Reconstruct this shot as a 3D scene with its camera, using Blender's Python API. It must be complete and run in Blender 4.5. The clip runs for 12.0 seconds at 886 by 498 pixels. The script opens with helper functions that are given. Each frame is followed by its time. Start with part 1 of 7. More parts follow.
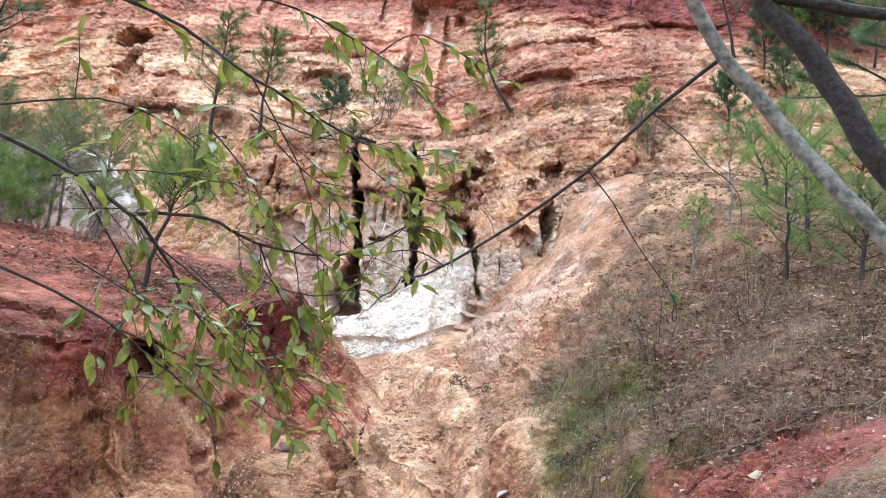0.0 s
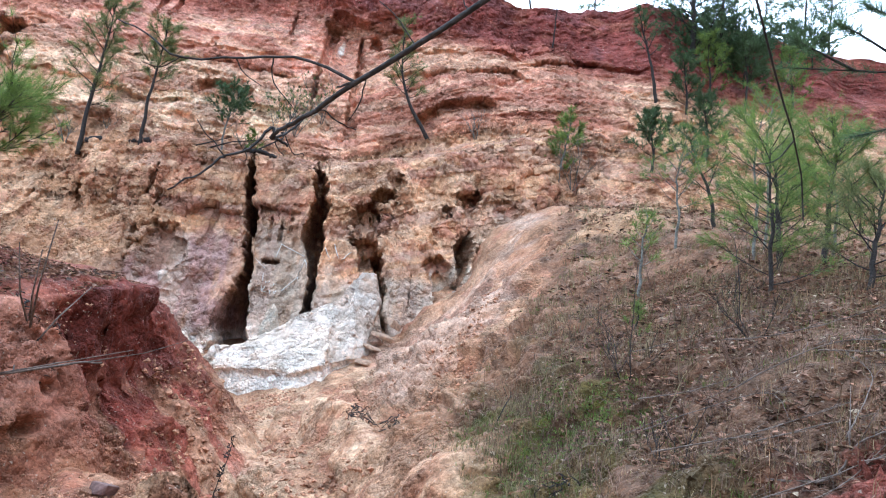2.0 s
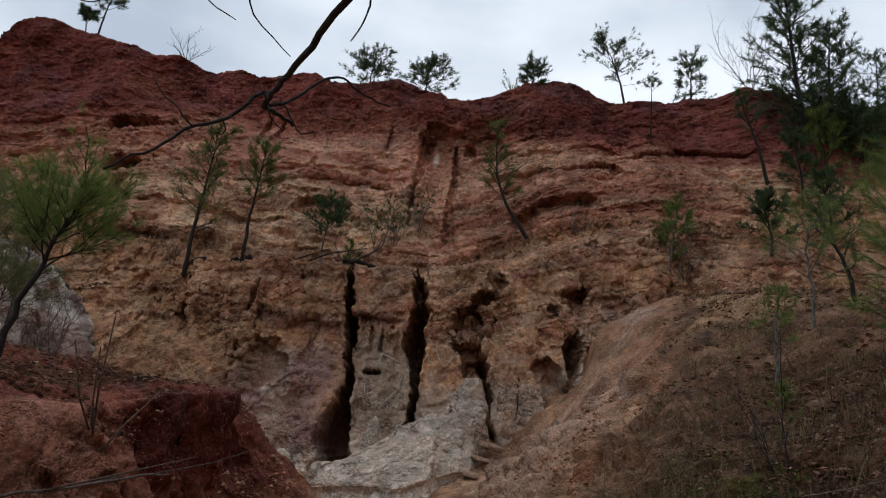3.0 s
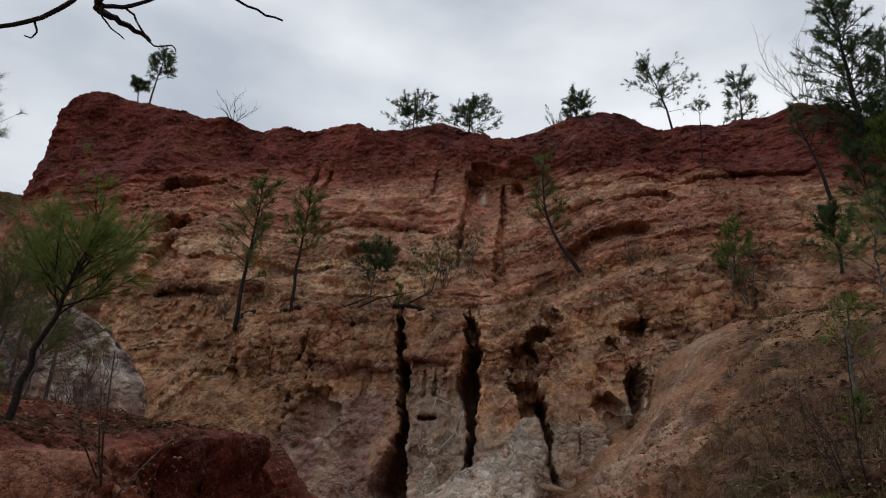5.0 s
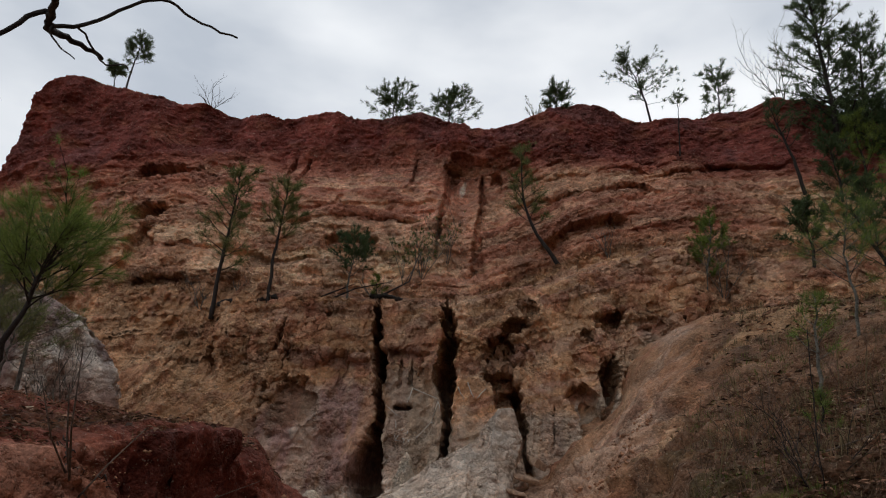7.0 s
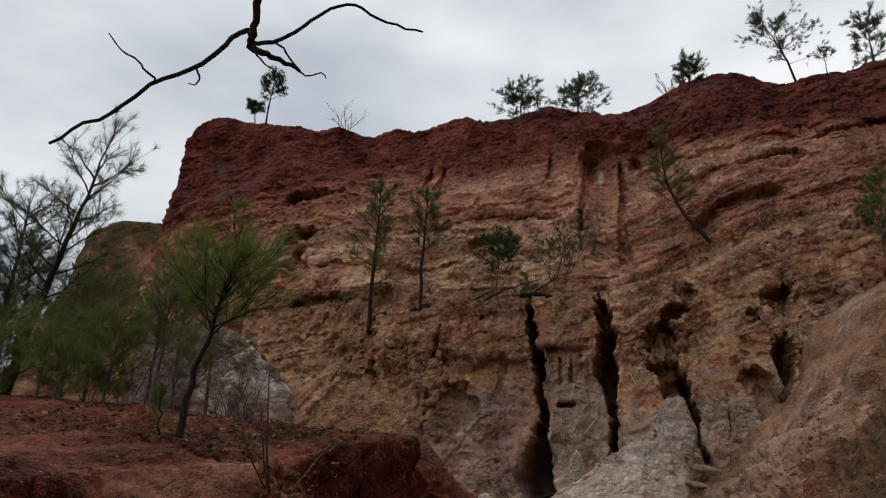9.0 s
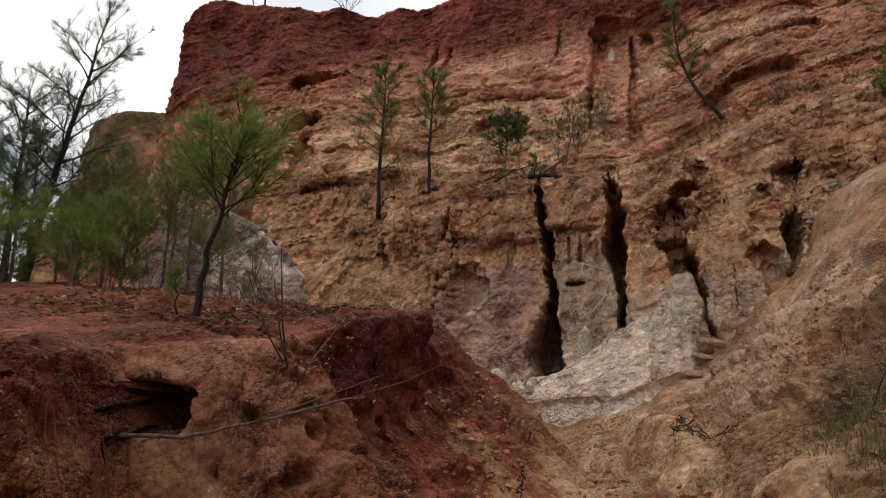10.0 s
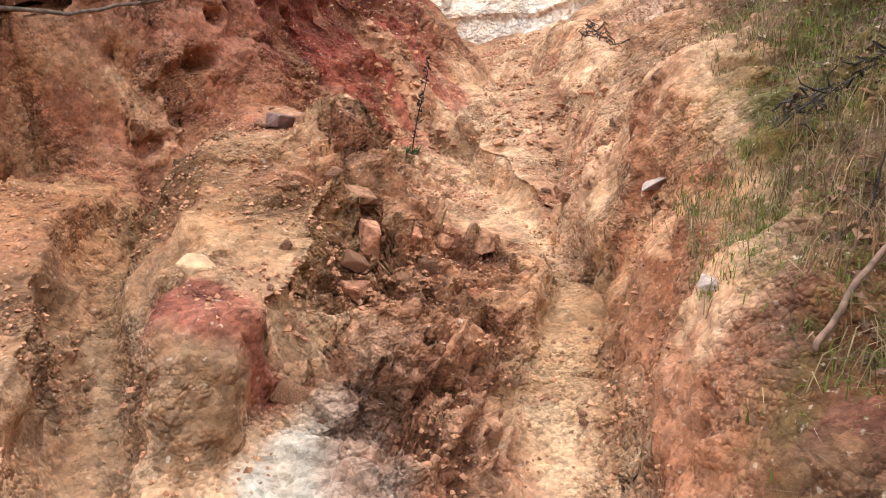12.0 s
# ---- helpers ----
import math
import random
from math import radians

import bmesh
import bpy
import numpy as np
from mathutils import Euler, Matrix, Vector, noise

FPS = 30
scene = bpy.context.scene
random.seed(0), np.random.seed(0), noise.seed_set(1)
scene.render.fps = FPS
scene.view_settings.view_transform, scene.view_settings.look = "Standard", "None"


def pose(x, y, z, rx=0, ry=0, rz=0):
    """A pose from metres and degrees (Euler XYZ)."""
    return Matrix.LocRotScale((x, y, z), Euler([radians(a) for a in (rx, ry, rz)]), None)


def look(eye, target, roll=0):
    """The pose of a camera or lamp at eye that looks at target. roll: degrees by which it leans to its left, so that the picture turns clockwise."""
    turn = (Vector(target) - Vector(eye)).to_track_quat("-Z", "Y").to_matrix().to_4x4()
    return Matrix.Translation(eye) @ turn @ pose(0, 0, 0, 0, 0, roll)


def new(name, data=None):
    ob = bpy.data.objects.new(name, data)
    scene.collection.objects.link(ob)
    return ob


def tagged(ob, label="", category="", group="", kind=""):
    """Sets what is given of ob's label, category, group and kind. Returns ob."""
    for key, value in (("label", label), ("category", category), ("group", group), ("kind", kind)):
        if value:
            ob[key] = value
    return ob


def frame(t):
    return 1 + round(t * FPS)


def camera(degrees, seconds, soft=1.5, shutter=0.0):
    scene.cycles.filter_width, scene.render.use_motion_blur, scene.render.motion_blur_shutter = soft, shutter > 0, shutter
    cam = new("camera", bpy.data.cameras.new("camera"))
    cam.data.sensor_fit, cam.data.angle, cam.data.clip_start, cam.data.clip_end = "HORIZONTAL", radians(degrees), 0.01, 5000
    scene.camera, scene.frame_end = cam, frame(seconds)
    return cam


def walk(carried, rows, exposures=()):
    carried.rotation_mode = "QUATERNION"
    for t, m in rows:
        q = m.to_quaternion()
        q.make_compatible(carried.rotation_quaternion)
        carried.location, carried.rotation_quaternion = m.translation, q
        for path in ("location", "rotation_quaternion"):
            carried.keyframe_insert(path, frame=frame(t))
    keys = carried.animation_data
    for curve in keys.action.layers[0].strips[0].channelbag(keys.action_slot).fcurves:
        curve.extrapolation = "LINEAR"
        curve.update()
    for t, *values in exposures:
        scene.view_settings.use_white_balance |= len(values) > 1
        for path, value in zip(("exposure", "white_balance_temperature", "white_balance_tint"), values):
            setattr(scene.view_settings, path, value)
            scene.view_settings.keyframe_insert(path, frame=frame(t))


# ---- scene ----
cam = camera(58.99, 12.0, soft=1.1, shutter=0.0)
CAM = [
    (0, 0.000, 0.000, 6.050, 93.82, -4.65, -0.05),
    (0.5, -0.126, 0.717, 5.790, 93.75, -6.06, -0.67),
    (1, -0.144, 1.388, 5.624, 94.21, -6.95, -5.55),
    (1.5, 0.041, 2.117, 5.491, 94.84, -6.80, -7.46),
    (2, 0.060, 2.789, 5.398, 98.80, -6.52, -7.39),
    (2.5, 0.170, 3.296, 5.315, 103.48, -5.31, -4.98),
    (3, 0.282, 3.778, 5.270, 106.26, -4.76, 1.01),
    (3.2, 0.259, 3.941, 5.214, 108.04, -4.32, 1.88),
    (4.8, 0.582, 4.322, 5.177, 109.31, -0.78, 8.39),
    (5, 0.616, 4.360, 5.180, 109.46, -2.57, 6.33),
    (5.5, 0.808, 4.439, 5.272, 110.48, -6.93, -8.25),
    (6, 0.796, 4.432, 5.261, 109.85, -8.99, -11.27),
    (6.5, 0.738, 4.411, 5.255, 109.08, -4.56, -6.29),
    (7, 0.688, 4.313, 5.241, 108.67, -2.63, 4.77),
    (7.5, 0.543, 4.408, 5.233, 108.91, -1.81, 12.17),
    (7.7, 0.600, 4.366, 5.236, 108.98, -1.49, 12.33),
    (9.3, 0.490, 4.377, 5.222, 107.93, 0.37, 17.26),
    (9.5, 0.500, 4.385, 5.203, 105.38, 0.70, 17.52),
    (10, 0.465, 4.439, 5.148, 100.18, 1.14, 17.26),
    (10.5, 0.493, 4.460, 5.139, 99.21, -0.53, 16.71),
    (11, 0.492, 4.519, 5.025, 90.89, -1.49, 13.03),
    (11.5, 0.523, 4.525, 4.915, 81.73, -1.67, 11.86),
    (12, 0.568, 4.497, 4.823, 73.60, -0.66, 11.71),
]
EXPO = [(0.0, 2.2, 5250, 2), (0.5, 2.15, 5050, 1), (1.5, 2.15, 4800, 1), (2.0, 1.93, 5000, 3), (2.5, 0.95, 5350, 6), (3.0, -0.3, 6050, 8), (3.2, -0.35, 6300, 8), (5.0, -0.4, 6400, 9), (7.7, -0.3, 6500, 9), (9.5, -0.4, 6550, 9), (10.0, 0.35, 7000, 10), (10.5, 0.9, 7100, 10), (11.0, 1.3, 6850, 10), (12.0, 2.0, 6650, 11)]
walk(cam, [(t, pose(*p)) for t, *p in CAM], EXPO)


# ---- sky and sun: an overcast afternoon ----
def build_sky():
    world = bpy.data.worlds.new("overcast_sky")
    scene.world = world
    world.use_nodes = True
    n, l = world.node_tree.nodes, world.node_tree.links
    n.clear()
    out, back, mix = n.new("ShaderNodeOutputWorld"), n.new("ShaderNodeBackground"), n.new("ShaderNodeMix")
    sky, coord, mapping = n.new("ShaderNodeTexSky"), n.new("ShaderNodeTexCoord"), n.new("ShaderNodeMapping")
    sky.sky_type, sky.sun_disc = "NISHITA", False
    sky.sun_elevation, sky.sun_rotation = radians(SUN_UP), radians(SUN_TURN)
    clouds, ramp = n.new("ShaderNodeTexNoise"), n.new("ShaderNodeValToRGB")
    mapping.inputs["Scale"].default_value = (1.0, 1.0, 2.4)
    mapping.inputs["Location"].default_value = (0.42, 0.1, 0.25)
    clouds.inputs["Scale"].default_value, clouds.inputs["Detail"].default_value = 2.4, 5.0
    clouds.inputs["Roughness"].default_value = 0.45
    e = ramp.color_ramp.elements
    e[0].position, e[0].color = 0.38, (0.56, 0.61, 0.69, 1)
    e[1].position, e[1].color = 0.64, (1.05, 1.07, 1.1, 1)
    # thinner, brighter cloud towards the hidden sun
    toward, glow, grow = n.new("ShaderNodeVectorMath"), n.new("ShaderNodeMapRange"), n.new("ShaderNodeVectorMath")
    toward.operation, grow.operation = "DOT_PRODUCT", "SCALE"
    toward.inputs[1].default_value = SUN_WAY
    glow.interpolation_type = "SMOOTHSTEP"
    glow.inputs["From Min"].default_value, glow.inputs["From Max"].default_value = -0.5, 1.0
    glow.inputs["To Min"].default_value, glow.inputs["To Max"].default_value = 7.0, 11.6
    mix.data_type = "RGBA"
    mix.inputs[0].default_value = 0.95
    back.inputs["Strength"].default_value = 0.1
    l.new(coord.outputs["Generated"], mapping.inputs["Vector"])
    l.new(coord.outputs["Generated"], toward.inputs[0])
    l.new(toward.outputs["Value"], glow.inputs["Value"])
    l.new(mapping.outputs["Vector"], clouds.inputs["Vector"])
    l.new(clouds.outputs["Fac"], ramp.inputs["Fac"])
    l.new(ramp.outputs["Color"], grow.inputs[0])
    l.new(glow.outputs[0], grow.inputs["Scale"])
    l.new(sky.outputs["Color"], mix.inputs[6])
    l.new(grow.outputs[0], mix.inputs[7])
    l.new(mix.outputs[2], back.inputs["Color"])
    l.new(back.outputs["Background"], out.inputs["Surface"])
    sun = new("sun", bpy.data.lights.new("sun", "SUN"))
    sun.data.energy, sun.data.angle, sun.data.color = 0.7, radians(50), (1.0, 0.97, 0.93)
    sun.matrix_world = look(SUN_WAY * 60, (0, 0, 0))


SUN_UP, SUN_TURN = 46.0, 3.0
SUN_WAY = Vector((math.sin(radians(SUN_TURN)) * math.cos(radians(SUN_UP)), math.cos(radians(SUN_TURN)) * math.cos(radians(SUN_UP)), math.sin(radians(SUN_UP))))
build_sky()


# ---- noise and grids ----
def hashed(h):
    h = (h ^ (h >> np.uint32(15))) * np.uint32(2246822519)
    h = (h ^ (h >> np.uint32(13))) * np.uint32(3266489917)
    return (h ^ (h >> np.uint32(16))).astype(np.float32) * np.float32(2.0 / 4294967295.0) - np.float32(1.0)


def corner(f, step, prime):
    return np.atleast_1d(f + step).astype(np.int64).astype(np.uint32) * np.uint32(prime)


def vnoise(x, y, z, seed=0):
    """Smooth noise in -1 to 1."""
    x, y, z = (np.asarray(q, np.float32) for q in (x, y, z))
    fx, fy, fz = np.floor(x), np.floor(y), np.floor(z)
    fade = lambda q: q * q * q * (q * (q * 6 - 15) + 10)
    a, b, c = fade(x - fx), fade(y - fy), fade(z - fz)
    hx, hy, hz = ([corner(f, i, k) for i in (0, 1)] for f, k in ((fx, 374761393), (fy, 668265263), (fz, 2654435761)))
    s = np.uint32((int(seed) * 1274126177 + 12345) & 0xFFFFFFFF)
    rows = []
    for i in (0, 1):
        cols = []
        for j in (0, 1):
            h = hx[i] + hy[j] + s
            lo, hi = hashed(h + hz[0]), hashed(h + hz[1])
            cols.append(lo + (hi - lo) * c)
        rows.append(cols[0] + (cols[1] - cols[0]) * b)
    return rows[0] + (rows[1] - rows[0]) * a


def fbm(x, y, z, size, octaves=4, seed=0, gain=0.5):
    total, amp, norm = 0.0, 1.0, 0.0
    for o in range(octaves):
        f = 2.03 ** o / size
        total = total + amp * vnoise(x * f + 7.1 * o, y * f, z * f, seed + o * 17)
        norm += amp
        amp *= gain
    return total / norm * 1.6


def ridge(x, y, z, size, octaves=4, seed=0):
    """Sharp-crested noise in 0 to 1."""
    total, amp, norm = 0.0, 1.0, 0.0
    for o in range(octaves):
        f = 2.03 ** o / size
        total = total + amp * (1 - np.abs(vnoise(x * f, y * f + 3.3 * o, z * f, seed + o * 29)) * 2).clip(-1, 1)
        norm += amp
        amp *= 0.5
    return total / norm * 0.5 + 0.5


def cells(x, y, z, size, seed=0):
    """Distance to the nearest of scattered points, in sizes."""
    x, y, z = np.broadcast_arrays(*(np.asarray(q, np.float32) / np.float32(size) for q in (x, y, z)))
    fx, fy, fz = np.floor(x), np.floor(y), np.floor(z)
    best = np.full(x.shape, 9.0, np.float32)
    s = np.uint32((seed * 1274126177 + 777) & 0xFFFFFFFF)
    with np.errstate(over="ignore"):
        for i in (-1, 0, 1):
            hx = corner(fx, i, 374761393) + s
            for j in (-1, 0, 1):
                hxy = hx + corner(fy, j, 668265263)
                for k in (-1, 0, 1):
                    h = hxy + corner(fz, k, 2654435761)
                    dx = fx + (i + 0.5) + 0.45 * hashed(h) - x
                    dy = fy + (j + 0.5) + 0.45 * hashed(h + np.uint32(101)) - y
                    dz = fz + (k + 0.5) + 0.45 * hashed(h + np.uint32(9001)) - z
                    best = np.minimum(best, dx * dx + dy * dy + dz * dz)
    return np.sqrt(best)


def plates(x, y, z, size, seed=0):
    """Angular fragments: one level, -1 to 1, for each cell of scattered points."""
    x, y, z = np.broadcast_arrays(*(np.asarray(q, np.float32) / np.float32(size) for q in (x, y, z)))
    fx, fy, fz = np.floor(x), np.floor(y), np.floor(z)
    best, level = np.full(x.shape, 9.0, np.float32), np.zeros(x.shape, np.float32)
    s = np.uint32((seed * 1274126177 + 4242) & 0xFFFFFFFF)
    for i in (-1, 0, 1):
        hx = corner(fx, i, 374761393) + s
        for j in (-1, 0, 1):
            hxy = hx + corner(fy, j, 668265263)
            for k in (-1, 0, 1):
                h = hxy + corner(fz, k, 2654435761)
                dx = fx + (i + 0.5) + 0.45 * hashed(h) - x
                dy = fy + (j + 0.5) + 0.45 * hashed(h + np.uint32(101)) - y
                dz = fz + (k + 0.5) + 0.45 * hashed(h + np.uint32(9001)) - z
                d = dx * dx + dy * dy + dz * dz
                near = d < best
                best = np.where(near, d, best)
                level = np.where(near, hashed(h + np.uint32(555)) + 0.9 * (dx * hashed(h + np.uint32(71)) + dy * hashed(h + np.uint32(72)) + dz * hashed(h + np.uint32(73))), level)
    return level


def smooth(a, b, x):
    t = np.clip((x - a) / (b - a), 0, 1)
    return t * t * (3 - 2 * t)


def bump(x, centre, width):
    return np.exp(-((x - centre) / width) ** 2)


def blob(x, y, cx, cy, rx, ry):
    """1 in the middle of an oval, 0 from its edge on."""
    return smooth(1.25, 0.65, np.hypot((x - cx) / rx, (y - cy) / ry))


def line_dist(x, y, line, values=None):
    """Distance to a polyline in the plan, positive to the left of its way, and a value carried along it."""
    best = np.full(np.shape(x), 1e9)
    signed = np.zeros(np.shape(x))
    carried = np.zeros(np.shape(x))
    for i in range(len(line) - 1):
        (ax, ay), (bx, by) = line[i], line[i + 1]
        dx, dy = bx - ax, by - ay
        f = np.clip(((x - ax) * dx + (y - ay) * dy) / (dx * dx + dy * dy), 0, 1)
        px, py = x - ax - f * dx, y - ay - f * dy
        d = np.hypot(px, py)
        near = d < best - 1e-9
        best = np.where(near, d, best)
        signed = np.where(near, np.sign(dx * (y - ay) - dy * (x - ax)) * d, signed)
        if values is not None:
            carried = np.where(near, values[i] + (values[i + 1] - values[i]) * f, carried)
    return signed, carried


def normals(P):
    a, b = np.gradient(P, axis=0), np.gradient(P, axis=1)
    n = np.cross(a, b)
    return n / np.maximum(np.linalg.norm(n, axis=-1, keepdims=True), 1e-9)


def mix3(a, b, f):
    return a + (b - a) * np.asarray(f)[..., None]


def sheet(name, P, colour, material, smooth_shade=True):
    """A mesh over a grid of points, with a colour for each point."""
    nu, nv = P.shape[:2]
    me = bpy.data.meshes.new(name)
    idx = np.arange(nu * nv).reshape(nu, nv)
    quads = np.stack([idx[:-1, :-1], idx[1:, :-1], idx[1:, 1:], idx[:-1, 1:]], -1).reshape(-1, 4)
    me.vertices.add(nu * nv)
    me.vertices.foreach_set("co", P.reshape(-1).astype(np.float32))
    me.loops.add(quads.size)
    me.loops.foreach_set("vertex_index", quads.reshape(-1).astype(np.int32))
    me.polygons.add(len(quads))
    me.polygons.foreach_set("loop_start", np.arange(0, quads.size, 4, dtype=np.int32))
    me.polygons.foreach_set("use_smooth", np.full(len(quads), smooth_shade))
    me.update(calc_edges=True)
    att = me.attributes.new("tint", "FLOAT_COLOR", "POINT")
    rgba = np.ones((nu * nv, 4), np.float32)
    rgba[:, :3] = np.clip(colour.reshape(-1, 3), 0.005, 0.9)
    att.data.foreach_set("color", rgba.reshape(-1))
    me.materials.append(material)
    me.validate()
    return new(name, me)


# ---- materials ----
def nodes_of(name):
    m = bpy.data.materials.new(name)
    m.use_nodes = True
    nt = m.node_tree
    return m, nt.nodes, nt.links, nt.nodes["Principled BSDF"]


def earth_material(name, grain=0.03, depth=0.03, rough=0.92, specular=0.25, contrast=1.0, chips=0.8):
    """Bare clay and sand: the sheet's own tint, broken by grain, grit and stains, with fine relief."""
    m, n, l, p = nodes_of(name)
    tint = n.new("ShaderNodeAttribute")
    tint.attribute_name = "tint"
    coord = n.new("ShaderNodeTexCoord")

    def noise_at(size, detail, rough_=0.6):
        t = n.new("ShaderNodeTexNoise")
        t.inputs["Scale"].default_value, t.inputs["Detail"].default_value, t.inputs["Roughness"].default_value = 1.0 / size, detail, rough_
        l.new(coord.outputs["Object"], t.inputs["Vector"])
        return t.outputs["Fac"]

    def ranged(src, a, b, lo, hi):
        r = n.new("ShaderNodeMapRange")
        for key, value in zip(("From Min", "From Max", "To Min", "To Max"), (a, b, lo, hi)):
            r.inputs[key].default_value = value
        l.new(src, r.inputs["Value"])
        return r.outputs[0]

    def maths(op, a, b):
        q = n.new("ShaderNodeMath")
        q.operation = op
        for k, v in enumerate((a, b)):
            if isinstance(v, float):
                q.inputs[k].default_value = v
            else:
                l.new(v, q.inputs[k])
        return q.outputs[0]

    coarse, mid, fine = noise_at(grain * 9, 4), noise_at(grain * 2.2, 5, 0.65), noise_at(grain * 0.5, 3, 0.7)
    cell = n.new("ShaderNodeTexVoronoi")
    cell.inputs["Scale"].default_value = 0.5 / grain
    l.new(coord.outputs["Object"], cell.inputs["Vector"])
    value = maths("MULTIPLY", ranged(coarse, 0.38, 0.62, 0.88, 1.12), ranged(mid, 0.36, 0.64, 1 - 0.14 * contrast, 1 + 0.14 * contrast))
    value = maths("MULTIPLY", value, ranged(fine, 0.36, 0.64, 0.93, 1.07))

    def crumbs(size, lo, hi):
        """Broken pieces, each of its own lightness, and their height."""
        warp, far, bent = n.new("ShaderNodeTexNoise"), n.new("ShaderNodeVectorMath"), n.new("ShaderNodeVectorMath")
        warp.inputs["Scale"].default_value, warp.inputs["Detail"].default_value = 0.6 / size, 3
        far.operation, bent.operation = "SCALE", "ADD"
        far.inputs["Scale"].default_value = size * 0.6
        piece, split = n.new("ShaderNodeTexVoronoi"), n.new("ShaderNodeSeparateColor")
        piece.inputs["Scale"].default_value = 1.0 / size
        l.new(coord.outputs["Object"], warp.inputs["Vector"])
        l.new(warp.outputs["Color"], far.inputs[0])
        l.new(coord.outputs["Object"], bent.inputs[0])
        l.new(far.outputs[0], bent.inputs[1])
        l.new(bent.outputs[0], piece.inputs["Vector"])
        l.new(piece.outputs["Color"], split.inputs[0])
        return ranged(split.outputs[0], 0.0, 1.0, lo, hi), maths("SUBTRACT", maths("MULTIPLY", split.outputs[1], 0.55), maths("MULTIPLY", piece.outputs["Distance"], 0.9))

    big_tone, big_high = crumbs(grain * 1.5, 1 - 0.22 * contrast, 1 + 0.18 * contrast)
    small_tone, small_high = crumbs(grain * 0.5, 1 - 0.26 * contrast, 1 + 0.22 * contrast)
    value = maths("MULTIPLY", maths("MULTIPLY", value, big_tone), small_tone)
    scale = n.new("ShaderNodeVectorMath")
    scale.operation = "SCALE"
    l.new(tint.outputs["Color"], scale.inputs[0])
    l.new(value, scale.inputs["Scale"])
    # bleached grit
    grit = n.new("ShaderNodeMix")
    grit.data_type = "RGBA"
    l.new(ranged(noise_at(grain * 0.9, 2, 0.5), 0.66, 0.72, 0.0, 0.55), grit.inputs[0])
    hue = n.new("ShaderNodeMix")
    hue.data_type, hue.blend_type = "RGBA", "MULTIPLY"
    hue.inputs[0].default_value = 1.0
    shade = n.new("ShaderNodeValToRGB")
    shade.color_ramp.elements[0].position, shade.color_ramp.elements[0].color = 0.38, (1.0, 0.90, 0.83, 1)
    shade.color_ramp.elements[1].position, shade.color_ramp.elements[1].color = 0.62, (1.0, 1.0, 1.0, 1)
    l.new(noise_at(grain * 5, 4), shade.inputs["Fac"])
    l.new(scale.outputs[0], hue.inputs[6])
    l.new(shade.outputs["Color"], hue.inputs[7])
    l.new(hue.outputs[2], grit.inputs[6])
    grit.inputs[7].default_value = (0.50, 0.40, 0.30, 1)
    l.new(grit.outputs[2], p.inputs["Base Color"])
    p.inputs["Roughness"].default_value = rough
    p.inputs["Specular IOR Level"].default_value = specular
    height = maths("ADD", maths("MULTIPLY", mid, 0.7), maths("MULTIPLY", fine, 0.2))
    height = maths("SUBTRACT", height, maths("MULTIPLY", cell.outputs["Distance"], 0.5))
    height = maths("ADD", height, maths("MULTIPLY", maths("ADD", big_high, maths("MULTIPLY", small_high, 0.4)), maths("MULTIPLY", ranged(noise_at(grain * 14, 4, 0.6), 0.44, 0.58, 0.15, 1.6), chips)))
    b = n.new("ShaderNodeBump")
    b.inputs["Strength"].default_value, b.inputs["Distance"].default_value = 1.0, depth
    l.new(height, b.inputs["Height"])
    l.new(b.outputs["Normal"], p.inputs["Normal"])
    return m


WALL_EARTH = earth_material("layered_clay", 0.13, 0.13, 0.88, 0.2, 0.75, 1.0)
GROUND_EARTH = earth_material("loose_clay", 0.042, 0.040, 0.88, 0.2, 0.95, 1.2)

# base colours of the soils
RED = np.array((0.215, 0.066, 0.054))
PINK = np.array((0.540, 0.280, 0.200))
RUST = np.array((0.340, 0.138, 0.090))
TAN = np.array((0.625, 0.422, 0.275))
OCHRE = np.array((0.515, 0.315, 0.180))
WHITE = np.array((0.820, 0.735, 0.640))
ORANGE = np.array((0.465, 0.262, 0.158))
SAND = np.array((0.670, 0.450, 0.292))
DEEPRED = np.array((0.185, 0.050, 0.036))
BROWN = np.array((0.190, 0.108, 0.060))
MOSS = np.array((0.082, 0.080, 0.018))
LITTER = np.array((0.135, 0.075, 0.046))


# ---- the canyon wall ----
# foot (x, y, z) and rim (x, y, z) of the wall, from its hidden return to its far end
WALL = np.array([
    (-27, 60, 9, -24, 60, 24), (-28.0, 41, 9, -23.6, 39.2, 23.0), (-22.5, 32.5, 9, -21.9, 37.2, 25.1), (-15, 28.5, 9, -16.4, 36.6, 23.6),
    (-10.5, 25.4, 7.0, -11.5, 36.5, 23.0), (-6, 23.8, 4.6, -7, 36.0, 22.2), (-3, 23.6, 4.2, -3.9, 36.3, 22.5), (0, 23.8, 4.6, -0.8, 35.9, 21.8),
    (3, 24.2, 6.0, 3.7, 36.5, 23.1), (6, 26.0, 8.0, 6.5, 36.2, 22.5), (11, 27.0, 9.0, 11.5, 36.8, 23.6), (20, 28, 10, 20.6, 37, 22.8), (60, 28, 10, 60, 37, 23)])


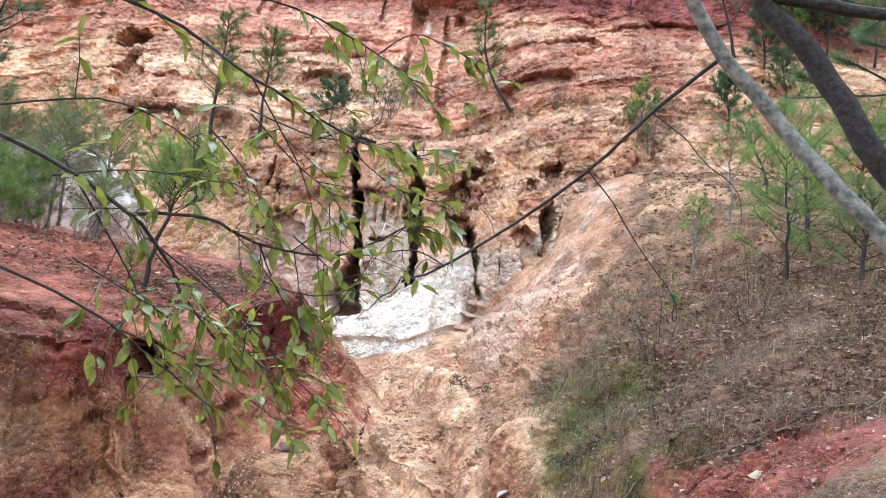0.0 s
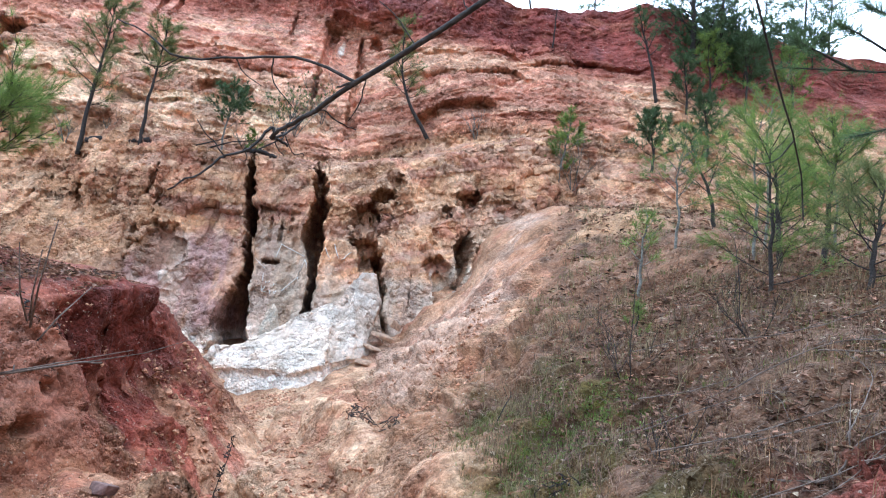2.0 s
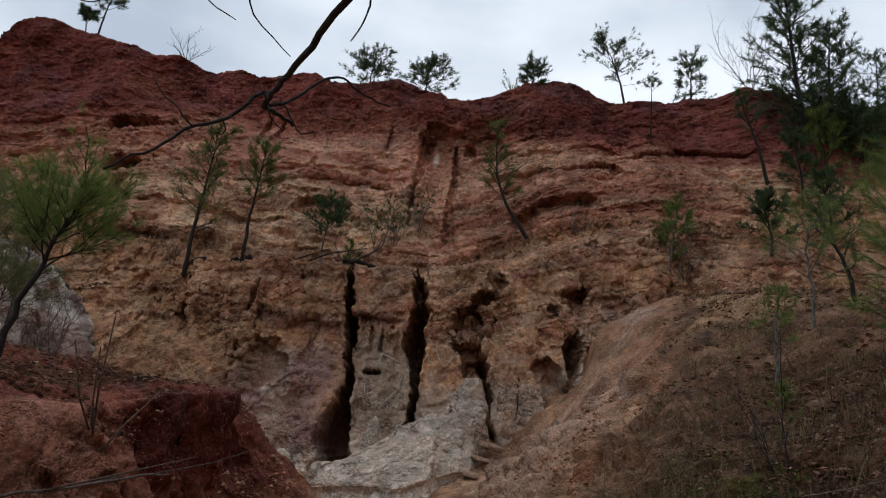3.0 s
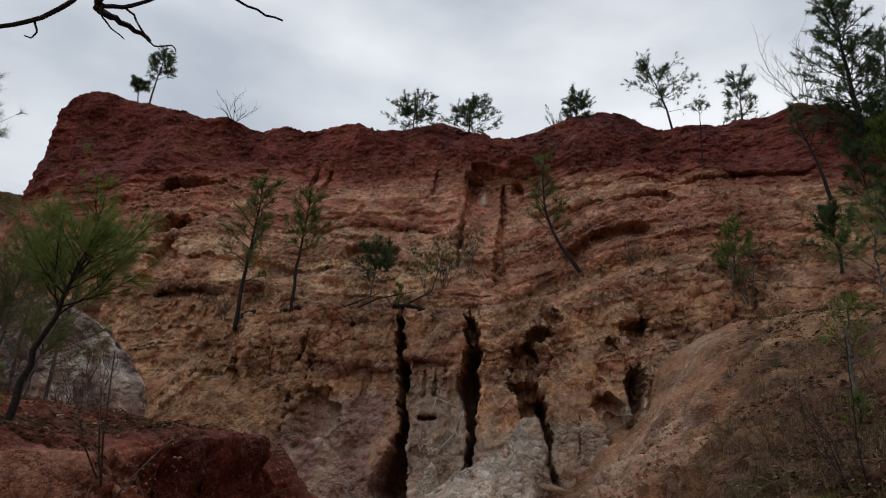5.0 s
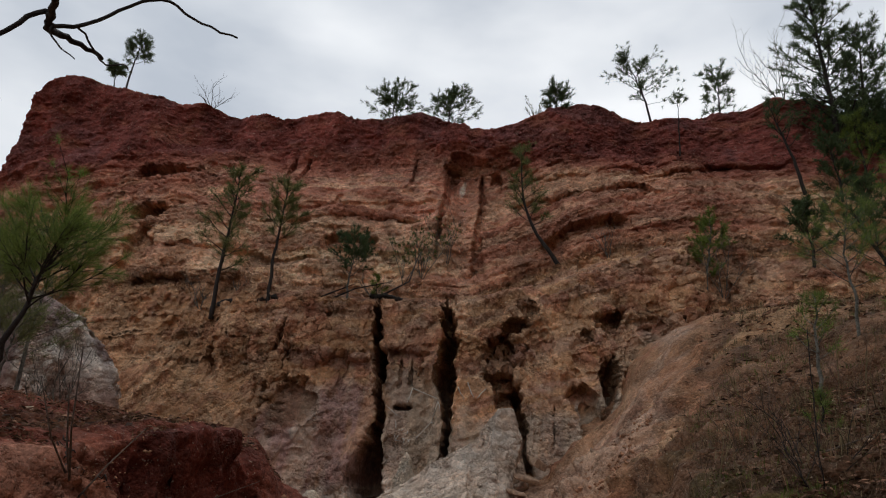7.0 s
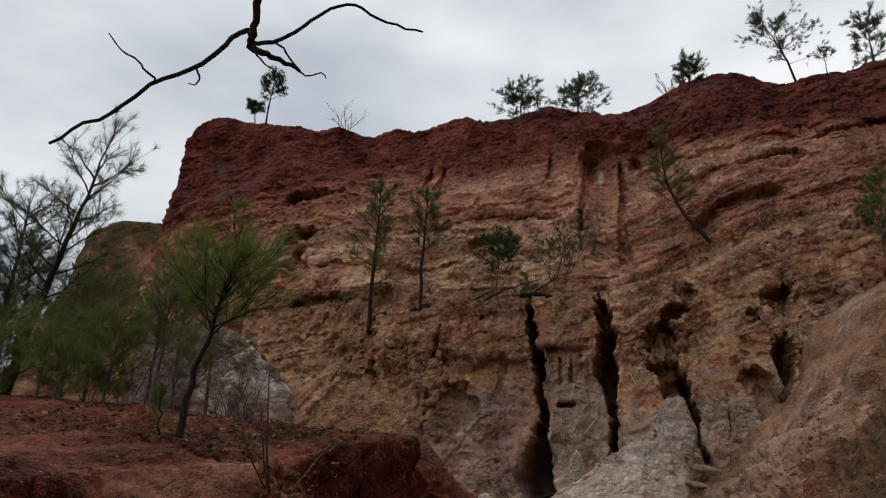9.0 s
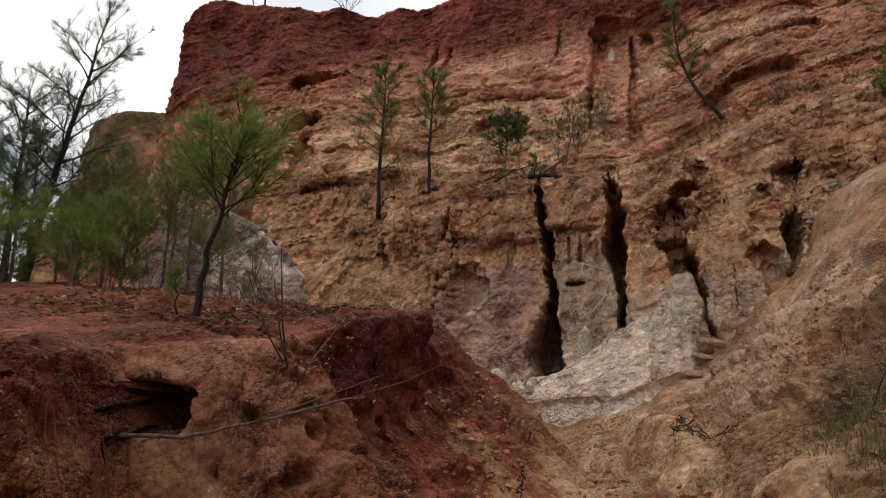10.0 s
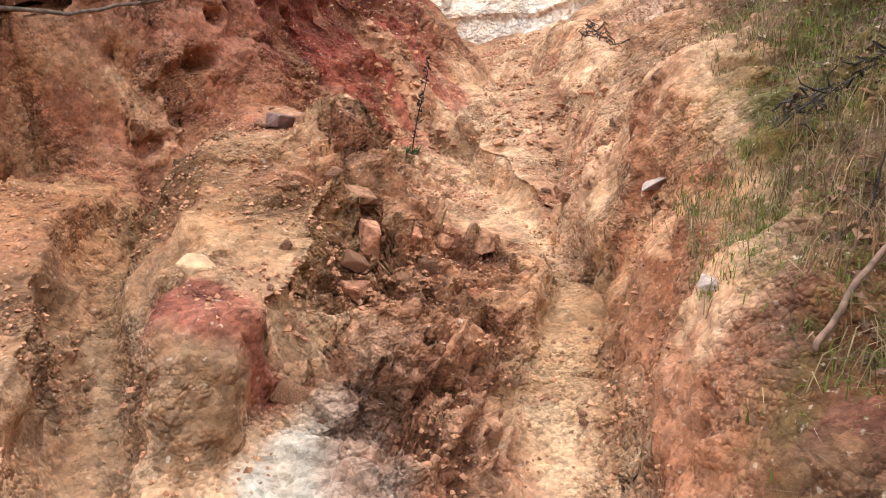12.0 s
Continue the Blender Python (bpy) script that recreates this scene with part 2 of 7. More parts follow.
def through_points(table, u):
    """Catmull-Rom through the rows of a table."""
    n = len(table) - 1
    s = np.clip(u, 0, 1) * n
    i = np.minimum(s.astype(int), n - 1)
    f = (s - i)[:, None]
    g = lambda k: table[np.clip(k, 0, n)]
    a, b, c, d = g(i - 1), g(i), g(i + 1), g(i + 2)
    return 0.5 * (2 * b + (c - a) * f + (2 * a - 5 * b + 4 * c - d) * f * f + (3 * b - a - 3 * c + d) * f ** 3)


def wall_profile(v, ledge, z):
    """How far the face has gone from foot to rim at the height share v."""
    plain = np.interp(v, [0, 0.38, 0.6, 0.84, 0.9, 1.0], [0, 0.34, 0.6, 0.9, 0.94, 1.0])
    stepped = np.interp(v, [0, 0.2, 0.385, 0.40, 0.44, 0.83, 0.9, 1.0], [0, 0.13, 0.24, 0.30, 0.54, 0.93, 0.95, 1.0])
    return plain + (stepped - plain) * ledge


# clefts: depth, and x, z and half width along them from the top down
CLEFTS = [
    (3.0, (-3.42, 11.4, 0.06), (-3.42, 10.8, 0.09), (-3.33, 10.1, 0.14), (-3.10, 9.2, 0.19), (-3.08, 8.4, 0.12), (-2.95, 7.7, 0.14), (-2.98, 7.0, 0.22), (-3.05, 6.4, 0.36), (-3.05, 4.7, 0.52)),
    (2.6, (-1.45, 12.0, 0.06), (-1.45, 11.1, 0.12), (-1.28, 10.6, 0.19), (-1.15, 9.7, 0.20), (-1.17, 8.7, 0.28), (-1.05, 8.2, 0.15), (-1.01, 7.5, 0.11), (-1.10, 6.2, 0.13)),
    (1.6, (0.72, 8.5, 0.12), (0.84, 7.7, 0.14), (0.92, 6.9, 0.12), (1.05, 6.2, 0.20)),
    (1.7, (3.45, 9.75, 0.10), (3.34, 9.3, 0.26), (3.36, 8.9, 0.23), (3.26, 8.4, 0.17), (3.20, 8.0, 0.14), (3.10, 7.2, 0.10)),
    (0.55, (-2.05, 19.5, 0.30), (-2.20, 18.0, 0.18), (-2.34, 16.1, 0.13), (-2.30, 14.4, 0.08)),
    (0.5, (-0.85, 19.2, 0.10), (-0.75, 17.4, 0.14), (-0.85, 15.5, 0.13), (-0.72, 13.5, 0.26))]
SLOTS = [
    (0.5, (-6.02, 10.4, 0.05), (-6.10, 9.4, 0.10)), (0.35, (-5.78, 9.6, 0.04), (-5.82, 8.9, 0.05)), (0.25, (-2.50, 9.3, 0.03), (-2.46, 8.5, 0.06)), (0.25, (-2.16, 9.2, 0.03), (-2.14, 8.5, 0.05)),
    (0.2, (-1.90, 9.3, 0.02), (-1.88, 8.9, 0.03)), (0.4, (-9.1, 19.8, 0.07), (-9.2, 18.2, 0.10)), (0.4, (-8.5, 19.8, 0.06), (-8.6, 18.4, 0.12)), (0.35, (-3.7, 19.9, 0.05), (-3.8, 18.4, 0.08)),
    (0.25, (-6.6, 17.6, 0.08), (-6.6, 16.9, 0.10)), (0.3, (1.75, 8.0, 0.03), (1.7, 7.0, 0.05)), (0.35, (-8.0, 10.2, 0.06), (-8.1, 9.2, 0.12)), (0.3, (-9.3, 9.8, 0.06), (-9.5, 9.0, 0.10))]
# hollows: x, z, half width, half height, depth
HOLLOWS = [
    (0.62, 10.28, 0.34, 0.30, 0.9), (0.36, 9.68, 0.50, 0.36, 1.2), (0.26, 9.25, 0.42, 0.40, 1.2), (0.42, 8.60, 0.34, 0.45, 1.3), (0.52, 8.15, 0.30, 0.32, 1.5), (3.47, 10.84, 0.42, 0.40, 1.0), (3.15, 10.95, 0.24, 0.18, 0.6), (2.75, 10.35, 0.12, 0.10, 0.5),
    (2.50, 8.35, 0.38, 0.42, 0.8), (2.68, 7.75, 0.30, 0.55, 0.7), (2.30, 8.55, 0.20, 0.22, 0.6), (-2.30, 7.92, 0.30, 0.09, 0.7)]
DENTS = [
    (-13.3, 15.5, 0.75, 0.55, 1.6), (-14.0, 18.3, 1.7, 0.50, 0.8), (-12.9, 13.9, 0.5, 0.9, 0.7), (-5.45, 7.95, 0.62, 0.72, 0.35), (-1.2, 19.5, 1.0, 0.5, 0.5), (-0.25, 18.9, 0.28, 0.5, 0.7), (5.3, 17.7, 0.6, 0.25, 0.6), (8.9, 19.2, 1.1, 0.16, 0.6),
    (6.0, 10.6, 0.35, 0.6, 0.5), (-7.0, 12.2, 0.8, 0.16, 0.4), (-11.2, 12.3, 0.9, 0.25, 0.5), (1.1, 10.9, 0.22, 0.16, 0.3)]
# brows: a bed that juts out over a hollow; x range, z at both ends, arch, depth
BROWS = [(1.6, 4.7, 14.8, 15.7, 0.30, 0.75), (-6.5, -4.5, 14.75, 14.95, 0.22, 0.7), (-9.5, -3.0, 15.75, 16.3, 0.1, 0.3), (-8.8, -2.4, 16.6, 17.4, 0.0, 0.22), (-0.2, 6.5, 18.2, 18.9, 0.2, 0.22),
         (0.3, 6.5, 16.9, 17.6, 0.25, 0.3), (-12.0, -6.5, 13.9, 13.9, 0.1, 0.3), (-2.95, -1.65, 9.60, 9.45, 0.05, 0.30), (6.0, 12.0, 18.6, 19.4, 0.1, 0.35), (-4.9, -3.4, 9.25, 9.35, 0.06, 0.35), (-6.1, -4.9, 8.45, 8.40, 0.1, 0.2), (4.0, 5.6, 10.9, 10.5, 0.25, 0.18)]


def beds_of(s, x, seed):
    """Stacked beds along s: how far each stands out, jutting at its foot and drawn back above, and its own tone."""
    s = s + 0.55 * vnoise(s * 0.83, 2.0, x * 0.10, seed) + 0.12 * vnoise(x * 0.9, s * 0.4, 7.0, seed + 1)
    k = np.floor(s)
    f = s - k
    hard = 0.5 + 0.5 * vnoise(k * 3.71 + 0.5, x * 0.32, 4.0, seed + 2)
    tone = vnoise(k * 5.13 + 0.3, x * 0.16, 9.0, seed + 3)
    return hard * (1 - f) ** 1.4 * smooth(0.0, 0.10, f), tone


def red_base(x):
    """Height at which the red soil begins."""
    return np.interp(x, [-22, -16, -12, -8, -3, 1, 4, 7, 12, 20], [19.0, 19.3, 19.7, 20.2, 20.3, 20.0, 19.8, 19.3, 18.8, 18.4])


def build_wall():
    u = np.concatenate([np.linspace(0, 0.12, 40), np.linspace(0.12, 0.30, 170)[1:], np.linspace(0.30, 0.80, 860)[1:], np.linspace(0.80, 0.93, 120)[1:], np.linspace(0.93, 1, 30)[1:]])
    v = np.linspace(0, 1, 480)
    ends = through_points(WALL, u)
    foot, rim = ends[:, None, :3], ends[:, None, 3:]
    x0 = rim[..., 0] * 0.5 + foot[..., 0] * 0.5
    ledge = smooth(-11, -8.5, x0) * (1 - smooth(-0.5, 4.5, x0) * 0.55)
    ledge = ledge * (1 - smooth(5, 9, x0))
    V = np.broadcast_to(v[None, :], (len(u), len(v)))
    b = wall_profile(V, ledge, 0)
    P = foot + (rim - foot) * np.stack([b, b, V], -1)
    x, z = P[..., 0].copy(), P[..., 2].copy()
    P[..., 2] += (0.34 * fbm(x, 0, 0, 2.6, 3, 5, 0.35) - 0.1) * smooth(0.8, 1, V)
    wob = fbm(x, 0, z, 2.5, 4, 9)
    wob2 = fbm(x, 13, z, 0.8, 4, 10)
    shoulder = np.interp(x, [-1, 0, 2, 4, 8, 12], [12.3, 12.8, 13.6, 14.2, 14.5, 14.6])
    up = smooth(shoulder - 0.4, shoulder + 0.4, z + 0.3 * wob)
    zr = red_base(x)
    top = smooth(zr - 0.1, zr + 0.5, z + 0.35 * wob)
    left = 1 - smooth(-1.6, -0.4, x)
    # broad forms
    d = 0.55 * fbm(x, 0, z * 0.6, 3.2, 3, 1) + 0.20 * fbm(x, 5, z, 1.1, 4, 2) + 0.05 * fbm(x, 9, z, 0.35, 4, 3)
    # upright flutes of the lower face, weather-worn buttresses of the red top
    d += (1 - up) * (0.30 * (ridge(x, 0, z * 0.13, 1.1, 3, 4) - 0.5) + 0.07 * (ridge(x, 0, z * 0.2, 0.3, 2, 8) - 0.5))
    d += top * (0.55 * (ridge(x, 0, z * 0.3, 2.4, 3, 6) - 0.5) - 0.25)
    # beds: level on one side, swept up on the other
    bed = z + np.where(x > -0.6, -(0.44 * x - 0.019 * x * x) - 0.271, 0.0) + 0.16 * wob - np.where(x <= -0.6, 0.09 * (x + 0.6), 0.0)
    big, big_tone = beds_of(bed * 1.15, x, 21)
    thin, thin_tone = beds_of(bed * 3.3, x, 27)
    fine, fine_tone = beds_of(bed * 8.0, x, 47)
    show = 0.35 + 0.65 * smooth(-0.35, 0.35, fbm(x, 11, z, 2.2, 3, 24))
    smooth_panel = left * smooth(16.6, 17.2, z + 0.3 * wob) * smooth(-11.5, -10.5, x) * (1 - top)
    d -= up * show * (1 - 0.6 * top) * (1 - 0.7 * smooth_panel) * (0.32 * big + 0.12 * thin + 0.04 * fine)
    d -= (1 - up) * (0.10 * thin * smooth(8.2, 9.5, z) + 0.03 * fine)
    # cracks and pits everywhere
    pit = cells(x, 0, z * 1.5, 0.45, 31)
    d += 0.14 * smooth(0.42, 0.12, pit + 0.12 * fbm(x, 2, z, 0.3, 2, 7)) * (1 - 0.5 * up) * smooth(0.05, 0.4, fbm(x, 15, z, 1.6, 3, 32))
    d += 0.20 * (1 - up) * smooth(0.90, 0.97, ridge(x, 20, z * 0.3, 1.2, 2, 33)) * smooth(-0.1, 0.3, fbm(x, 21, z, 1.8, 2, 34))
    d += 0.09 * smooth(0.91, 0.97, ridge(x * 0.25, 22, bed, 0.9, 2, 35)) * smooth(-0.1, 0.3, fbm(x, 23, z, 1.5, 2, 36))
    # the chute where water comes down
    chute = bump(x, -1.3 - 0.05 * (z - 14), 0.60) * smooth(12.6, 13.6, z) * (1 - smooth(19.3, 20.2, z))
    d += 0.55 * chute
    ragged = 0.07 * fbm(x * 0.4, 4, z, 0.6, 4, 14) + 0.05 * fbm(x, 17, z, 0.25, 3, 18)
    for deep, *line in CLEFTS + SLOTS:
        xs, zs, ws = (np.array(q) for q in zip(*line))
        mid, w = np.interp(-z, -zs, xs), np.interp(-z, -zs, ws)
        a = np.abs(x - mid - ragged * min(1, deep)) / w
        ends_ok = smooth(zs[0] + 0.12, zs[0] - 0.08, z) * smooth(zs[-1] - 0.12, zs[-1] + 0.08, z)
        g = (0.6 * smooth(1.10, 0.90, a) + 0.4 * np.clip(1 - a, 0, 1) ** 0.7) * ends_ok
        d += 1.15 * deep * g
        d -= 0.10 * bump(a, 1.5, 0.35) * ends_ok * min(1, deep)
    rough = 0.45 * fbm(x, 6, z, 0.35, 4, 15)
    cave = np.zeros(x.shape)
    for cx, cz, rx, rz, deep in HOLLOWS + DENTS:
        a = np.hypot((x - cx) / rx, (z - cz) / rz)
        roof = 0.55 + 0.45 * np.clip((z - cz) / rz, -1, 1)
        cave = np.maximum(cave, deep * (0.45 + 0.55 * roof) * smooth(1.08, 0.86, a + rough * np.clip(a, 0, 1.2)))
    d += cave
    for xa, xb, za, zb, arch, deep in BROWS:
        f = (x - xa) / (xb - xa)
        line = za + (zb - za) * f + arch * 4 * f * (1 - f) + 0.12 * fbm(x, 7, 0, 0.7, 3, 16)
        on = smooth(-0.05, 0.12, f) * smooth(1.05, 0.88, f)
        below = line - z
        d += on * deep * (smooth(-0.03, 0.06, below) * np.exp(-np.clip(below, 0, 9) / (0.9 * deep))) - on * 0.25 * deep * bump(below, -0.12, 0.14)
    P[..., 1] += d
    N = normals(P)
    # spalled faces: upright slabs below, thin benches above
    slab = plates(x + 0.3 * wob, 0.6 * P[..., 1], (0.55 + 1.9 * up) * z + 0.2 * wob, 1.15, 43)
    chip = plates(x + 0.2 * wob, P[..., 1], (0.8 + 1.4 * up) * z, 0.45, 44)
    scale_ = plates(x + 0.1 * wob2, P[..., 1], (0.9 + 1.2 * up) * z, 0.20, 45)
    calm_face = (0.45 + 0.55 * smooth(8.4, 9.6, z + 0.8 * wob)) * (1 - 0.5 * smooth_panel) * (1 - 0.3 * top)
    P -= N * (0.02 * fbm(x, P[..., 1], z, 0.2, 3, 40) + 0.04 * (ridge(x, P[..., 1], z * (1 + 1.4 * up), 0.5, 3, 41) - 0.5) + (0.12 * slab * (1 - 0.5 * up) + 0.06 * chip + 0.032 * scale_) * calm_face)[..., None]
    # soils of the lower face: ochre above, mauve and grey columns below, white at the foot
    zz = z + 0.45 * wob
    edge = np.interp(x, [-9, -6.2, -5.6, -3.5, -3.3, -1.3, -1.1, 0.2, 0.9, 2.8, 3.6, 4.6, 6.5], [7.2, 7.4, 8.4, 8.5, 8.9, 8.7, 7.6, 7.6, 8.0, 8.3, 9.7, 10.3, 9.5])
    low = np.empty(P.shape)
    low[:] = OCHRE
    low = mix3(low, TAN * 0.95, smooth(0.10, 0.55, fbm(x, 8, z, 1.1, 4, 53)) * 0.75)
    low = mix3(low, RUST * 1.2, smooth(0.25, 0.6, fbm(x, 18, z * 1.6, 0.9, 4, 54)) * 0.55)
    low = mix3(low, np.array((0.36, 0.235, 0.19)), smooth(0.05, 0.45, thin_tone) * 0.45)
    low = mix3(low, np.array((0.34, 0.20, 0.155)), smooth(9.7, 9.55, z + 0.25 * wob2) * smooth(9.0, 9.2, z + 0.25 * wob2) * smooth(-6.2, -5.6, x) * smooth(-1.2, -1.6, x) * 0.75)
    column = np.where(x < -3.1, 1.0, 0.0)
    grey = mix3(np.broadcast_to(np.array((0.43, 0.345, 0.265)), P.shape), np.array((0.37, 0.235, 0.205)), column)
    grey = mix3(grey, np.array((0.29, 0.195, 0.175)), smooth(0.0, 0.45, fbm(x, 33, z * 0.14, 0.8, 3, 59)) * (0.35 + 0.5 * column))
    grey = mix3(grey, np.array((0.50, 0.41, 0.32)), smooth(0.05, 0.5, fbm(x, 31, z * 0.2, 0.7, 3, 58)) * 0.6)
    grey = mix3(grey, OCHRE * 0.95, smooth(0.25, 0.6, fbm(x, 35, z * 0.4, 0.8, 4, 60)) * 0.55)
    low = mix3(low, grey, smooth(0.35, -0.35, z - edge + 0.45 * wob2))
    low = mix3(low, OCHRE * 0.95, smooth(-6.2, -7.0, x + 0.4 * wob) * 0.8)
    low = mix3(low, WHITE * 0.85, smooth(6.0, 5.2, zz + 0.5 * smooth(0, 2, x)))
    low = mix3(low, BROWN, (1 - smooth(0.0, 0.25, np.abs(z - 11.5) - 0.15 + 0.2 * wob)) * smooth(-10.5, -9, x) * smooth(0.0, -1.0, x) * 0.6)
    low = mix3(low, BROWN * 1.1, blob(x + 0.2 * wob2, z, -5.45, 7.9, 0.6, 0.75) * 0.7)
    low = mix3(low, WHITE * 0.8, blob(x + 0.2 * wob2, z, -5.0, 7.1, 0.24, 0.17) * 0.9)
    low = mix3(low, WHITE * 0.8, blob(x, z, 2.42, 8.1, 0.08, 0.30) * 0.9)
    # the middle: each bed of its own tone, tan below and pink above
    mid = np.empty(P.shape)
    mid[:] = TAN
    mid = mix3(mid, PINK, smooth(14.6, 16.4, zz) * left)
    mid = mix3(mid, np.array((0.44, 0.195, 0.145)), smooth(16.4, 17.6, zz + 0.6 * wob2) * left * 0.75)
    mid = mix3(mid, OCHRE * 1.02, (1 - left) * smooth(15.0, 14.0, zz - 0.2 * x) * 0.8)
    swept = (1 - left) * smooth(13.8, 14.2, zz - 0.16 * x) * smooth(11.5, 8.0, x)
    mid = mix3(mid, np.array((0.30, 0.115, 0.078)), swept * smooth(17.4, 16.4, zz - 0.10 * x) * 0.85)
    mid = mix3(mid, np.array((0.43, 0.225, 0.150)), swept * smooth(16.4, 17.4, zz - 0.10 * x) * 0.75)
    mid = mix3(mid, TAN * 1.06, smooth(0.15, 0.5, thin_tone) * smooth(12.5, 13.5, z) * (0.55 - 0.2 * swept))
    mid = mix3(mid, RUST * 0.95, smooth(-0.15, -0.5, thin_tone) * 0.6)
    mid = mix3(mid, RUST * 1.1, smooth(0.15, 0.5, big_tone) * 0.5)
    mid = mix3(mid, np.array((0.33, 0.20, 0.14)), smooth(0.25, 0.6, fine_tone) * 0.4)
    mid = mix3(mid, RUST, smooth(-11, -12.6, x) * smooth(15.0, 17, zz) * 0.8)
    mid = mix3(mid, OCHRE, smooth(-12, -14, x) * smooth(16.5, 14.5, zz) * 0.8)
    mid = mix3(mid, PINK * 0.8, np.clip(chute, 0, 1) * 0.6)
    mid = mix3(mid, TAN * 1.1, smooth(0.3, 0.5, slab) * left * 0.3)
    mid = mix3(mid, RUST * 0.95, smooth(-0.4, -0.6, slab) * 0.3)
    mid = mix3(mid, PINK * 1.1, smooth(0.5, 0.65, chip) * 0.3 * (1 - swept))
    low = mix3(low, TAN * 1.05, smooth(0.45, 0.6, chip) * 0.45 * smooth(-0.2, 0.4, z - edge))
    low = mix3(low, RUST * 0.9, smooth(-0.5, -0.65, chip) * 0.4 * smooth(-0.2, 0.4, z - edge))
    low = low * 0.95
    mid = mid * np.array((1.10, 1.16, 1.18))
    C = mix3(low, mid, up)
    C = mix3(C, np.array((0.285, 0.098, 0.072)), smooth(zr - 1.1, zr - 0.2, z + 0.5 * wob + 0.3 * wob2) * 0.85)
    C = mix3(C, RED, smooth(zr - 0.2, zr + 0.6, z + 0.4 * wob + 0.25 * wob2))
    C = mix3(C, RUST * 0.85, top * smooth(0.15, 0.6, fbm(x, 2, z * 1.5, 1.2, 4, 55)) * 0.6)
    C = mix3(C, np.array((0.205, 0.085, 0.082)), top * smooth(0.1, 0.5, fbm(x, 12, z * 1.5, 1.6, 4, 61)) * 0.7)
    C = mix3(C, WHITE * 0.85, blob(x + 0.1 * wob2, z, -1.62, 18.55, 0.12, 0.42))
    C = mix3(C, PINK * 1.1, blob(x + 0.3 * wob2, z, -1.45, 17.95, 0.40, 0.16) * 0.8)
    stain = fbm(x, 4, z * 0.35, 0.8, 4, 56)
    C = C * np.array((1.05, 1.0, 0.965)) * (1.22 + 0.16 * stain[..., None]) * (1 - 0.18 * smooth(0.1, 0.7, fbm(x, 6, z * 0.2, 0.45, 3, 57)))[..., None]
    back = np.repeat(P[:, -1:, :], 4, axis=1)
    for k, (dy, dz) in enumerate(((0.3, 0.05), (1.2, -0.05), (9.0, -0.4), (400.0, -4.0))):
        back[:, k, 1] += dy
        back[:, k, 2] += dz
    crest = P[:, -1, :].copy()
    P = np.concatenate([P, back], 1)
    C = np.concatenate([C, np.broadcast_to(RED, back.shape)], 1)
    tagged(sheet("canyon_wall", P, C, WALL_EARTH), "layered red, tan and grey clay canyon wall with eroded fissures", "cliff", kind="structure")
    return P[:, :-4].reshape(-1, 3), crest


WALL_POINTS, CREST = build_wall()


# ---- the gully, the slopes and the mound ----
# brow of the red mound, its steepness outside the brow, and the height of its top there
MOUND_BROW = [(-30, 6.5), (-6.0, 7.6), (-4.4, 8.1), (-3.75, 8.6), (-3.75, 9.3), (-4.0, 9.75), (-3.3, 10.3), (-2.85, 11.0), (-2.55, 11.9), (-2.45, 13.0), (-2.7, 14.5), (-3.6, 17.0), (-6.0, 21.0), (-30, 26)]
MOUND_STEEP = [1.6, 2.0, 2.6, 3.0, 5.0, 4.5, 2.6, 2.0, 1.5, 1.25, 1.1, 0.9, 0.7, 0.7]


def floor_z(x, y):
    z = np.interp(y, [-400, -40, 0, 4.5, 5.6, 6.6, 7.2, 10.5, 13, 16, 18.8, 20.5, 24, 30, 60], [14, 9.5, 4.4, 3.5, 3.35, 3.02, 3.06, 3.52, 3.78, 3.98, 4.42, 4.72, 5.6, 6.7, 9])
    return z + 0.34 * np.clip(x + 0.2, -2, 2) * smooth(15, 21, y)


def gully_x(y):
    return np.interp(y, [0, 6.5, 8, 9.3, 10.4, 12, 14, 20, 24], [0.5, 0.55, 0.42, 0.45, -0.1, -0.45, -0.5, -0.6, -0.8])


def bare_slope(x, y):
    """0 on the bare clay beside the gully, 1 on the overgrown slope."""
    edge = np.interp(y, [4, 6.5, 8, 10, 12, 15.6, 18.8, 21, 25], [0.85, 0.90, 0.93, 1.25, 1.7, 2.5, 3.9, 4.7, 6.0])
    return x - edge


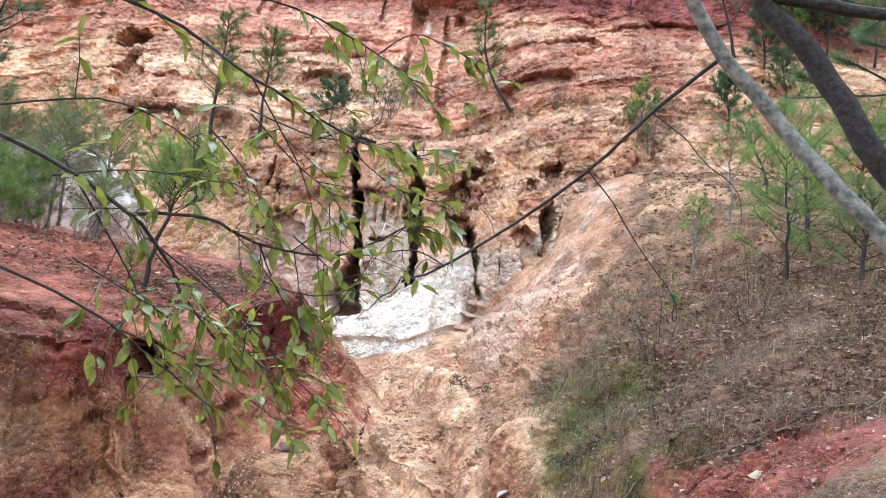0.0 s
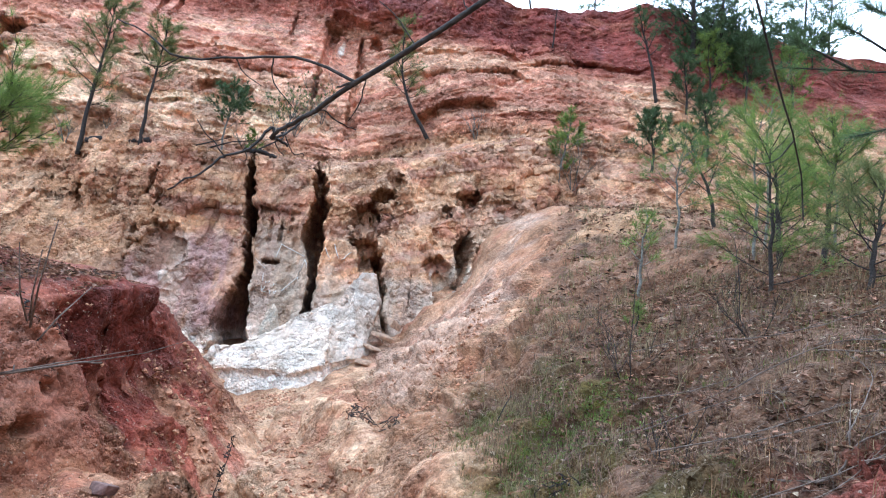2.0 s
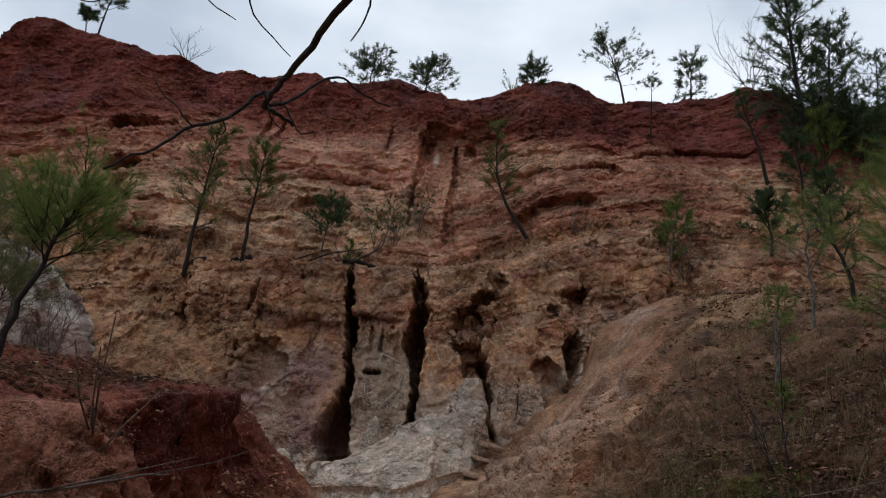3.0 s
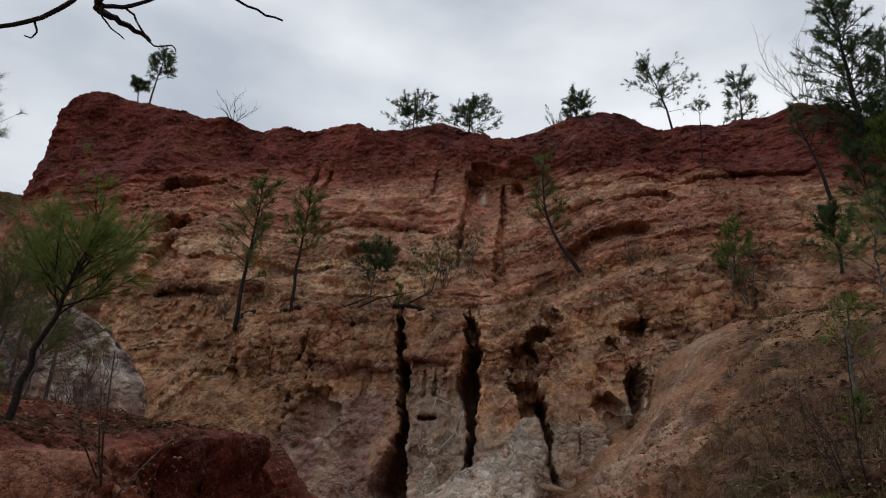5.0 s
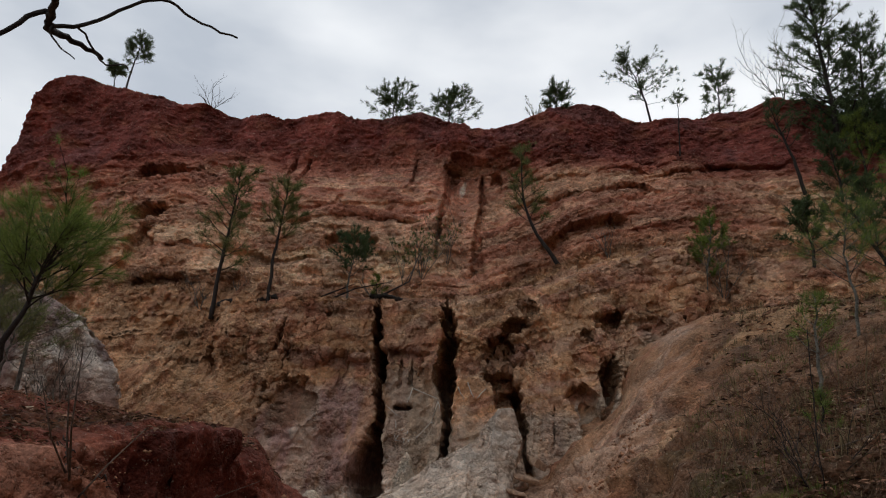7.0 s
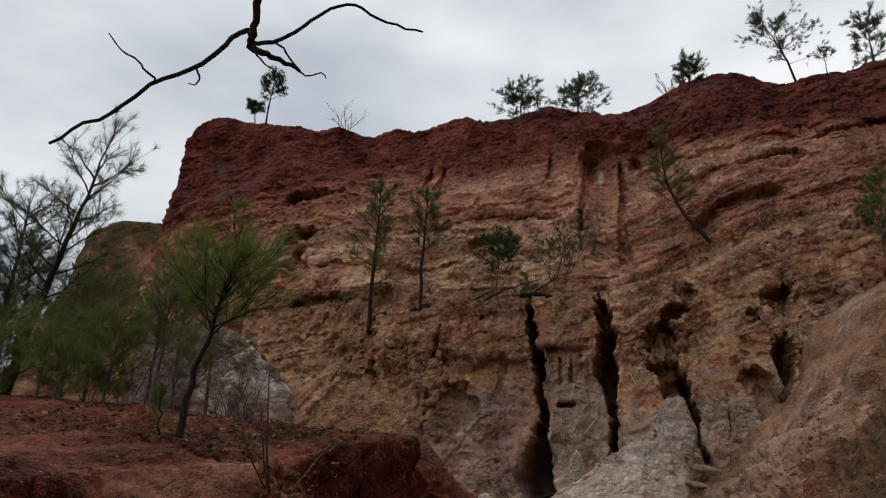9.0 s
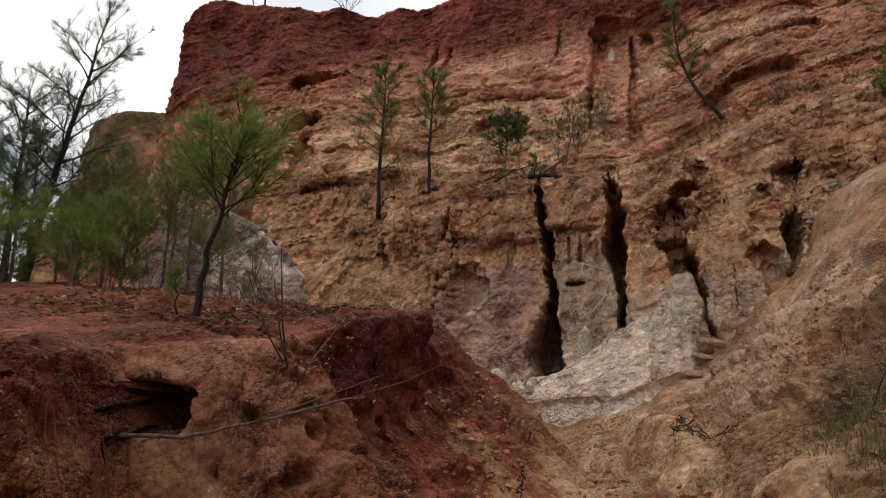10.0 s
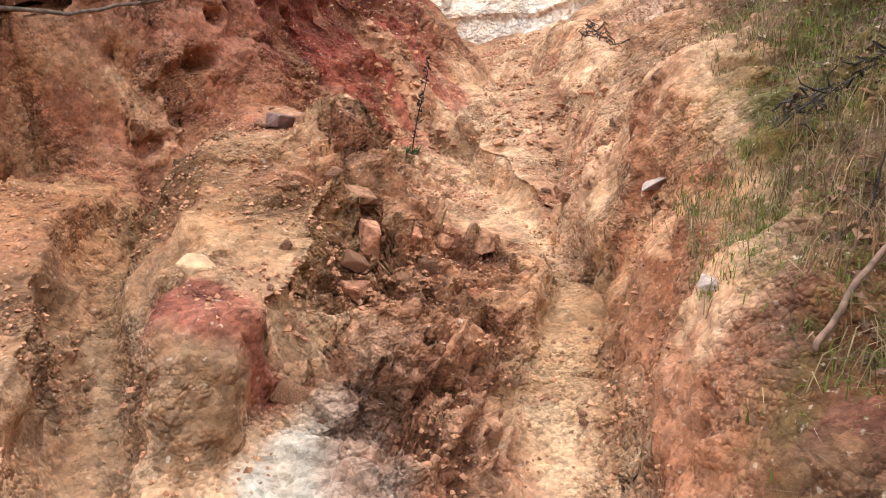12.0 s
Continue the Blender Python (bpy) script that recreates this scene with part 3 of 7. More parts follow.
def ground_z(x, y):
    xg = gully_x(y)
    zf = floor_z(x, y)
    r = x - xg
    width = np.interp(y, [0, 5, 7, 9.5, 11, 16, 20, 24], [1.4, 0.9, 0.36, 0.12, 0.35, 0.9, 1.4, 1.8])
    right = np.maximum(r - width, 0)
    knee = np.interp(y, [6, 8, 11, 16, 18.8, 20, 22], [1.35, 1.5, 1.65, 2.0, 2.8, 3.7, 4.0])
    steep = np.interp(y, [4, 6, 8, 11, 16, 20], [1.0, 1.25, 1.25, 0.98, 0.85, 0.90])
    gentle = np.interp(y, [4, 8, 12, 18, 24], [0.42, 0.45, 0.46, 0.58, 0.60])
    soft = 0.35
    bend = np.log1p(np.exp(np.clip((right - knee) / soft, -40, 40))) * soft
    z = zf + steep * right - (steep - gentle) * bend
    lid = np.interp(y, [6, 8, 12, 16, 20, 24, 30], [5.9, 6.3, 7.15, 8.1, 9.5, 10.4, 11.5]) + 0.02 * x
    over = np.clip((z - lid) / 0.35, -40, 40)
    z = np.where(x > 1.5, z - 0.35 * np.log1p(np.exp(over)) * 0.95, z)
    left = np.maximum(-r - width, 0)
    z = z + 0.10 * np.minimum(left, 3)
    # the lump of fallen clay in front of the mound
    d, _ = line_dist(x, y, [(-0.75, 6.4), (-0.72, 8.2), (-1.0, 9.2), (-1.2, 9.9), (-1.5, 10.8)])
    side, _ = line_dist(x, y, [(-1.30, 6.6), (-1.62, 7.4), (-1.95, 8.0), (-2.4, 8.9), (-2.65, 9.8), (-2.7, 10.4)])
    lump = smooth(-0.05, 0.06, d) * smooth(-0.05, 0.5, -side) * smooth(6.7, 7.3, y) * smooth(11.2, 10.2, y)
    z = z + 0.46 * lump - 0.14 * np.exp(-((d + 0.10) / 0.07) ** 2) * smooth(7.0, 7.8, y) * smooth(9.8, 9.2, y)
    z = z + 0.22 * smooth(0.75, 0.0, np.abs(d)) * smooth(0.05, -0.05, d) * smooth(6.5, 8, y) * smooth(11, 10, y)
    z = z - 0.22 * np.exp(-(side / 0.16) ** 2) * smooth(10.6, 9.8, y)
    # the next bank across the ditch, and the ditch's flat bed
    z = z + 0.22 * smooth(0.20, 0.27, side) * smooth(9.4, 8.4, y) * smooth(6.2, 6.8, y)
    # a spur of orange clay with the channel round its foot
    hump = smooth(1.0, 0.0, np.hypot((x - 0.15) / 1.15, (y - 14.4) / 3.6)) * (0.62 + 0.22 * np.sin(x * 5.5 + y * 0.9))
    z = z + hump
    channel, _ = line_dist(x, y, [(0.5, 5.5), (0.45, 7), (0.42, 8.4), (0.42, 9.2), (0.2, 9.9), (-0.25, 10.8), (-0.8, 11.9), (-1.15, 13.2), (-1.25, 15.5), (-1.2, 18.5)])
    wide = np.interp(y, [6, 8.4, 9.2, 10.5, 13, 18], [0.20, 0.17, 0.10, 0.06, 0.12, 0.3])
    z = z - np.interp(y, [6, 8, 9.6, 12, 15, 18], [0.10, 0.14, 0.22, 0.30, 0.40, 0.1]) * smooth(wide + 0.16, wide, np.abs(channel))
    # bank of red lumps across the channel
    d, _ = line_dist(x, y, [(1.05, 6.3), (0.92, 7.6), (0.66, 8.6), (0.62, 9.6), (1.0, 10.4)])
    z = z + 0.30 * smooth(0.12, -0.12, d) * smooth(1.0, 0.3, x - 0.9) * smooth(6.4, 7.0, y) * smooth(11, 9.8, y)
    # the red mound
    d, k = line_dist(x, y, MOUND_BROW, MOUND_STEEP)
    out = np.maximum(-d, 0)
    top = 5.58 + 0.10 * (np.clip(y, 7, 20) - 9.5) + 0.03 * np.clip(-3 - x, 0, 8) + 0.10 * smooth(1.2, 0.2, np.hypot(x + 3.0, (y - 12.3) * 0.8)) - 0.12 * smooth(0.6, 0.0, d)
    top = top + 0.13 * np.clip(d - 1, 0, 12)
    fall = k * out * smooth(-0.1, 0.5, out) * 0.92 + 0.2 * out
    lip = np.exp(-((d + 0.05) / 0.12) ** 2) * smooth(10.8, 11.4, y) * smooth(14, 13, y)
    m = top - fall + 0.10 * lip - 0.28 * smooth(-0.1, -0.22, d) * smooth(-0.95, -0.45, d) * smooth(10.9, 11.3, y) * smooth(14.2, 13.4, y)
    z = np.where(m > z, m, z)
    z = z - 0.55 * smooth(18.5, 21, y) * smooth(3.9, 3.0, x) * smooth(0.9, 1.7, x)
    # white foot of the wall
    pale = np.full(np.shape(z), -1.0)
    for ox, oy, rx, ry, h in ((-4.0, 22.9, 0.8, 0.7, 5.6), (-3.6, 22.3, 0.5, 0.5, 4.9), (-1.75, 23.4, 0.40, 0.45, 6.6)):
        knob = h - 1.3 * (np.hypot((x - ox) / rx, (y - oy) / ry) + 0.15 * ridge(x, y, 0, 0.9, 3, 95)) ** 2.2
        pale = np.maximum(pale, np.minimum(knob - z, 1))
        z = np.maximum(z, knob)
    return z, pale


def axis_lines(*spans):
    out = [np.array([float(spans[0][0])])]
    for a, b, n in spans:
        out.append(np.linspace(a, b, n + 1)[1:])
    return np.concatenate(out)


def build_ground():
    xs = axis_lines((-400, -60, 6), (-60, -14, 40), (-14, -5, 75), (-5, -3, 90), (-3, 1.9, 420), (1.9, 3.2, 50), (3.2, 9, 85), (9, 30, 60), (30, 400, 10))
    ys = axis_lines((-400, -40, 6), (-40, 0, 40), (0, 6.4, 45), (6.4, 11.4, 400), (11.4, 14, 120), (14, 25, 170), (25, 46, 50))
    X, Y = np.meshgrid(xs, ys, indexing="ij")
    near = 1 - smooth(25, 60, np.hypot(X, Y - 10))
    wx, wy = 0.16 * fbm(X, Y, 0, 0.9, 4, 61), 0.16 * fbm(X, Y, 5, 0.9, 4, 62)
    Z, pale = ground_z(X + wx * near, Y + wy * near)
    P = np.stack([X, Y, Z], -1)
    steepness = np.hypot(np.gradient(Z, axis=0) / np.gradient(xs)[:, None], np.gradient(Z, axis=1) / np.gradient(ys)[None, :])
    rugged = near * (0.5 + 0.5 * smooth(0.2, 0.9, steepness))
    x, y, z = X, Y, Z
    veg = smooth(-0.15, 0.35, bare_slope(x, y) + 0.45 * fbm(x, y, 0, 0.8, 4, 63))
    N = normals(P)
    disp = 0.12 * fbm(x, y, z, 1.2, 3, 64) + 0.05 * fbm(x, y, z, 0.42, 4, 65, 0.5) + 0.11 * (ridge(x, y, z, 0.7, 4, 66) - 0.5)
    disp = disp + veg * near * (0.10 * fbm(x, y, 4, 0.9, 3, 163) + 0.04 * fbm(x, y, 6, 0.3, 3, 164))
    disp = disp + 0.20 * fbm(x, y, z, 1.7, 3, 68) * smooth(10.5, 13, y) * smooth(22, 19, y) * smooth(-1.5, -0.8, x)
    gl = ridge(x + 0.3 * y, y * 0.25, z * 0.15, 0.8, 3, 67) - 0.5
    disp = disp + 0.16 * (ridge(x * 0.25 + z * 0.2, y, 3, 0.7, 3, 166) - 0.5) * smooth(1.0, 1.5, x) * smooth(11.5, 13.5, y) * (1 - veg)
    disp = disp * rugged - 0.16 * gl * rugged * smooth(0.4, 1.0, steepness)
    # clods, only where they can be told apart
    close = (x > -6.5) & (x < 3.5) & (y > 6) & (y < 21)
    cx, cy, cz = (q[close] for q in (x, y, z))
    bend = 0.10 * fbm(cx, cy, cz, 0.3, 3, 70)
    clod = 0.10 * (0.55 - cells(cx + bend, cy - bend, cz, 0.6, 75)) + 0.05 * (0.55 - cells(cx - bend, cy + bend, cz * 1.2, 0.24, 71))
    block, flake = plates(cx + bend, cy - bend, cz * 1.1, 0.5, 77), plates(cx - bend, cy + bend, cz * 1.3, 0.22, 79)
    shards = 0.10 * block + 0.06 * flake + 0.028 * plates(cx - bend, cy, cz * 1.3, 0.10, 78)
    lane, _ = line_dist(cx, cy, [(-1.15, 10.1), (-0.62, 9.2), (-0.22, 8.3), (0.02, 7.3)])
    broken = 0.14 + 0.95 * smooth(0.62, 0.20, np.abs(lane) + 0.25 * fbm(cx, cy, cz, 0.5, 3, 69)) + 0.5 * smooth(0.1, 0.45, fbm(cx, cy, cz, 0.9, 3, 72))
    calm = 1 - 0.85 * np.exp(-((cx - np.interp(cy, [6, 9.2, 10.8, 11.9, 13.2, 18], [0.45, 0.42, -0.25, -0.8, -1.15, -1.2])) / 0.22) ** 2)
    ditch, _ = line_dist(cx, cy, [(-1.30, 6.6), (-1.62, 7.4), (-1.95, 8.0), (-2.4, 8.9)])
    calm = calm * (1 - 0.75 * np.exp(-(ditch / 0.16) ** 2))
    crack = smooth(0.90, 0.97, ridge(cx + bend, cy - bend, cz, 0.7, 2, 98)) * smooth(0.0, 0.4, fbm(cx, cy, cz, 1.1, 2, 99))
    broken = broken + 0.40 * smooth(11.5, 13.5, cy) * smooth(0.4, 1.0, cx)
    disp[close] += (clod + shards) * broken * calm - 0.07 * crack * calm
    rubble = np.zeros(x.shape)
    rubble[close] = broken * calm
    blocks, flakes = np.zeros(x.shape), np.zeros(x.shape)
    blocks[close], flakes[close] = block * calm, flake * broken * calm
    # hollows dug into the mound's face: x, y, z, radius, depth
    for hx, hy, hz, hr, deep in ((-2.72, 10.45, 4.45, 0.13, 0.25), (-2.76, 10.7, 4.8, 0.12, 0.25), (-2.62, 10.05, 4.0, 0.14, 0.3), (1.05, 9.3, 3.75, 0.24, 0.16), (1.0, 7.7, 3.25, 0.14, 0.12), (-1.15, 7.35, 3.25, 0.28, 0.16)):
        a = np.sqrt((x - hx) ** 2 + (y - hy) ** 2 + ((z - hz) * 1.25) ** 2) / hr
        disp = disp - deep * smooth(1.2, 0.5, a + 0.35 * fbm(x, y, z, 0.2, 3, 73))
    d, _ = line_dist(x + wx, y + wy, MOUND_BROW)
    tuck = np.exp(-((d + 0.36 + 0.1 * fbm(x, y, z, 0.4, 3, 74)) / 0.19) ** 2) * smooth(10.9, 11.3, y) * smooth(14.1, 13.4, y)
    disp = disp - 0.22 * tuck
    torn = smooth(0.02, -0.1, d) * smooth(-1.2, -0.75, d) * smooth(10.8, 11.2, y) * smooth(14.3, 13.6, y)
    disp = disp - torn * (0.22 * (ridge(x, y, z, 0.5, 4, 88) - 0.35) + 0.05 * fbm(x, y, z, 0.25, 3, 89))
    P = P + N * (disp * near)[..., None]
    alcove = np.sqrt(((P[..., 0] - -3.67) / 0.36) ** 2 + ((P[..., 1] - 9.8) / 0.55) ** 2 + ((P[..., 2] - 5.04) / 0.22) ** 4)
    P[..., 1] += 0.95 * smooth(1.10, 0.92, alcove + 0.25 * fbm(x, y, z, 0.25, 3, 73))
    # soils: pale where rain has smoothed the crust, redder where it is broken
    w = fbm(x, y, z, 1.0, 4, 81)
    w2 = fbm(x, y, z, 0.35, 4, 82)
    C = np.empty(P.shape)
    C[:] = ORANGE
    C = mix3(C, SAND, smooth(0.1, 0.8, w + 0.4 * w2) * 0.75)
    C = mix3(C, RUST * 1.25, smooth(0.2, 0.8, fbm(x, y, z, 0.8, 4, 83)) * 0.6)
    C = mix3(C, SAND * 1.1, np.exp(-((x - np.interp(y, [6, 9.2, 10.8, 11.9, 13.2, 18], [0.45, 0.42, -0.25, -0.8, -1.15, -1.2])) / 0.22) ** 2) * smooth(6.0, 7.0, y) * 0.9)
    C = mix3(C, RUST * 1.05, smooth(0.45, 0.9, rubble) * 0.4)
    C = mix3(C, RUST * 0.95, smooth(-0.35, -0.5, blocks) * 0.5)
    C = mix3(C, SAND * 0.95, smooth(0.4, 0.55, blocks) * 0.45)
    C = mix3(C, RUST * 0.85, smooth(-0.4, -0.55, flakes) * 0.5)
    C = mix3(C, SAND * 1.05, smooth(0.4, 0.55, flakes) * 0.5)
    C = mix3(C, SAND, smooth(11, 13, y) * smooth(-1.6, -1.0, x) * smooth(-0.4, 0.4, w) * smooth(1.0, 0.5, x) * 0.5)
    C = mix3(C, ORANGE * 0.68, smooth(0.5, 0.9, x + 0.2 * w2) * smooth(9.0, 10.5, y) * smooth(20, 17.5, y + 1.2 * x) * 0.8)
    C = mix3(C, SAND, smooth(0.4, 0.2, rubble) * smooth(11.5, 10.5, y) * smooth(-1.6, -0.8, x) * 0.35)
    C = mix3(C, ORANGE * np.array((0.72, 0.64, 0.58)), smooth(-0.9, -1.9, x + 0.3 * w) * smooth(9.3, 8.6, y) * smooth(6, 6.6, y) * 0.6)
    d, _ = line_dist(x, y, MOUND_BROW)
    inner = smooth(6.0, 7.5, y + w) * smooth(-2.6, -1.2, d + 0.35 * w) * smooth(3.9, 4.7, z + 0.5 * w)
    C = mix3(C, ORANGE * 0.75, inner * 0.6)
    red_part = np.clip(smooth(-3.5, -4.0, x) + smooth(10.8, 11.3, y) + smooth(5.45, 5.6, z), 0, 1)
    C = mix3(C, np.array((0.44, 0.215, 0.150)), inner * smooth(4.1, 4.8, z + 0.4 * w) * (1 - red_part) * 0.75)
    C = mix3(C, np.array((0.275, 0.088, 0.062)), inner * smooth(4.7, 5.3, z + 0.5 * w) * red_part * 0.9)
    crust = smooth(-0.9, -0.3, d + 0.2 * w) * smooth(0.5, 0.0, d) * smooth(9.3, 9.8, y) * smooth(11.3, 10.7, y) * smooth(-3.6, -3.2, x)
    C = mix3(C, np.array((0.52, 0.30, 0.225)), crust * smooth(-0.4, 0.3, w2) * 0.8)
    C = mix3(C, DEEPRED * 0.9, smooth(-3.3, -3.7, x) * smooth(9.6, 9.2, y) * smooth(6.0, 7.0, y + w) * smooth(3.5, 4.1, z + 0.3 * w))
    C = mix3(C, RUST, smooth(-2.9, -2.4, x) * smooth(-0.9, -1.6, x) * inner * smooth(0.0, 0.5, w2 + 0.3 * w) * 0.8)
    C = mix3(C, BROWN * 1.7, inner * smooth(-2.75, -3.0, x) * smooth(5.05, 4.6, z) * smooth(-0.3, 0.4, w) * 0.7)
    # deep red soil torn open below the brow, with the hollow's shade painted into it
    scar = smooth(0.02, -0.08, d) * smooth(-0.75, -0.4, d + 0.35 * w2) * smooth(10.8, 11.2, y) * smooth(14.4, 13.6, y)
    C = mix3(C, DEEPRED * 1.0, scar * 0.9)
    face = smooth(-0.3, -0.6, d) * smooth(-1.9, -1.2, d) * smooth(10.9, 11.4, y) * smooth(14.2, 13.4, y)
    run = fbm(y * 2.2 + 0.6 * w, z * 0.35, 3, 0.6, 4, 86)
    C = mix3(C, DEEPRED * 1.9, face * smooth(-0.05, 0.25, run) * 0.75)
    C = mix3(C, SAND * 0.9, face * smooth(-0.2, -0.5, run) * 0.6)
    onmound = smooth(0.1, 0.6, d) * smooth(8, 10, y)
    C = mix3(C, LITTER, onmound * smooth(-0.5, 0.4, w + 0.4 * w2) * smooth(-5.2, -4.3, x + 0.5 * w) * 0.75)
    C = mix3(C, np.array((0.30, 0.112, 0.072)), onmound * smooth(-4.5, -5.3, x + 0.5 * w) * smooth(17, 14.5, y) * 0.8)
    C = mix3(C, RUST * 1.1, onmound * smooth(-4.6, -5.4, x + 0.4 * w) * smooth(0.0, 0.6, w2) * 0.7)
    C = mix3(C, WHITE * 0.66, blob(x + 0.12 * w2, y + 0.15 * w2, -0.36, 7.0, 0.27, 0.50))
    C = mix3(C, SAND * 1.15, blob(x + 0.2 * w2, y, -0.85, 8.1, 0.3, 0.35) * 0.7)
    C = mix3(C, OCHRE * 0.85, blob(x + 0.2 * w2, y, -1.1, 8.3, 0.5, 0.75) * 0.6)
    C = mix3(C, DEEPRED * 1.6, blob(x + 0.12 * w2, y + 0.1 * w2, -1.08, 7.33, 0.42, 0.17) * 0.85)
    C = mix3(C, BROWN * 1.4, blob(x + 0.12 * w2, y + 0.1 * w2, -0.88, 6.97, 0.22, 0.22) * 0.85)
    C = mix3(C, SAND, np.exp(-(line_dist(x, y, [(-1.30, 6.6), (-1.62, 7.4), (-1.95, 8.0), (-2.4, 8.9)])[0] / 0.15) ** 2) * 0.5)
    C = mix3(C, DEEPRED * 1.7, blob(x + 0.2 * w2, y, 0.95, 8.5, 0.20, 0.35) * 0.75)
    C = mix3(C, BROWN * 1.6, blob(x + 0.2 * w2, y, -1.55, 8.7, 0.55, 0.55) * smooth(-0.2, 0.4, w2) * 0.6)
    C = mix3(C, np.array((0.77, 0.665, 0.555)), smooth(-0.10, 0.10, pale + 0.08 * w2) * smooth(19, 20, y))
    C = mix3(C, TAN * 0.9, smooth(-0.1, 0.1, pale) * smooth(19, 20, y) * smooth(0.45, 0.9, w2 + 0.3 * w) * 0.3)
    C = mix3(C, np.array((0.60, 0.43, 0.35)), smooth(0.6, 1.0, x) * smooth(16.5, 18.5, y) * smooth(0.75, 0.15, np.abs(bare_slope(x, y) + 0.9)) * smooth(0, 0.6, w + 0.5) * 0.6)
    slope = smooth(0.6, 1.1, x + 0.2 * w2) * smooth(10.5, 12.5, y) * smooth(23.5, 22, y)
    rill = fbm(x * 0.5 + y * 0.5, (x - y) * 0.12, z * 0.2, 0.45, 4, 165)
    C = mix3(C, np.array((0.40, 0.190, 0.098)), slope * smooth(-0.5, 0.3, rill + 0.3 * w) * 0.8)
    C = mix3(C, np.array((0.60, 0.43, 0.34)), slope * smooth(15, 18, y) * smooth(-1.0, -1.5, bare_slope(x, y) + 0.3 * w2) * 0.55)
    C = mix3(C, RUST * 0.8, slope * smooth(0.3, 0.6, rill) * 0.5)
    C = mix3(C, LITTER, veg * smooth(-2.2, -1.0, w + 0.4 * w2) * 0.95)
    C = mix3(C, MOSS, veg * smooth(-0.1, 0.3, fbm(x, y, 0, 0.5, 4, 85)) * smooth(3.0, 1.8, x) * 0.85)
    C = mix3(C, np.array((0.155, 0.150, 0.022)), veg * blob(x + 0.3 * w2, y + 0.3 * w2, 2.15, 9.6, 0.5, 0.6) * smooth(-0.4, 0.2, w2) * 0.9)
    C = mix3(C, np.array((0.175, 0.115, 0.044)), veg * smooth(-0.05, 0.25, fbm(x, y, 3, 0.4, 4, 87)) * smooth(2.6, 1.6, x) * 0.85)
    C = mix3(C, DEEPRED * 1.1, blob(x + 0.3 * w, y + 0.3 * w2 + 0.45 * (x - 2.6), 2.7, 6.5, 1.3, 0.75) * 0.9)
    C = mix3(C, LITTER * 1.2, smooth(5.2, 3.0, y + 0.9 * w) * smooth(-1.2, 0.3, w2 + w) * 0.8)
    C = mix3(C, np.array((0.31, 0.165, 0.098)), veg * smooth(10.8, 13.5, y + 0.8 * w) * smooth(-0.5, 0.4, w2 + 0.3) * 0.65)
    C = mix3(C, OCHRE, veg * smooth(17, 20, y) * smooth(-0.2, 0.4, w) * 0.8)
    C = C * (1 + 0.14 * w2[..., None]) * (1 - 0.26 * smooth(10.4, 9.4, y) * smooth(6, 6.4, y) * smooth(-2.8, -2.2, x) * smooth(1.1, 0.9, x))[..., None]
    lane, _ = line_dist(x, y, [(-1.15, 10.1), (-0.62, 9.2), (-0.22, 8.3), (0.02, 7.3)])
    C = mix3(C, np.array((0.31, 0.135, 0.082)), smooth(0.55, 0.15, np.abs(lane) + 0.3 * w2) * 0.6)
    bank = smooth(0.60, 0.80, x + 0.15 * w2) * smooth(1.25, 1.0, x) * smooth(10.4, 9.6, y) * smooth(6.2, 6.8, y)
    C = mix3(C, np.array((0.36, 0.155, 0.090)), bank * 0.75)
    C = mix3(C, SAND, bank * smooth(0.35, 0.7, w2 + 0.4 * w) * 0.5)
    C = mix3(C, np.array((0.145, 0.085, 0.045)), smooth(0.25, 0.6, fbm(x, y, z * 0.6, 0.7, 4, 181)) * smooth(-0.6, -1.0, x) * smooth(11, 10.3, y) * smooth(6.2, 6.8, y) * 0.6)
    C = C * np.array((0.885, 0.875, 0.83))
    C = mix3(C, C * np.array((0.92, 0.84, 0.74)), smooth(10.2, 9.0, y) * smooth(7.4, 8.6, y) * smooth(1.6, 1.0, x))
    C = mix3(C, C * np.array((0.82, 0.68, 0.64)), smooth(9.6, 10.4, y) * smooth(-0.9, -1.5, x + 0.2 * w2) * smooth(19, 16, y))
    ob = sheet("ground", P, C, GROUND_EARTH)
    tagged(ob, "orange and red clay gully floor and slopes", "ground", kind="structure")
    return ob, P, xs, ys


GROUND, GROUND_POINTS, GROUND_X, GROUND_Y = build_ground()


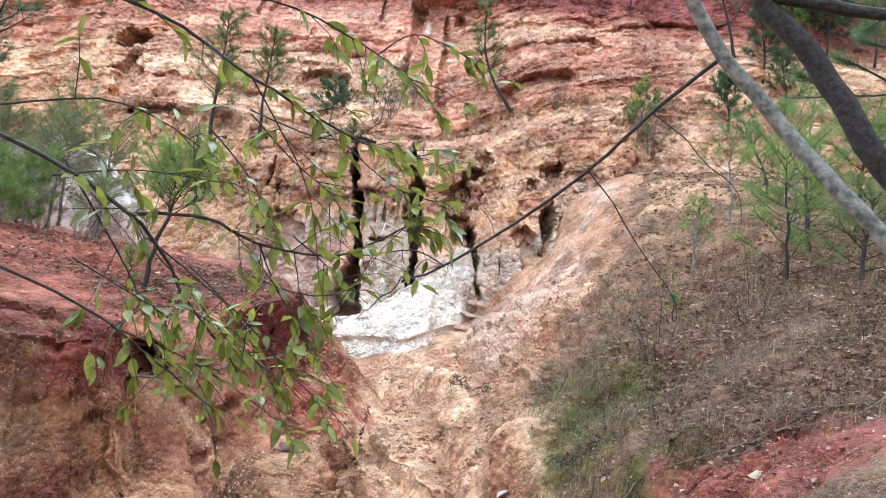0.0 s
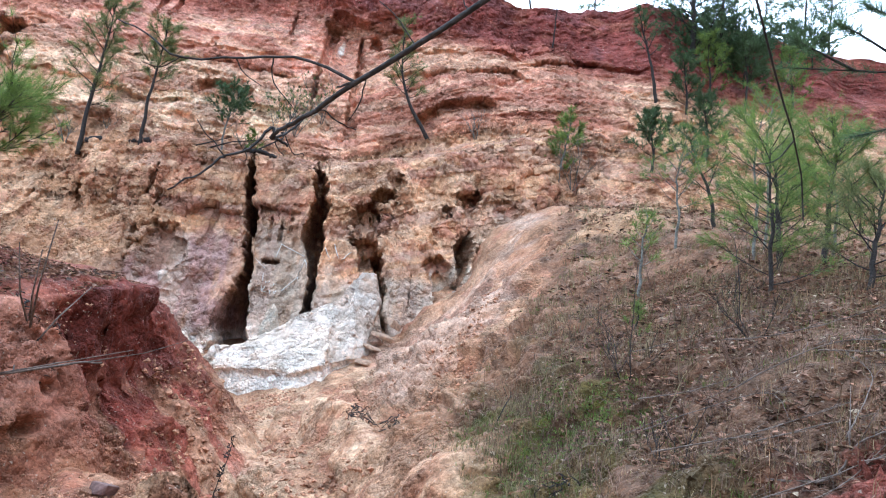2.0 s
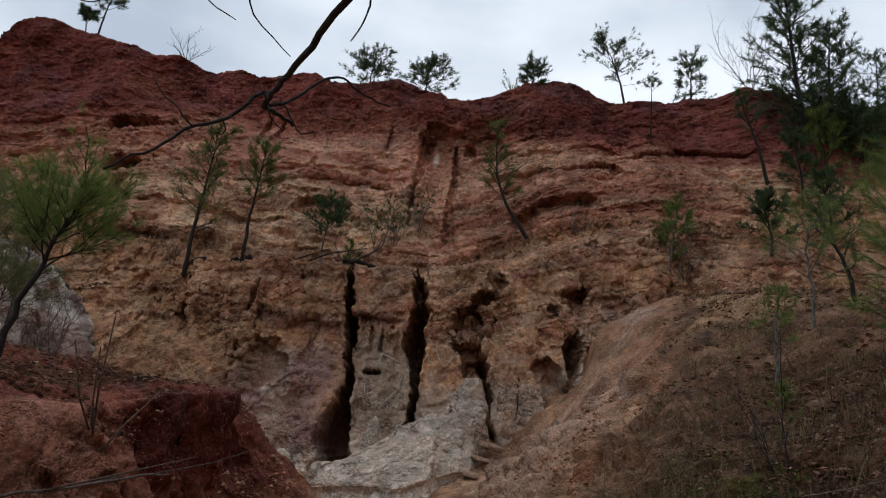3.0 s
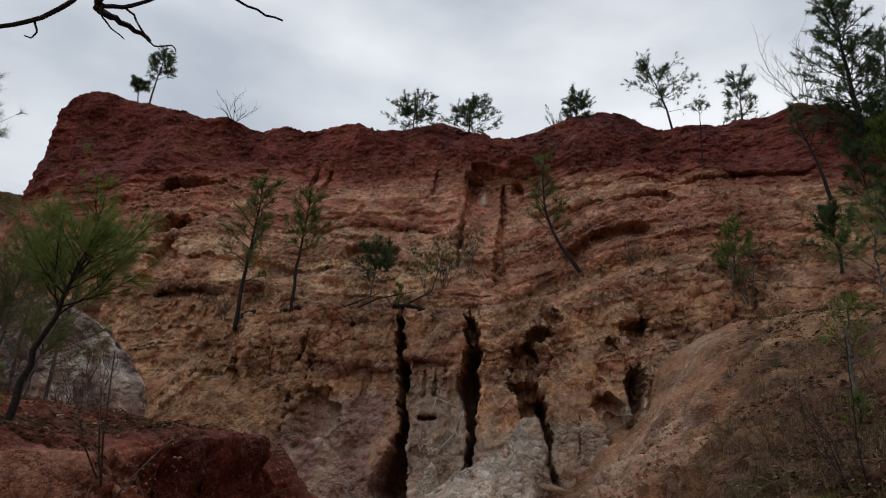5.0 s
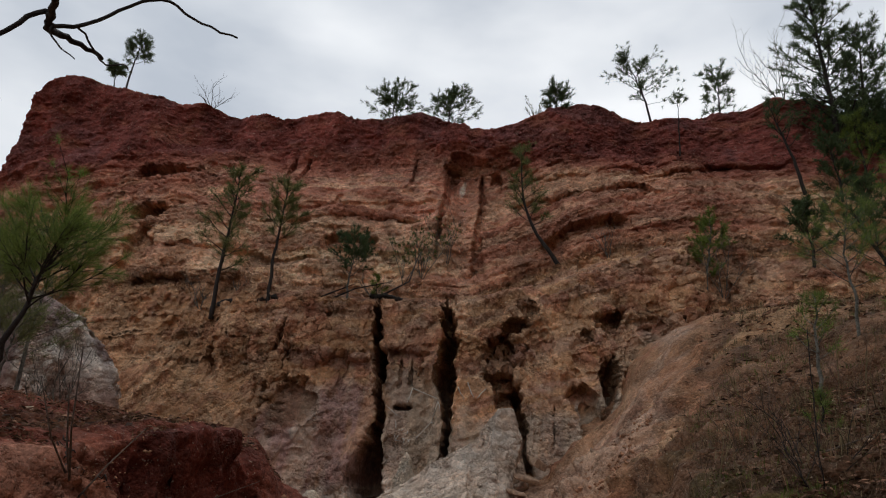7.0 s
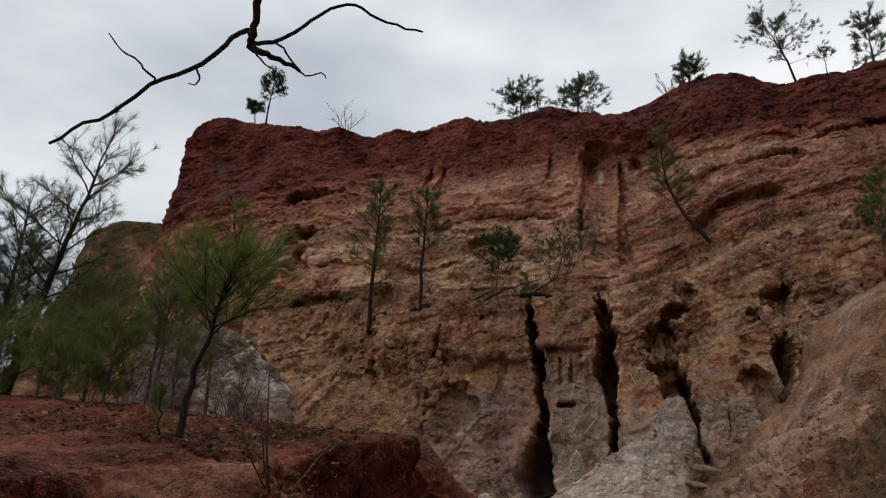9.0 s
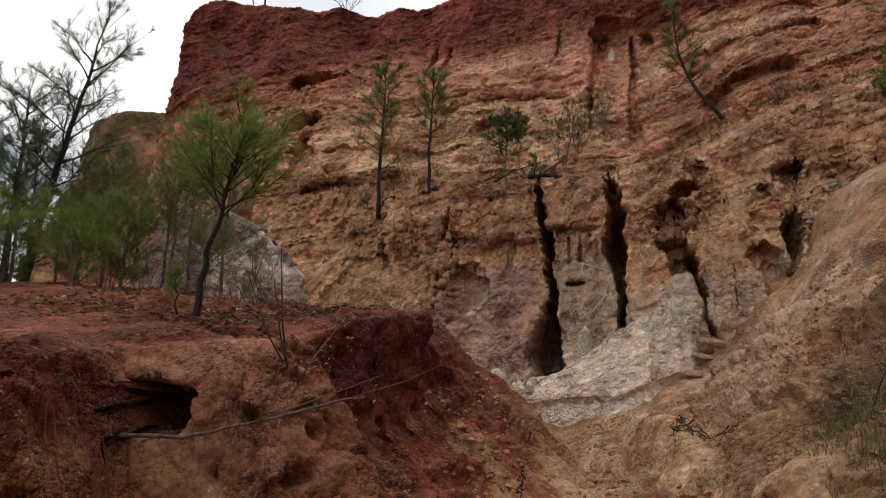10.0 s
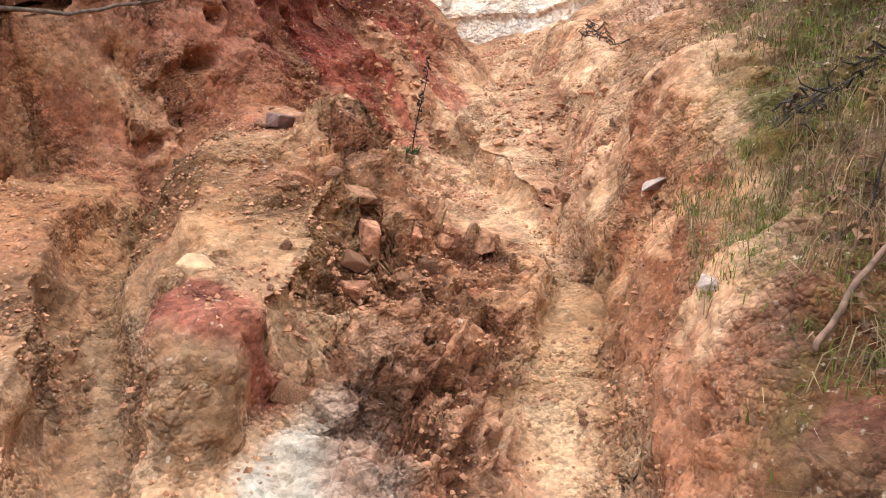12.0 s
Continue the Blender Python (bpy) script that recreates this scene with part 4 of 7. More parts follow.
def build_butte():
    """A lower tan spur beyond the wall's end."""
    a, h = np.linspace(0, 2 * math.pi, 160), np.linspace(0, 1, 100)
    A, H = np.meshgrid(a, h, indexing="ij")
    r = np.interp(H, [0, 0.5, 0.8, 0.93, 1.0], [9.0, 6.0, 4.4, 3.0, 0.02])
    x, y = -33.5 + r * np.cos(A), 47 + 0.8 * r * np.sin(A)
    z = 6 + 17.8 * np.interp(H, [0, 0.93, 1], [0, 0.97, 1])
    grow = 1 + 0.22 * fbm(x, y, z * 0.5, 2.5, 5, 91, 0.6) + 0.16 * (ridge(x, y, z * 0.6, 1.8, 4, 92) - 0.5) + 0.03 * plates(x, y, z * 1.6, 0.9, 98)
    P = np.stack([-33.5 + (x + 33.5) * grow, 47 + (y - 47) * grow, z], -1)
    C = mix3(np.broadcast_to(OCHRE * 0.9, P.shape), PINK * 0.7, smooth(14, 18, z + fbm(x, y, z, 2, 3, 93)) * 0.6)
    C = mix3(C, MOSS, smooth(20.6, 21.6, z + fbm(x, y, z, 1.2, 3, 97)) * 0.8)
    C = mix3(C, RUST, smooth(0.1, 0.7, fbm(x, y, z, 1.5, 4, 94)))
    tagged(sheet("far_spur", P[::-1], C, WALL_EARTH), "tan and pink clay spur beyond the wall", "cliff", kind="structure")


build_butte()


def build_ramp():
    """The white clay ramp that leans against the foot of the wall."""
    a, f = np.linspace(-3.75, 1.02, 300), np.linspace(0, 1, 240)
    X, Fr = np.meshgrid(a, f, indexing="ij")
    wav = fbm(X, Fr * 3, 0, 0.8, 4, 171)
    crest = np.interp(X, [-3.75, -3.3, -3.0, -2.1, -1.5, -0.75, -0.15, 0.0, 0.12, 0.3, 0.72, 0.84, 1.02], [4.3, 4.85, 5.3, 5.65, 6.03, 6.55, 6.85, 7.2, 7.5, 7.68, 7.64, 7.3, 5.6])
    crest = crest + 0.07 * fbm(X, 0, 0, 0.5, 4, 172)
    bench = np.interp(X, [-3.75, -3.0, -1.05, 0.2, 1.02], [4.4, 4.8, 5.02, 5.42, 5.2]) + 0.10 * fbm(X, 3, 0, 0.9, 3, 173)
    bench = np.minimum(bench, crest - 0.15)
    ry = np.interp(X, [-3.75, 0.3, 0.8, 1.02], [22.2, 23.2, 23.3, 23.1])
    run = (crest - bench) / np.interp(X, [-3, -0.3, 0.1, 0.8], [0.8, 0.85, 1.5, 2.0])
    # back slope, crest, bench edge, undercut, foot
    stops = (0.0, 0.16, 0.58, 0.66, 1.0)
    out = [-0.9 + 0 * X, 0 * X, run, run - 0.10, run + 0.75]
    high = [crest - 0.9, crest, bench, bench - 0.14, bench - 1.9]
    Y, Z = 0 * X, 0 * X
    for i in range(4):
        g = np.clip((Fr - stops[i]) / (stops[i + 1] - stops[i]), 0, 1)
        on = (Fr >= stops[i]) & (Fr <= stops[i + 1])
        Y = np.where(on, out[i] + (out[i + 1] - out[i]) * g, Y)
        Z = np.where(on, high[i] + (high[i + 1] - high[i]) * g, Z)
    P = np.stack([X + 0.10 * wav, ry - Y, Z], -1)
    N = normals(P)
    x, y, z = P[..., 0], P[..., 1], P[..., 2]
    lump = 0.11 * fbm(x, y, z, 1.0, 3, 174, 0.4) + 0.04 * (ridge(x, y, z, 0.7, 3, 175) - 0.5) + 0.022 * plates(x, y, z * 1.3, 0.5, 176) + 0.010 * plates(x, y, z, 0.2, 177)
    lump = lump - 0.05 * smooth(0.93, 0.98, ridge(x, y, z * 0.5, 1.1, 2, 178))
    P = P - N * lump[..., None] * np.where(N[..., 1:2] > 0, -1.0, 1.0)
    w = fbm(x, y, z, 0.7, 4, 179)
    C = np.empty(P.shape)
    C[:] = WHITE * np.array((0.95, 0.885, 0.84))
    C = mix3(C, np.array((0.60, 0.50, 0.40)), smooth(0.1, 0.6, w) * 0.65)
    C = mix3(C, np.array((0.46, 0.38, 0.31)), smooth(-0.6, 0.2, x + 0.5 * w) * smooth(5.9, 6.6, z + 0.4 * w) * 0.75)
    C = mix3(C, TAN * 0.9, smooth(0.35, 0.7, fbm(x, y, z, 0.5, 4, 180)) * 0.4)
    C = mix3(C, np.array((0.40, 0.26, 0.18)), smooth(0.45, 0.75, x + 0.3 * w) * smooth(6.3, 5.7, z) * 0.85)
    C = mix3(C, WHITE * 1.08, smooth(bench + 0.02, bench - 0.15, z) * smooth(0.5, 0.2, x) * 0.8)
    root = tagged(new("clay_ramp"), "smooth white clay ramp with brown slabs against the canyon wall", "clay bank")
    sheet("bank", P, C, WALL_EARTH).parent = root
    return root


def build_outcrop():
    """A grey and white knob of hard clay behind the mound."""
    a, h = np.linspace(0, 2 * math.pi, 200), np.linspace(0, 1, 130)
    A, H = np.meshgrid(a, h, indexing="ij")
    r = np.interp(H, [0, 0.45, 0.75, 0.9, 1.0], [2.3, 1.9, 1.5, 1.0, 0.01])
    lobe = 1 + 0.16 * np.cos(A * 2 + 0.6) + 0.10 * np.cos(A * 5)
    x, y = 1.25 * r * lobe * np.cos(A), 0.9 * r * lobe * np.sin(A)
    z = 3.2 * np.interp(H, [0, 0.9, 1], [0, 0.94, 1]) - 0.28 * np.clip(x, -1, 2)
    grow = 0.72 * (1 + 0.16 * fbm(x, y, z * 0.5, 1.2, 4, 191) + 0.46 * (ridge(x * 1.2, y, z * 0.18, 0.8, 3, 192) - 0.5) + 0.04 * plates(x, y, z, 0.4, 194))
    P = np.stack([-10.9 + x * grow, 22.0 + y * grow, 6.75 + z], -1)
    # mauve-grey clay, white to the right; the left half's shadow is painted in dark
    C = mix3(np.broadcast_to(np.array((0.30, 0.225, 0.205)), P.shape), WHITE * 0.85, smooth(0.3, 0.9, fbm(x, y, z * 0.2, 0.8, 3, 193) + 0.35 * x))
    C = mix3(C, BROWN, smooth(2.5, 3.0, z + 0.2 * fbm(x, y, z, 0.5, 3, 195)) * smooth(0.4, -0.6, x) * 0.8)
    C = mix3(C, RUST, smooth(1.2, 0.4, z) * 0.5)
    tagged(sheet("outcrop", P[::-1], C, WALL_EARTH), "fluted grey and white knob of hard clay", "rock", kind="structure")


RAMP = build_ramp()
build_outcrop()


# ---- where things stand ----
def ground_at(x, y):
    """Height of the ground at a place of the plan."""
    i = int(np.clip(np.searchsorted(GROUND_X, x), 1, len(GROUND_X) - 1))
    j = int(np.clip(np.searchsorted(GROUND_Y, y), 1, len(GROUND_Y) - 1))
    fx, fy = (x - GROUND_X[i - 1]) / (GROUND_X[i] - GROUND_X[i - 1]), (y - GROUND_Y[j - 1]) / (GROUND_Y[j] - GROUND_Y[j - 1])
    z = GROUND_POINTS[i - 1:i + 1, j - 1:j + 1, 2]
    return float((z[0, 0] * (1 - fy) + z[0, 1] * fy) * (1 - fx) + (z[1, 0] * (1 - fy) + z[1, 1] * fy) * fx)


def on_ground(x, y, up=0.0):
    return Vector((x, y, ground_at(x, y) + up))


def on_wall(x, y, z):
    """The wall's own point nearest to a place."""
    d = ((WALL_POINTS - np.array((x, y, z))) ** 2).sum(1)
    return Vector(WALL_POINTS[int(d.argmin())].tolist())


def on_crest(x):
    k = int(np.abs(CREST[:, 0] - x).argmin())
    return Vector((x, float(CREST[k, 1]) + 0.25, float(CREST[k, 2])))


# ---- materials of plants, wood and stones ----
def plain_material(name, colour, rough=0.8, vary=0.3, size=0.05, through_light=0.0, island=0.0, relief=0.0, relief_size=0.02):
    m, n, l, p = nodes_of(name)
    coord, tex, ranged = n.new("ShaderNodeTexCoord"), n.new("ShaderNodeTexNoise"), n.new("ShaderNodeMapRange")
    tex.inputs["Scale"].default_value, tex.inputs["Detail"].default_value = 1.0 / size, 4
    l.new(coord.outputs["Object"], tex.inputs["Vector"])
    for key, value in zip(("From Min", "From Max", "To Min", "To Max"), (0.35, 0.65, 1 - vary, 1 + vary)):
        ranged.inputs[key].default_value = value
    l.new(tex.outputs["Fac"], ranged.inputs["Value"])
    value = ranged.outputs[0]
    if island:
        geo, spread, both = n.new("ShaderNodeNewGeometry"), n.new("ShaderNodeMapRange"), n.new("ShaderNodeMath")
        spread.inputs["To Min"].default_value, spread.inputs["To Max"].default_value = 1 - island, 1 + island
        both.operation = "MULTIPLY"
        l.new(geo.outputs["Random Per Island"], spread.inputs["Value"])
        l.new(spread.outputs[0], both.inputs[0])
        l.new(value, both.inputs[1])
        value = both.outputs[0]
    scale = n.new("ShaderNodeVectorMath")
    scale.operation = "SCALE"
    scale.inputs[0].default_value = colour
    l.new(value, scale.inputs["Scale"])
    l.new(scale.outputs[0], p.inputs["Base Color"])
    p.inputs["Roughness"].default_value = rough
    p.inputs["Specular IOR Level"].default_value = 0.3
    if relief:
        grain, b = n.new("ShaderNodeTexNoise"), n.new("ShaderNodeBump")
        grain.inputs["Scale"].default_value, grain.inputs["Detail"].default_value = 1.0 / relief_size, 5
        l.new(coord.outputs["Object"], grain.inputs["Vector"])
        b.inputs["Strength"].default_value, b.inputs["Distance"].default_value = 1.0, relief
        l.new(grain.outputs["Fac"], b.inputs["Height"])
        l.new(b.outputs["Normal"], p.inputs["Normal"])
    if through_light:
        glow, both = n.new("ShaderNodeBsdfTranslucent"), n.new("ShaderNodeMixShader")
        both.inputs[0].default_value = through_light
        l.new(scale.outputs[0], glow.inputs["Color"])
        l.new(p.outputs[0], both.inputs[1])
        l.new(glow.outputs[0], both.inputs[2])
        l.new(both.outputs[0], n["Material Output"].inputs["Surface"])
    return m


BARK = plain_material("dark_bark", (0.036, 0.029, 0.025), 0.9, 0.4, 0.03, relief=0.012)
GREY_BARK = plain_material("lichen_bark", (0.165, 0.155, 0.130), 0.9, 0.5, 0.05, relief=0.012)
TWIG_BROWN = plain_material("brown_twigs", (0.150, 0.090, 0.062), 0.9, 0.4, 0.05, island=0.4)
DEAD_WOOD = plain_material("weathered_wood", (0.145, 0.108, 0.086), 0.85, 0.4, 0.04, relief=0.008)
NEEDLES = plain_material("pine_needles", (0.085, 0.125, 0.052), 0.6, 0.3, 0.3, 0.35, 0.4)
FRESH = plain_material("young_pine_needles", (0.170, 0.225, 0.050), 0.6, 0.3, 0.3, 0.45, 0.35)
OLIVE = plain_material("olive_leaves", (0.175, 0.190, 0.066), 0.6, 0.3, 0.2, 0.35, 0.4)
LEAF = plain_material("evergreen_leaf", (0.165, 0.170, 0.028), 0.36, 0.35, 0.04, 0.45, 0.5)
DRY = plain_material("dry_grass", (0.20, 0.150, 0.080), 0.9, 0.3, 0.2, 0.25, 0.5)
GREEN = plain_material("green_grass", (0.115, 0.135, 0.026), 0.8, 0.3, 0.2, 0.35, 0.4)
DEADLEAF = plain_material("dead_leaves", (0.200, 0.106, 0.066), 0.85, 0.3, 0.1, 0.2, 0.85)
STALK = plain_material("brown_stalks", (0.21, 0.128, 0.070), 0.9, 0.3, 0.2, 0.2, 0.6)
PALELEAF = plain_material("pale_dead_leaf", (0.40, 0.30, 0.20), 0.8, 0.2, 0.02, 0.2)
CLOD = plain_material("clay_clod", (0.38, 0.190, 0.108), 0.95, 0.4, 0.05, island=0.3, relief=0.03, relief_size=0.04)
CLOD_RED = plain_material("red_clay_clod", (0.37, 0.165, 0.095), 0.95, 0.45, 0.05, relief=0.045, relief_size=0.05)
SANDSTONE = plain_material("yellow_sandstone", (0.40, 0.255, 0.145), 0.9, 0.3, 0.05, relief=0.01)
MAUVE_STONE = plain_material("mauve_stone", (0.17, 0.100, 0.085), 0.9, 0.3, 0.05, relief=0.01)
STONE = plain_material("grey_stone", (0.40, 0.31, 0.27), 0.9, 0.3, 0.05, relief=0.01)
SLAB_BROWN = plain_material("brown_clay_slab", (0.36, 0.23, 0.15), 0.9, 0.3, 0.08, relief=0.03)
CHALK = plain_material("pale_scratch", (0.62, 0.58, 0.52), 0.95, 0.2, 0.05)


# ---- small mesh helpers ----
def mesh_of(name, verts, faces, material, smooth_shade=True):
    me = bpy.data.meshes.new(name)
    me.from_pydata([tuple(map(float, v)) for v in verts], [], faces)
    me.materials.append(material)
    if smooth_shade:
        me.polygons.foreach_set("use_smooth", [True] * len(me.polygons))
    me.update()
    return me


def thing(name, at, label, category, group="", kind=""):
    ob = new(name)
    ob.location = at
    ob.empty_display_size = 0.1
    return tagged(ob, label, category, group, kind)


def part(name, me, parent, label=""):
    ob = new(name, me)
    ob.parent = parent
    if label:
        tagged(ob, label)
    return ob


def tube(V, F, points, radii, sides=6):
    """Adds a tapered tube along points, closed at both ends."""
    pts = [Vector(p) for p in points]
    start = len(V)
    side = Vector((1, 0, 0))
    for i, p in enumerate(pts):
        way = (pts[min(i + 1, len(pts) - 1)] - pts[max(i - 1, 0)]).normalized()
        side = side - way * side.dot(way)
        if side.length < 1e-3:
            side = way.orthogonal()
        side.normalize()
        other = way.cross(side)
        for k in range(sides):
            a = 2 * math.pi * k / sides
            V.append(p + (side * math.cos(a) + other * math.sin(a)) * radii[i])
    for i in range(len(pts) - 1):
        a, b = start + i * sides, start + (i + 1) * sides
        for k in range(sides):
            F.append((a + k, a + (k + 1) % sides, b + (k + 1) % sides, b + k))
    F.append(tuple(start + k for k in reversed(range(sides))))
    F.append(tuple(start + (len(pts) - 1) * sides + k for k in range(sides)))


def curve_through(points, n):
    """n points on a smooth curve through the given ones."""
    table = np.array([tuple(p) for p in points], float)
    return [Vector(q.tolist()) for q in through_points(table, np.linspace(0, 1, n))]


def wobble(points, size, rng):
    return [p + Vector((rng.uniform(-1, 1), rng.uniform(-1, 1), rng.uniform(-1, 1))) * size if 0 < i < len(points) - 1 else p for i, p in enumerate(points)]


def needle_mesh(name, tufts, count, length, width, material, rng, spread=0.85, droop=0.0):
    """Tufts of thin needles: each tuft is a place and a way."""
    V, F = [], []
    for p, way in tufts:
        way = way.normalized()
        for _ in range(count):
            d = (way + Vector((rng.gauss(0, 1), rng.gauss(0, 1), rng.gauss(0, 1))) * spread * 0.6).normalized()
            d.z -= droop
            side = d.cross(Vector((rng.uniform(-1, 1), rng.uniform(-1, 1), rng.uniform(-1, 1))))
            if side.length < 1e-4:
                continue
            side = side.normalized() * width * 0.5
            s = p + way * rng.uniform(-0.5, 0.1) * length
            k = len(V)
            ln = length * rng.uniform(0.7, 1.1)
            V += [s - side, s + side, s + d * ln]
            F.append((k, k + 1, k + 2))
    return mesh_of(name, V, F, material, False)


def pine(name, base, path, radius, label, category="tree", group="", limbs=14, reach=0.9, start=0.35, tufts=5, needles=14, length=0.16, width=0.008, green=None, bark=None, rise=0.35, seed=1, spread=1.15, taper=0.75, twig=0.45):
    """A young pine: a trunk through path (from its base), limbs, and needles in tufts."""
    rng = random.Random(seed)
    root = thing(name, base, label, category, group)
    pts = wobble(curve_through([Vector((0, 0, -0.15))] + [Vector(p) for p in path], 14), 0.02, rng)
    V, F = [], []
    tube(V, F, pts, [radius * (1 - 0.85 * i / 13) + 0.004 for i in range(14)], 7)
    part("trunk", mesh_of("trunk", V, F, bark or BARK), root)
    V, F, spots = [], [], []
    tall = pts[-1].z
    for i in range(limbs):
        f = start + (1 - start) * (i + 0.5) / limbs
        k = f * 13
        a = pts[int(k)].lerp(pts[min(int(k) + 1, 13)], k - int(k))
        turn = i * 2.4 + rng.uniform(-0.5, 0.5)
        ln = reach * (1.05 - taper * ((f - start) / (1 - start))) * rng.uniform(0.6, 1.15)
        way = Vector((math.cos(turn), math.sin(turn), rise + rng.uniform(-0.2, 0.25) + 0.5 * f))
        way.normalize()
        line = [a]
        for s in range(1, 5):
            line.append(line[-1] + (way + Vector((rng.uniform(-0.2, 0.2), rng.uniform(-0.2, 0.2), 0.08 * s))) * ln / 4)
        tube(V, F, line, [radius * 0.22 * (1 - 0.8 * s / 4) + 0.002 for s in range(5)], 4)
        spots.append((line[-1], line[-1] - line[-2]))
        for t in range(tufts):
            s = rng.uniform(1.2, 3.9)
            p = line[int(s)].lerp(line[int(s) + 1], s - int(s))
            out = (way + Vector((rng.uniform(-1, 1), rng.uniform(-1, 1), rng.uniform(-0.3, 0.9)))).normalized()
            tip = p + out * ln * rng.uniform(0.5, 1.1) * twig
            tube(V, F, [p, tip], [radius * 0.07 + 0.001, 0.0015], 3)
            spots.append((tip, out))
            if rng.random() < 0.5:
                spots.append((p.lerp(tip, 0.5), out))
    spots.append((pts[-1], pts[-1] - pts[-2]))
    boughs = part("bough", mesh_of("bough", V, F, bark or BARK), root)
    part("needles", needle_mesh("needles", spots, needles, length, width, green or NEEDLES, rng, spread), boughs)
    return root


def bare_bush(name, base, tall, label, category="shrub", group="", stems=5, fan=0.5, radius=0.012, seed=1, depth=3, bark=None, leaves=0, leaf_size=0.05, green=None, lean=(0, 0, 0), sides=4):
    """Thin branching stems, with few or no leaves."""
    rng = random.Random(seed)
    root = thing(name, base, label, category, group)
    tips = []

    def grow(V, F, p, way, ln, r, level):
        line = [p]
        for s in range(4):
            way = (way + Vector((rng.uniform(-0.22, 0.22), rng.uniform(-0.22, 0.22), rng.uniform(-0.08, 0.16)))).normalized()
            line.append(line[-1] + way * ln / 4)
        tube(V, F, line, [r * (1 - 0.16 * s) for s in range(5)], sides)
        tips.append((line[-1], way))
        if level > 0:
            for s in (1, 2, 3, 4):
                if rng.random() < 0.85:
                    turn = (way + Vector((rng.uniform(-1, 1), rng.uniform(-1, 1), rng.uniform(-0.2, 0.7))) * 0.75).normalized()
                    grow(V, F, line[s], turn, ln * rng.uniform(0.4, 0.7), r * 0.55, level - 1)

    for i in range(stems):
        turn = i * 2.4 + rng.uniform(0, 1)
        way = Vector((math.cos(turn) * fan, math.sin(turn) * fan, 1)) + Vector(lean)
        V, F = [], []
        grow(V, F, Vector((math.cos(turn) * 0.04, math.sin(turn) * 0.04, -0.08)), way.normalized(), tall * rng.uniform(0.5, 0.75), radius, depth - 1)
        part("stem", mesh_of("stem", V, F, bark or BARK), root)
    if leaves:
        picks = [rng.choice(tips) for _ in range(leaves)]
        part("foliage", needle_mesh("foliage", picks, 4, leaf_size * 1.6, leaf_size * 0.6, green or OLIVE, rng, 1.3), root)
    return root


# ---- the pines and shrubs of the wall and the rim ----
LEDGE = "young pines on the ledge"
b = on_wall(-8.52, 26.85, 10.75)
pine("young_pine", b, [(0.05, 0, 1.5), (0.2, 0.05, 3.2), (0.25, 0.05, 4.6)], 0.075, "slim young pine with sparse dull needles on the clay ledge", "tree", LEDGE, 24, 0.95, 0.3, 12, 22, 0.19, 0.009, OLIVE, BARK, 0.4, 3, 1.3, 0.5, 0.55)
b = on_wall(-6.69, 26.6, 10.95)
pine("young_pine", b, [(0.0, 0, 1.3), (0.1, 0, 2.5), (0.2, 0, 3.7)], 0.06, "slim young pine with green at its top on the ledge", "tree", LEDGE, 18, 0.7, 0.5, 12, 22, 0.19, 0.009, OLIVE, BARK, 0.4, 4, 1.3, 0.5, 0.55)
b = on_wall(-4.45, 27.35, 11.45)
pine("ledge_shrub", b, [(0.0, 0, 0.6), (0.1, 0, 1.2), (0.12, 0, 1.7)], 0.035, "small dark evergreen shrub with thin stems on the ledge", "shrub", "", 14, 0.8, 0.35, 10, 16, 0.16, 0.024, NEEDLES, GREY_BARK, 0.5, 5, 1.4, 0.4, 0.5)
b = on_wall(-3.6, 27.7, 11.3)
pine("ledge_seedling", b, [(0, 0, 0.3), (0, 0, 0.75)], 0.02, "little bright green pine seedling on the ledge", "seedling", "", 8, 0.35, 0.2, 4, 12, 0.16, 0.014, FRESH, BARK, 0.6, 6)
for k, (x, y, z, tall, fan, leaves) in enumerate(((-3.3, 31.0, 13.0, 2.4, 0.55, 160), (-2.7, 31.2, 13.2, 2.0, 0.4, 90), (-1.83, 31.8, 14.1, 1.9, 0.2, 60), (-4.1, 29.3, 12.5, 1.0, 0.8, 0), (-9.6, 27.0, 10.9, 1.2, 0.6, 0), (-7.6, 27.1, 11.3, 0.7, 0.7, 0), (3.9, 30.4, 13.9, 1.2, 0.4, 0), (7.3, 28.8, 12.2, 1.8, 0.3, 0))):
    bare_bush("ledge_bush", on_wall(x, y, z), tall, "grey leafless bush of thin stems on the clay wall", "shrub", "bushes on the wall", 5, fan, 0.016, 20 + k, 3, GREY_BARK, leaves, 0.07, OLIVE)
b = on_wall(2.32, 30.9, 13.7)
pine("leaning_pine", b, [(-0.55, -0.15, 0.55), (-1.15, -0.2, 1.6), (-1.45, -0.1, 2.8), (-1.5, 0, 4.4)], 0.085, "thin pine that curves up from the wall, sparse at its top", "tree", "", 20, 0.75, 0.45, 11, 20, 0.19, 0.009, OLIVE, BARK, 0.4, 8, 1.3, 0.5, 0.55)
b = on_wall(6.61, 28.7, 11.9)
pine("wall_pine", b, [(0.05, 0, 0.8), (0.2, 0, 1.6), (0.3, 0, 2.5)], 0.05, "small pine with soft green needles against the wall", "tree", "", 18, 0.85, 0.3, 9, 15, 0.18, 0.02, FRESH, GREY_BARK, 0.5, 9, 1.3, 0.5, 0.5)
b = on_wall(11.75, 33.1, 17.4)
pine("wall_pine", b, [(-0.3, 0, 1.3), (-0.7, 0, 2.6), (-1.1, 0, 3.9)], 0.08, "slender pine with dark needles high on the wall", "tree", "", 16, 0.9, 0.5, 6, 13, 0.22, 0.016, NEEDLES, BARK, 0.5, 10)
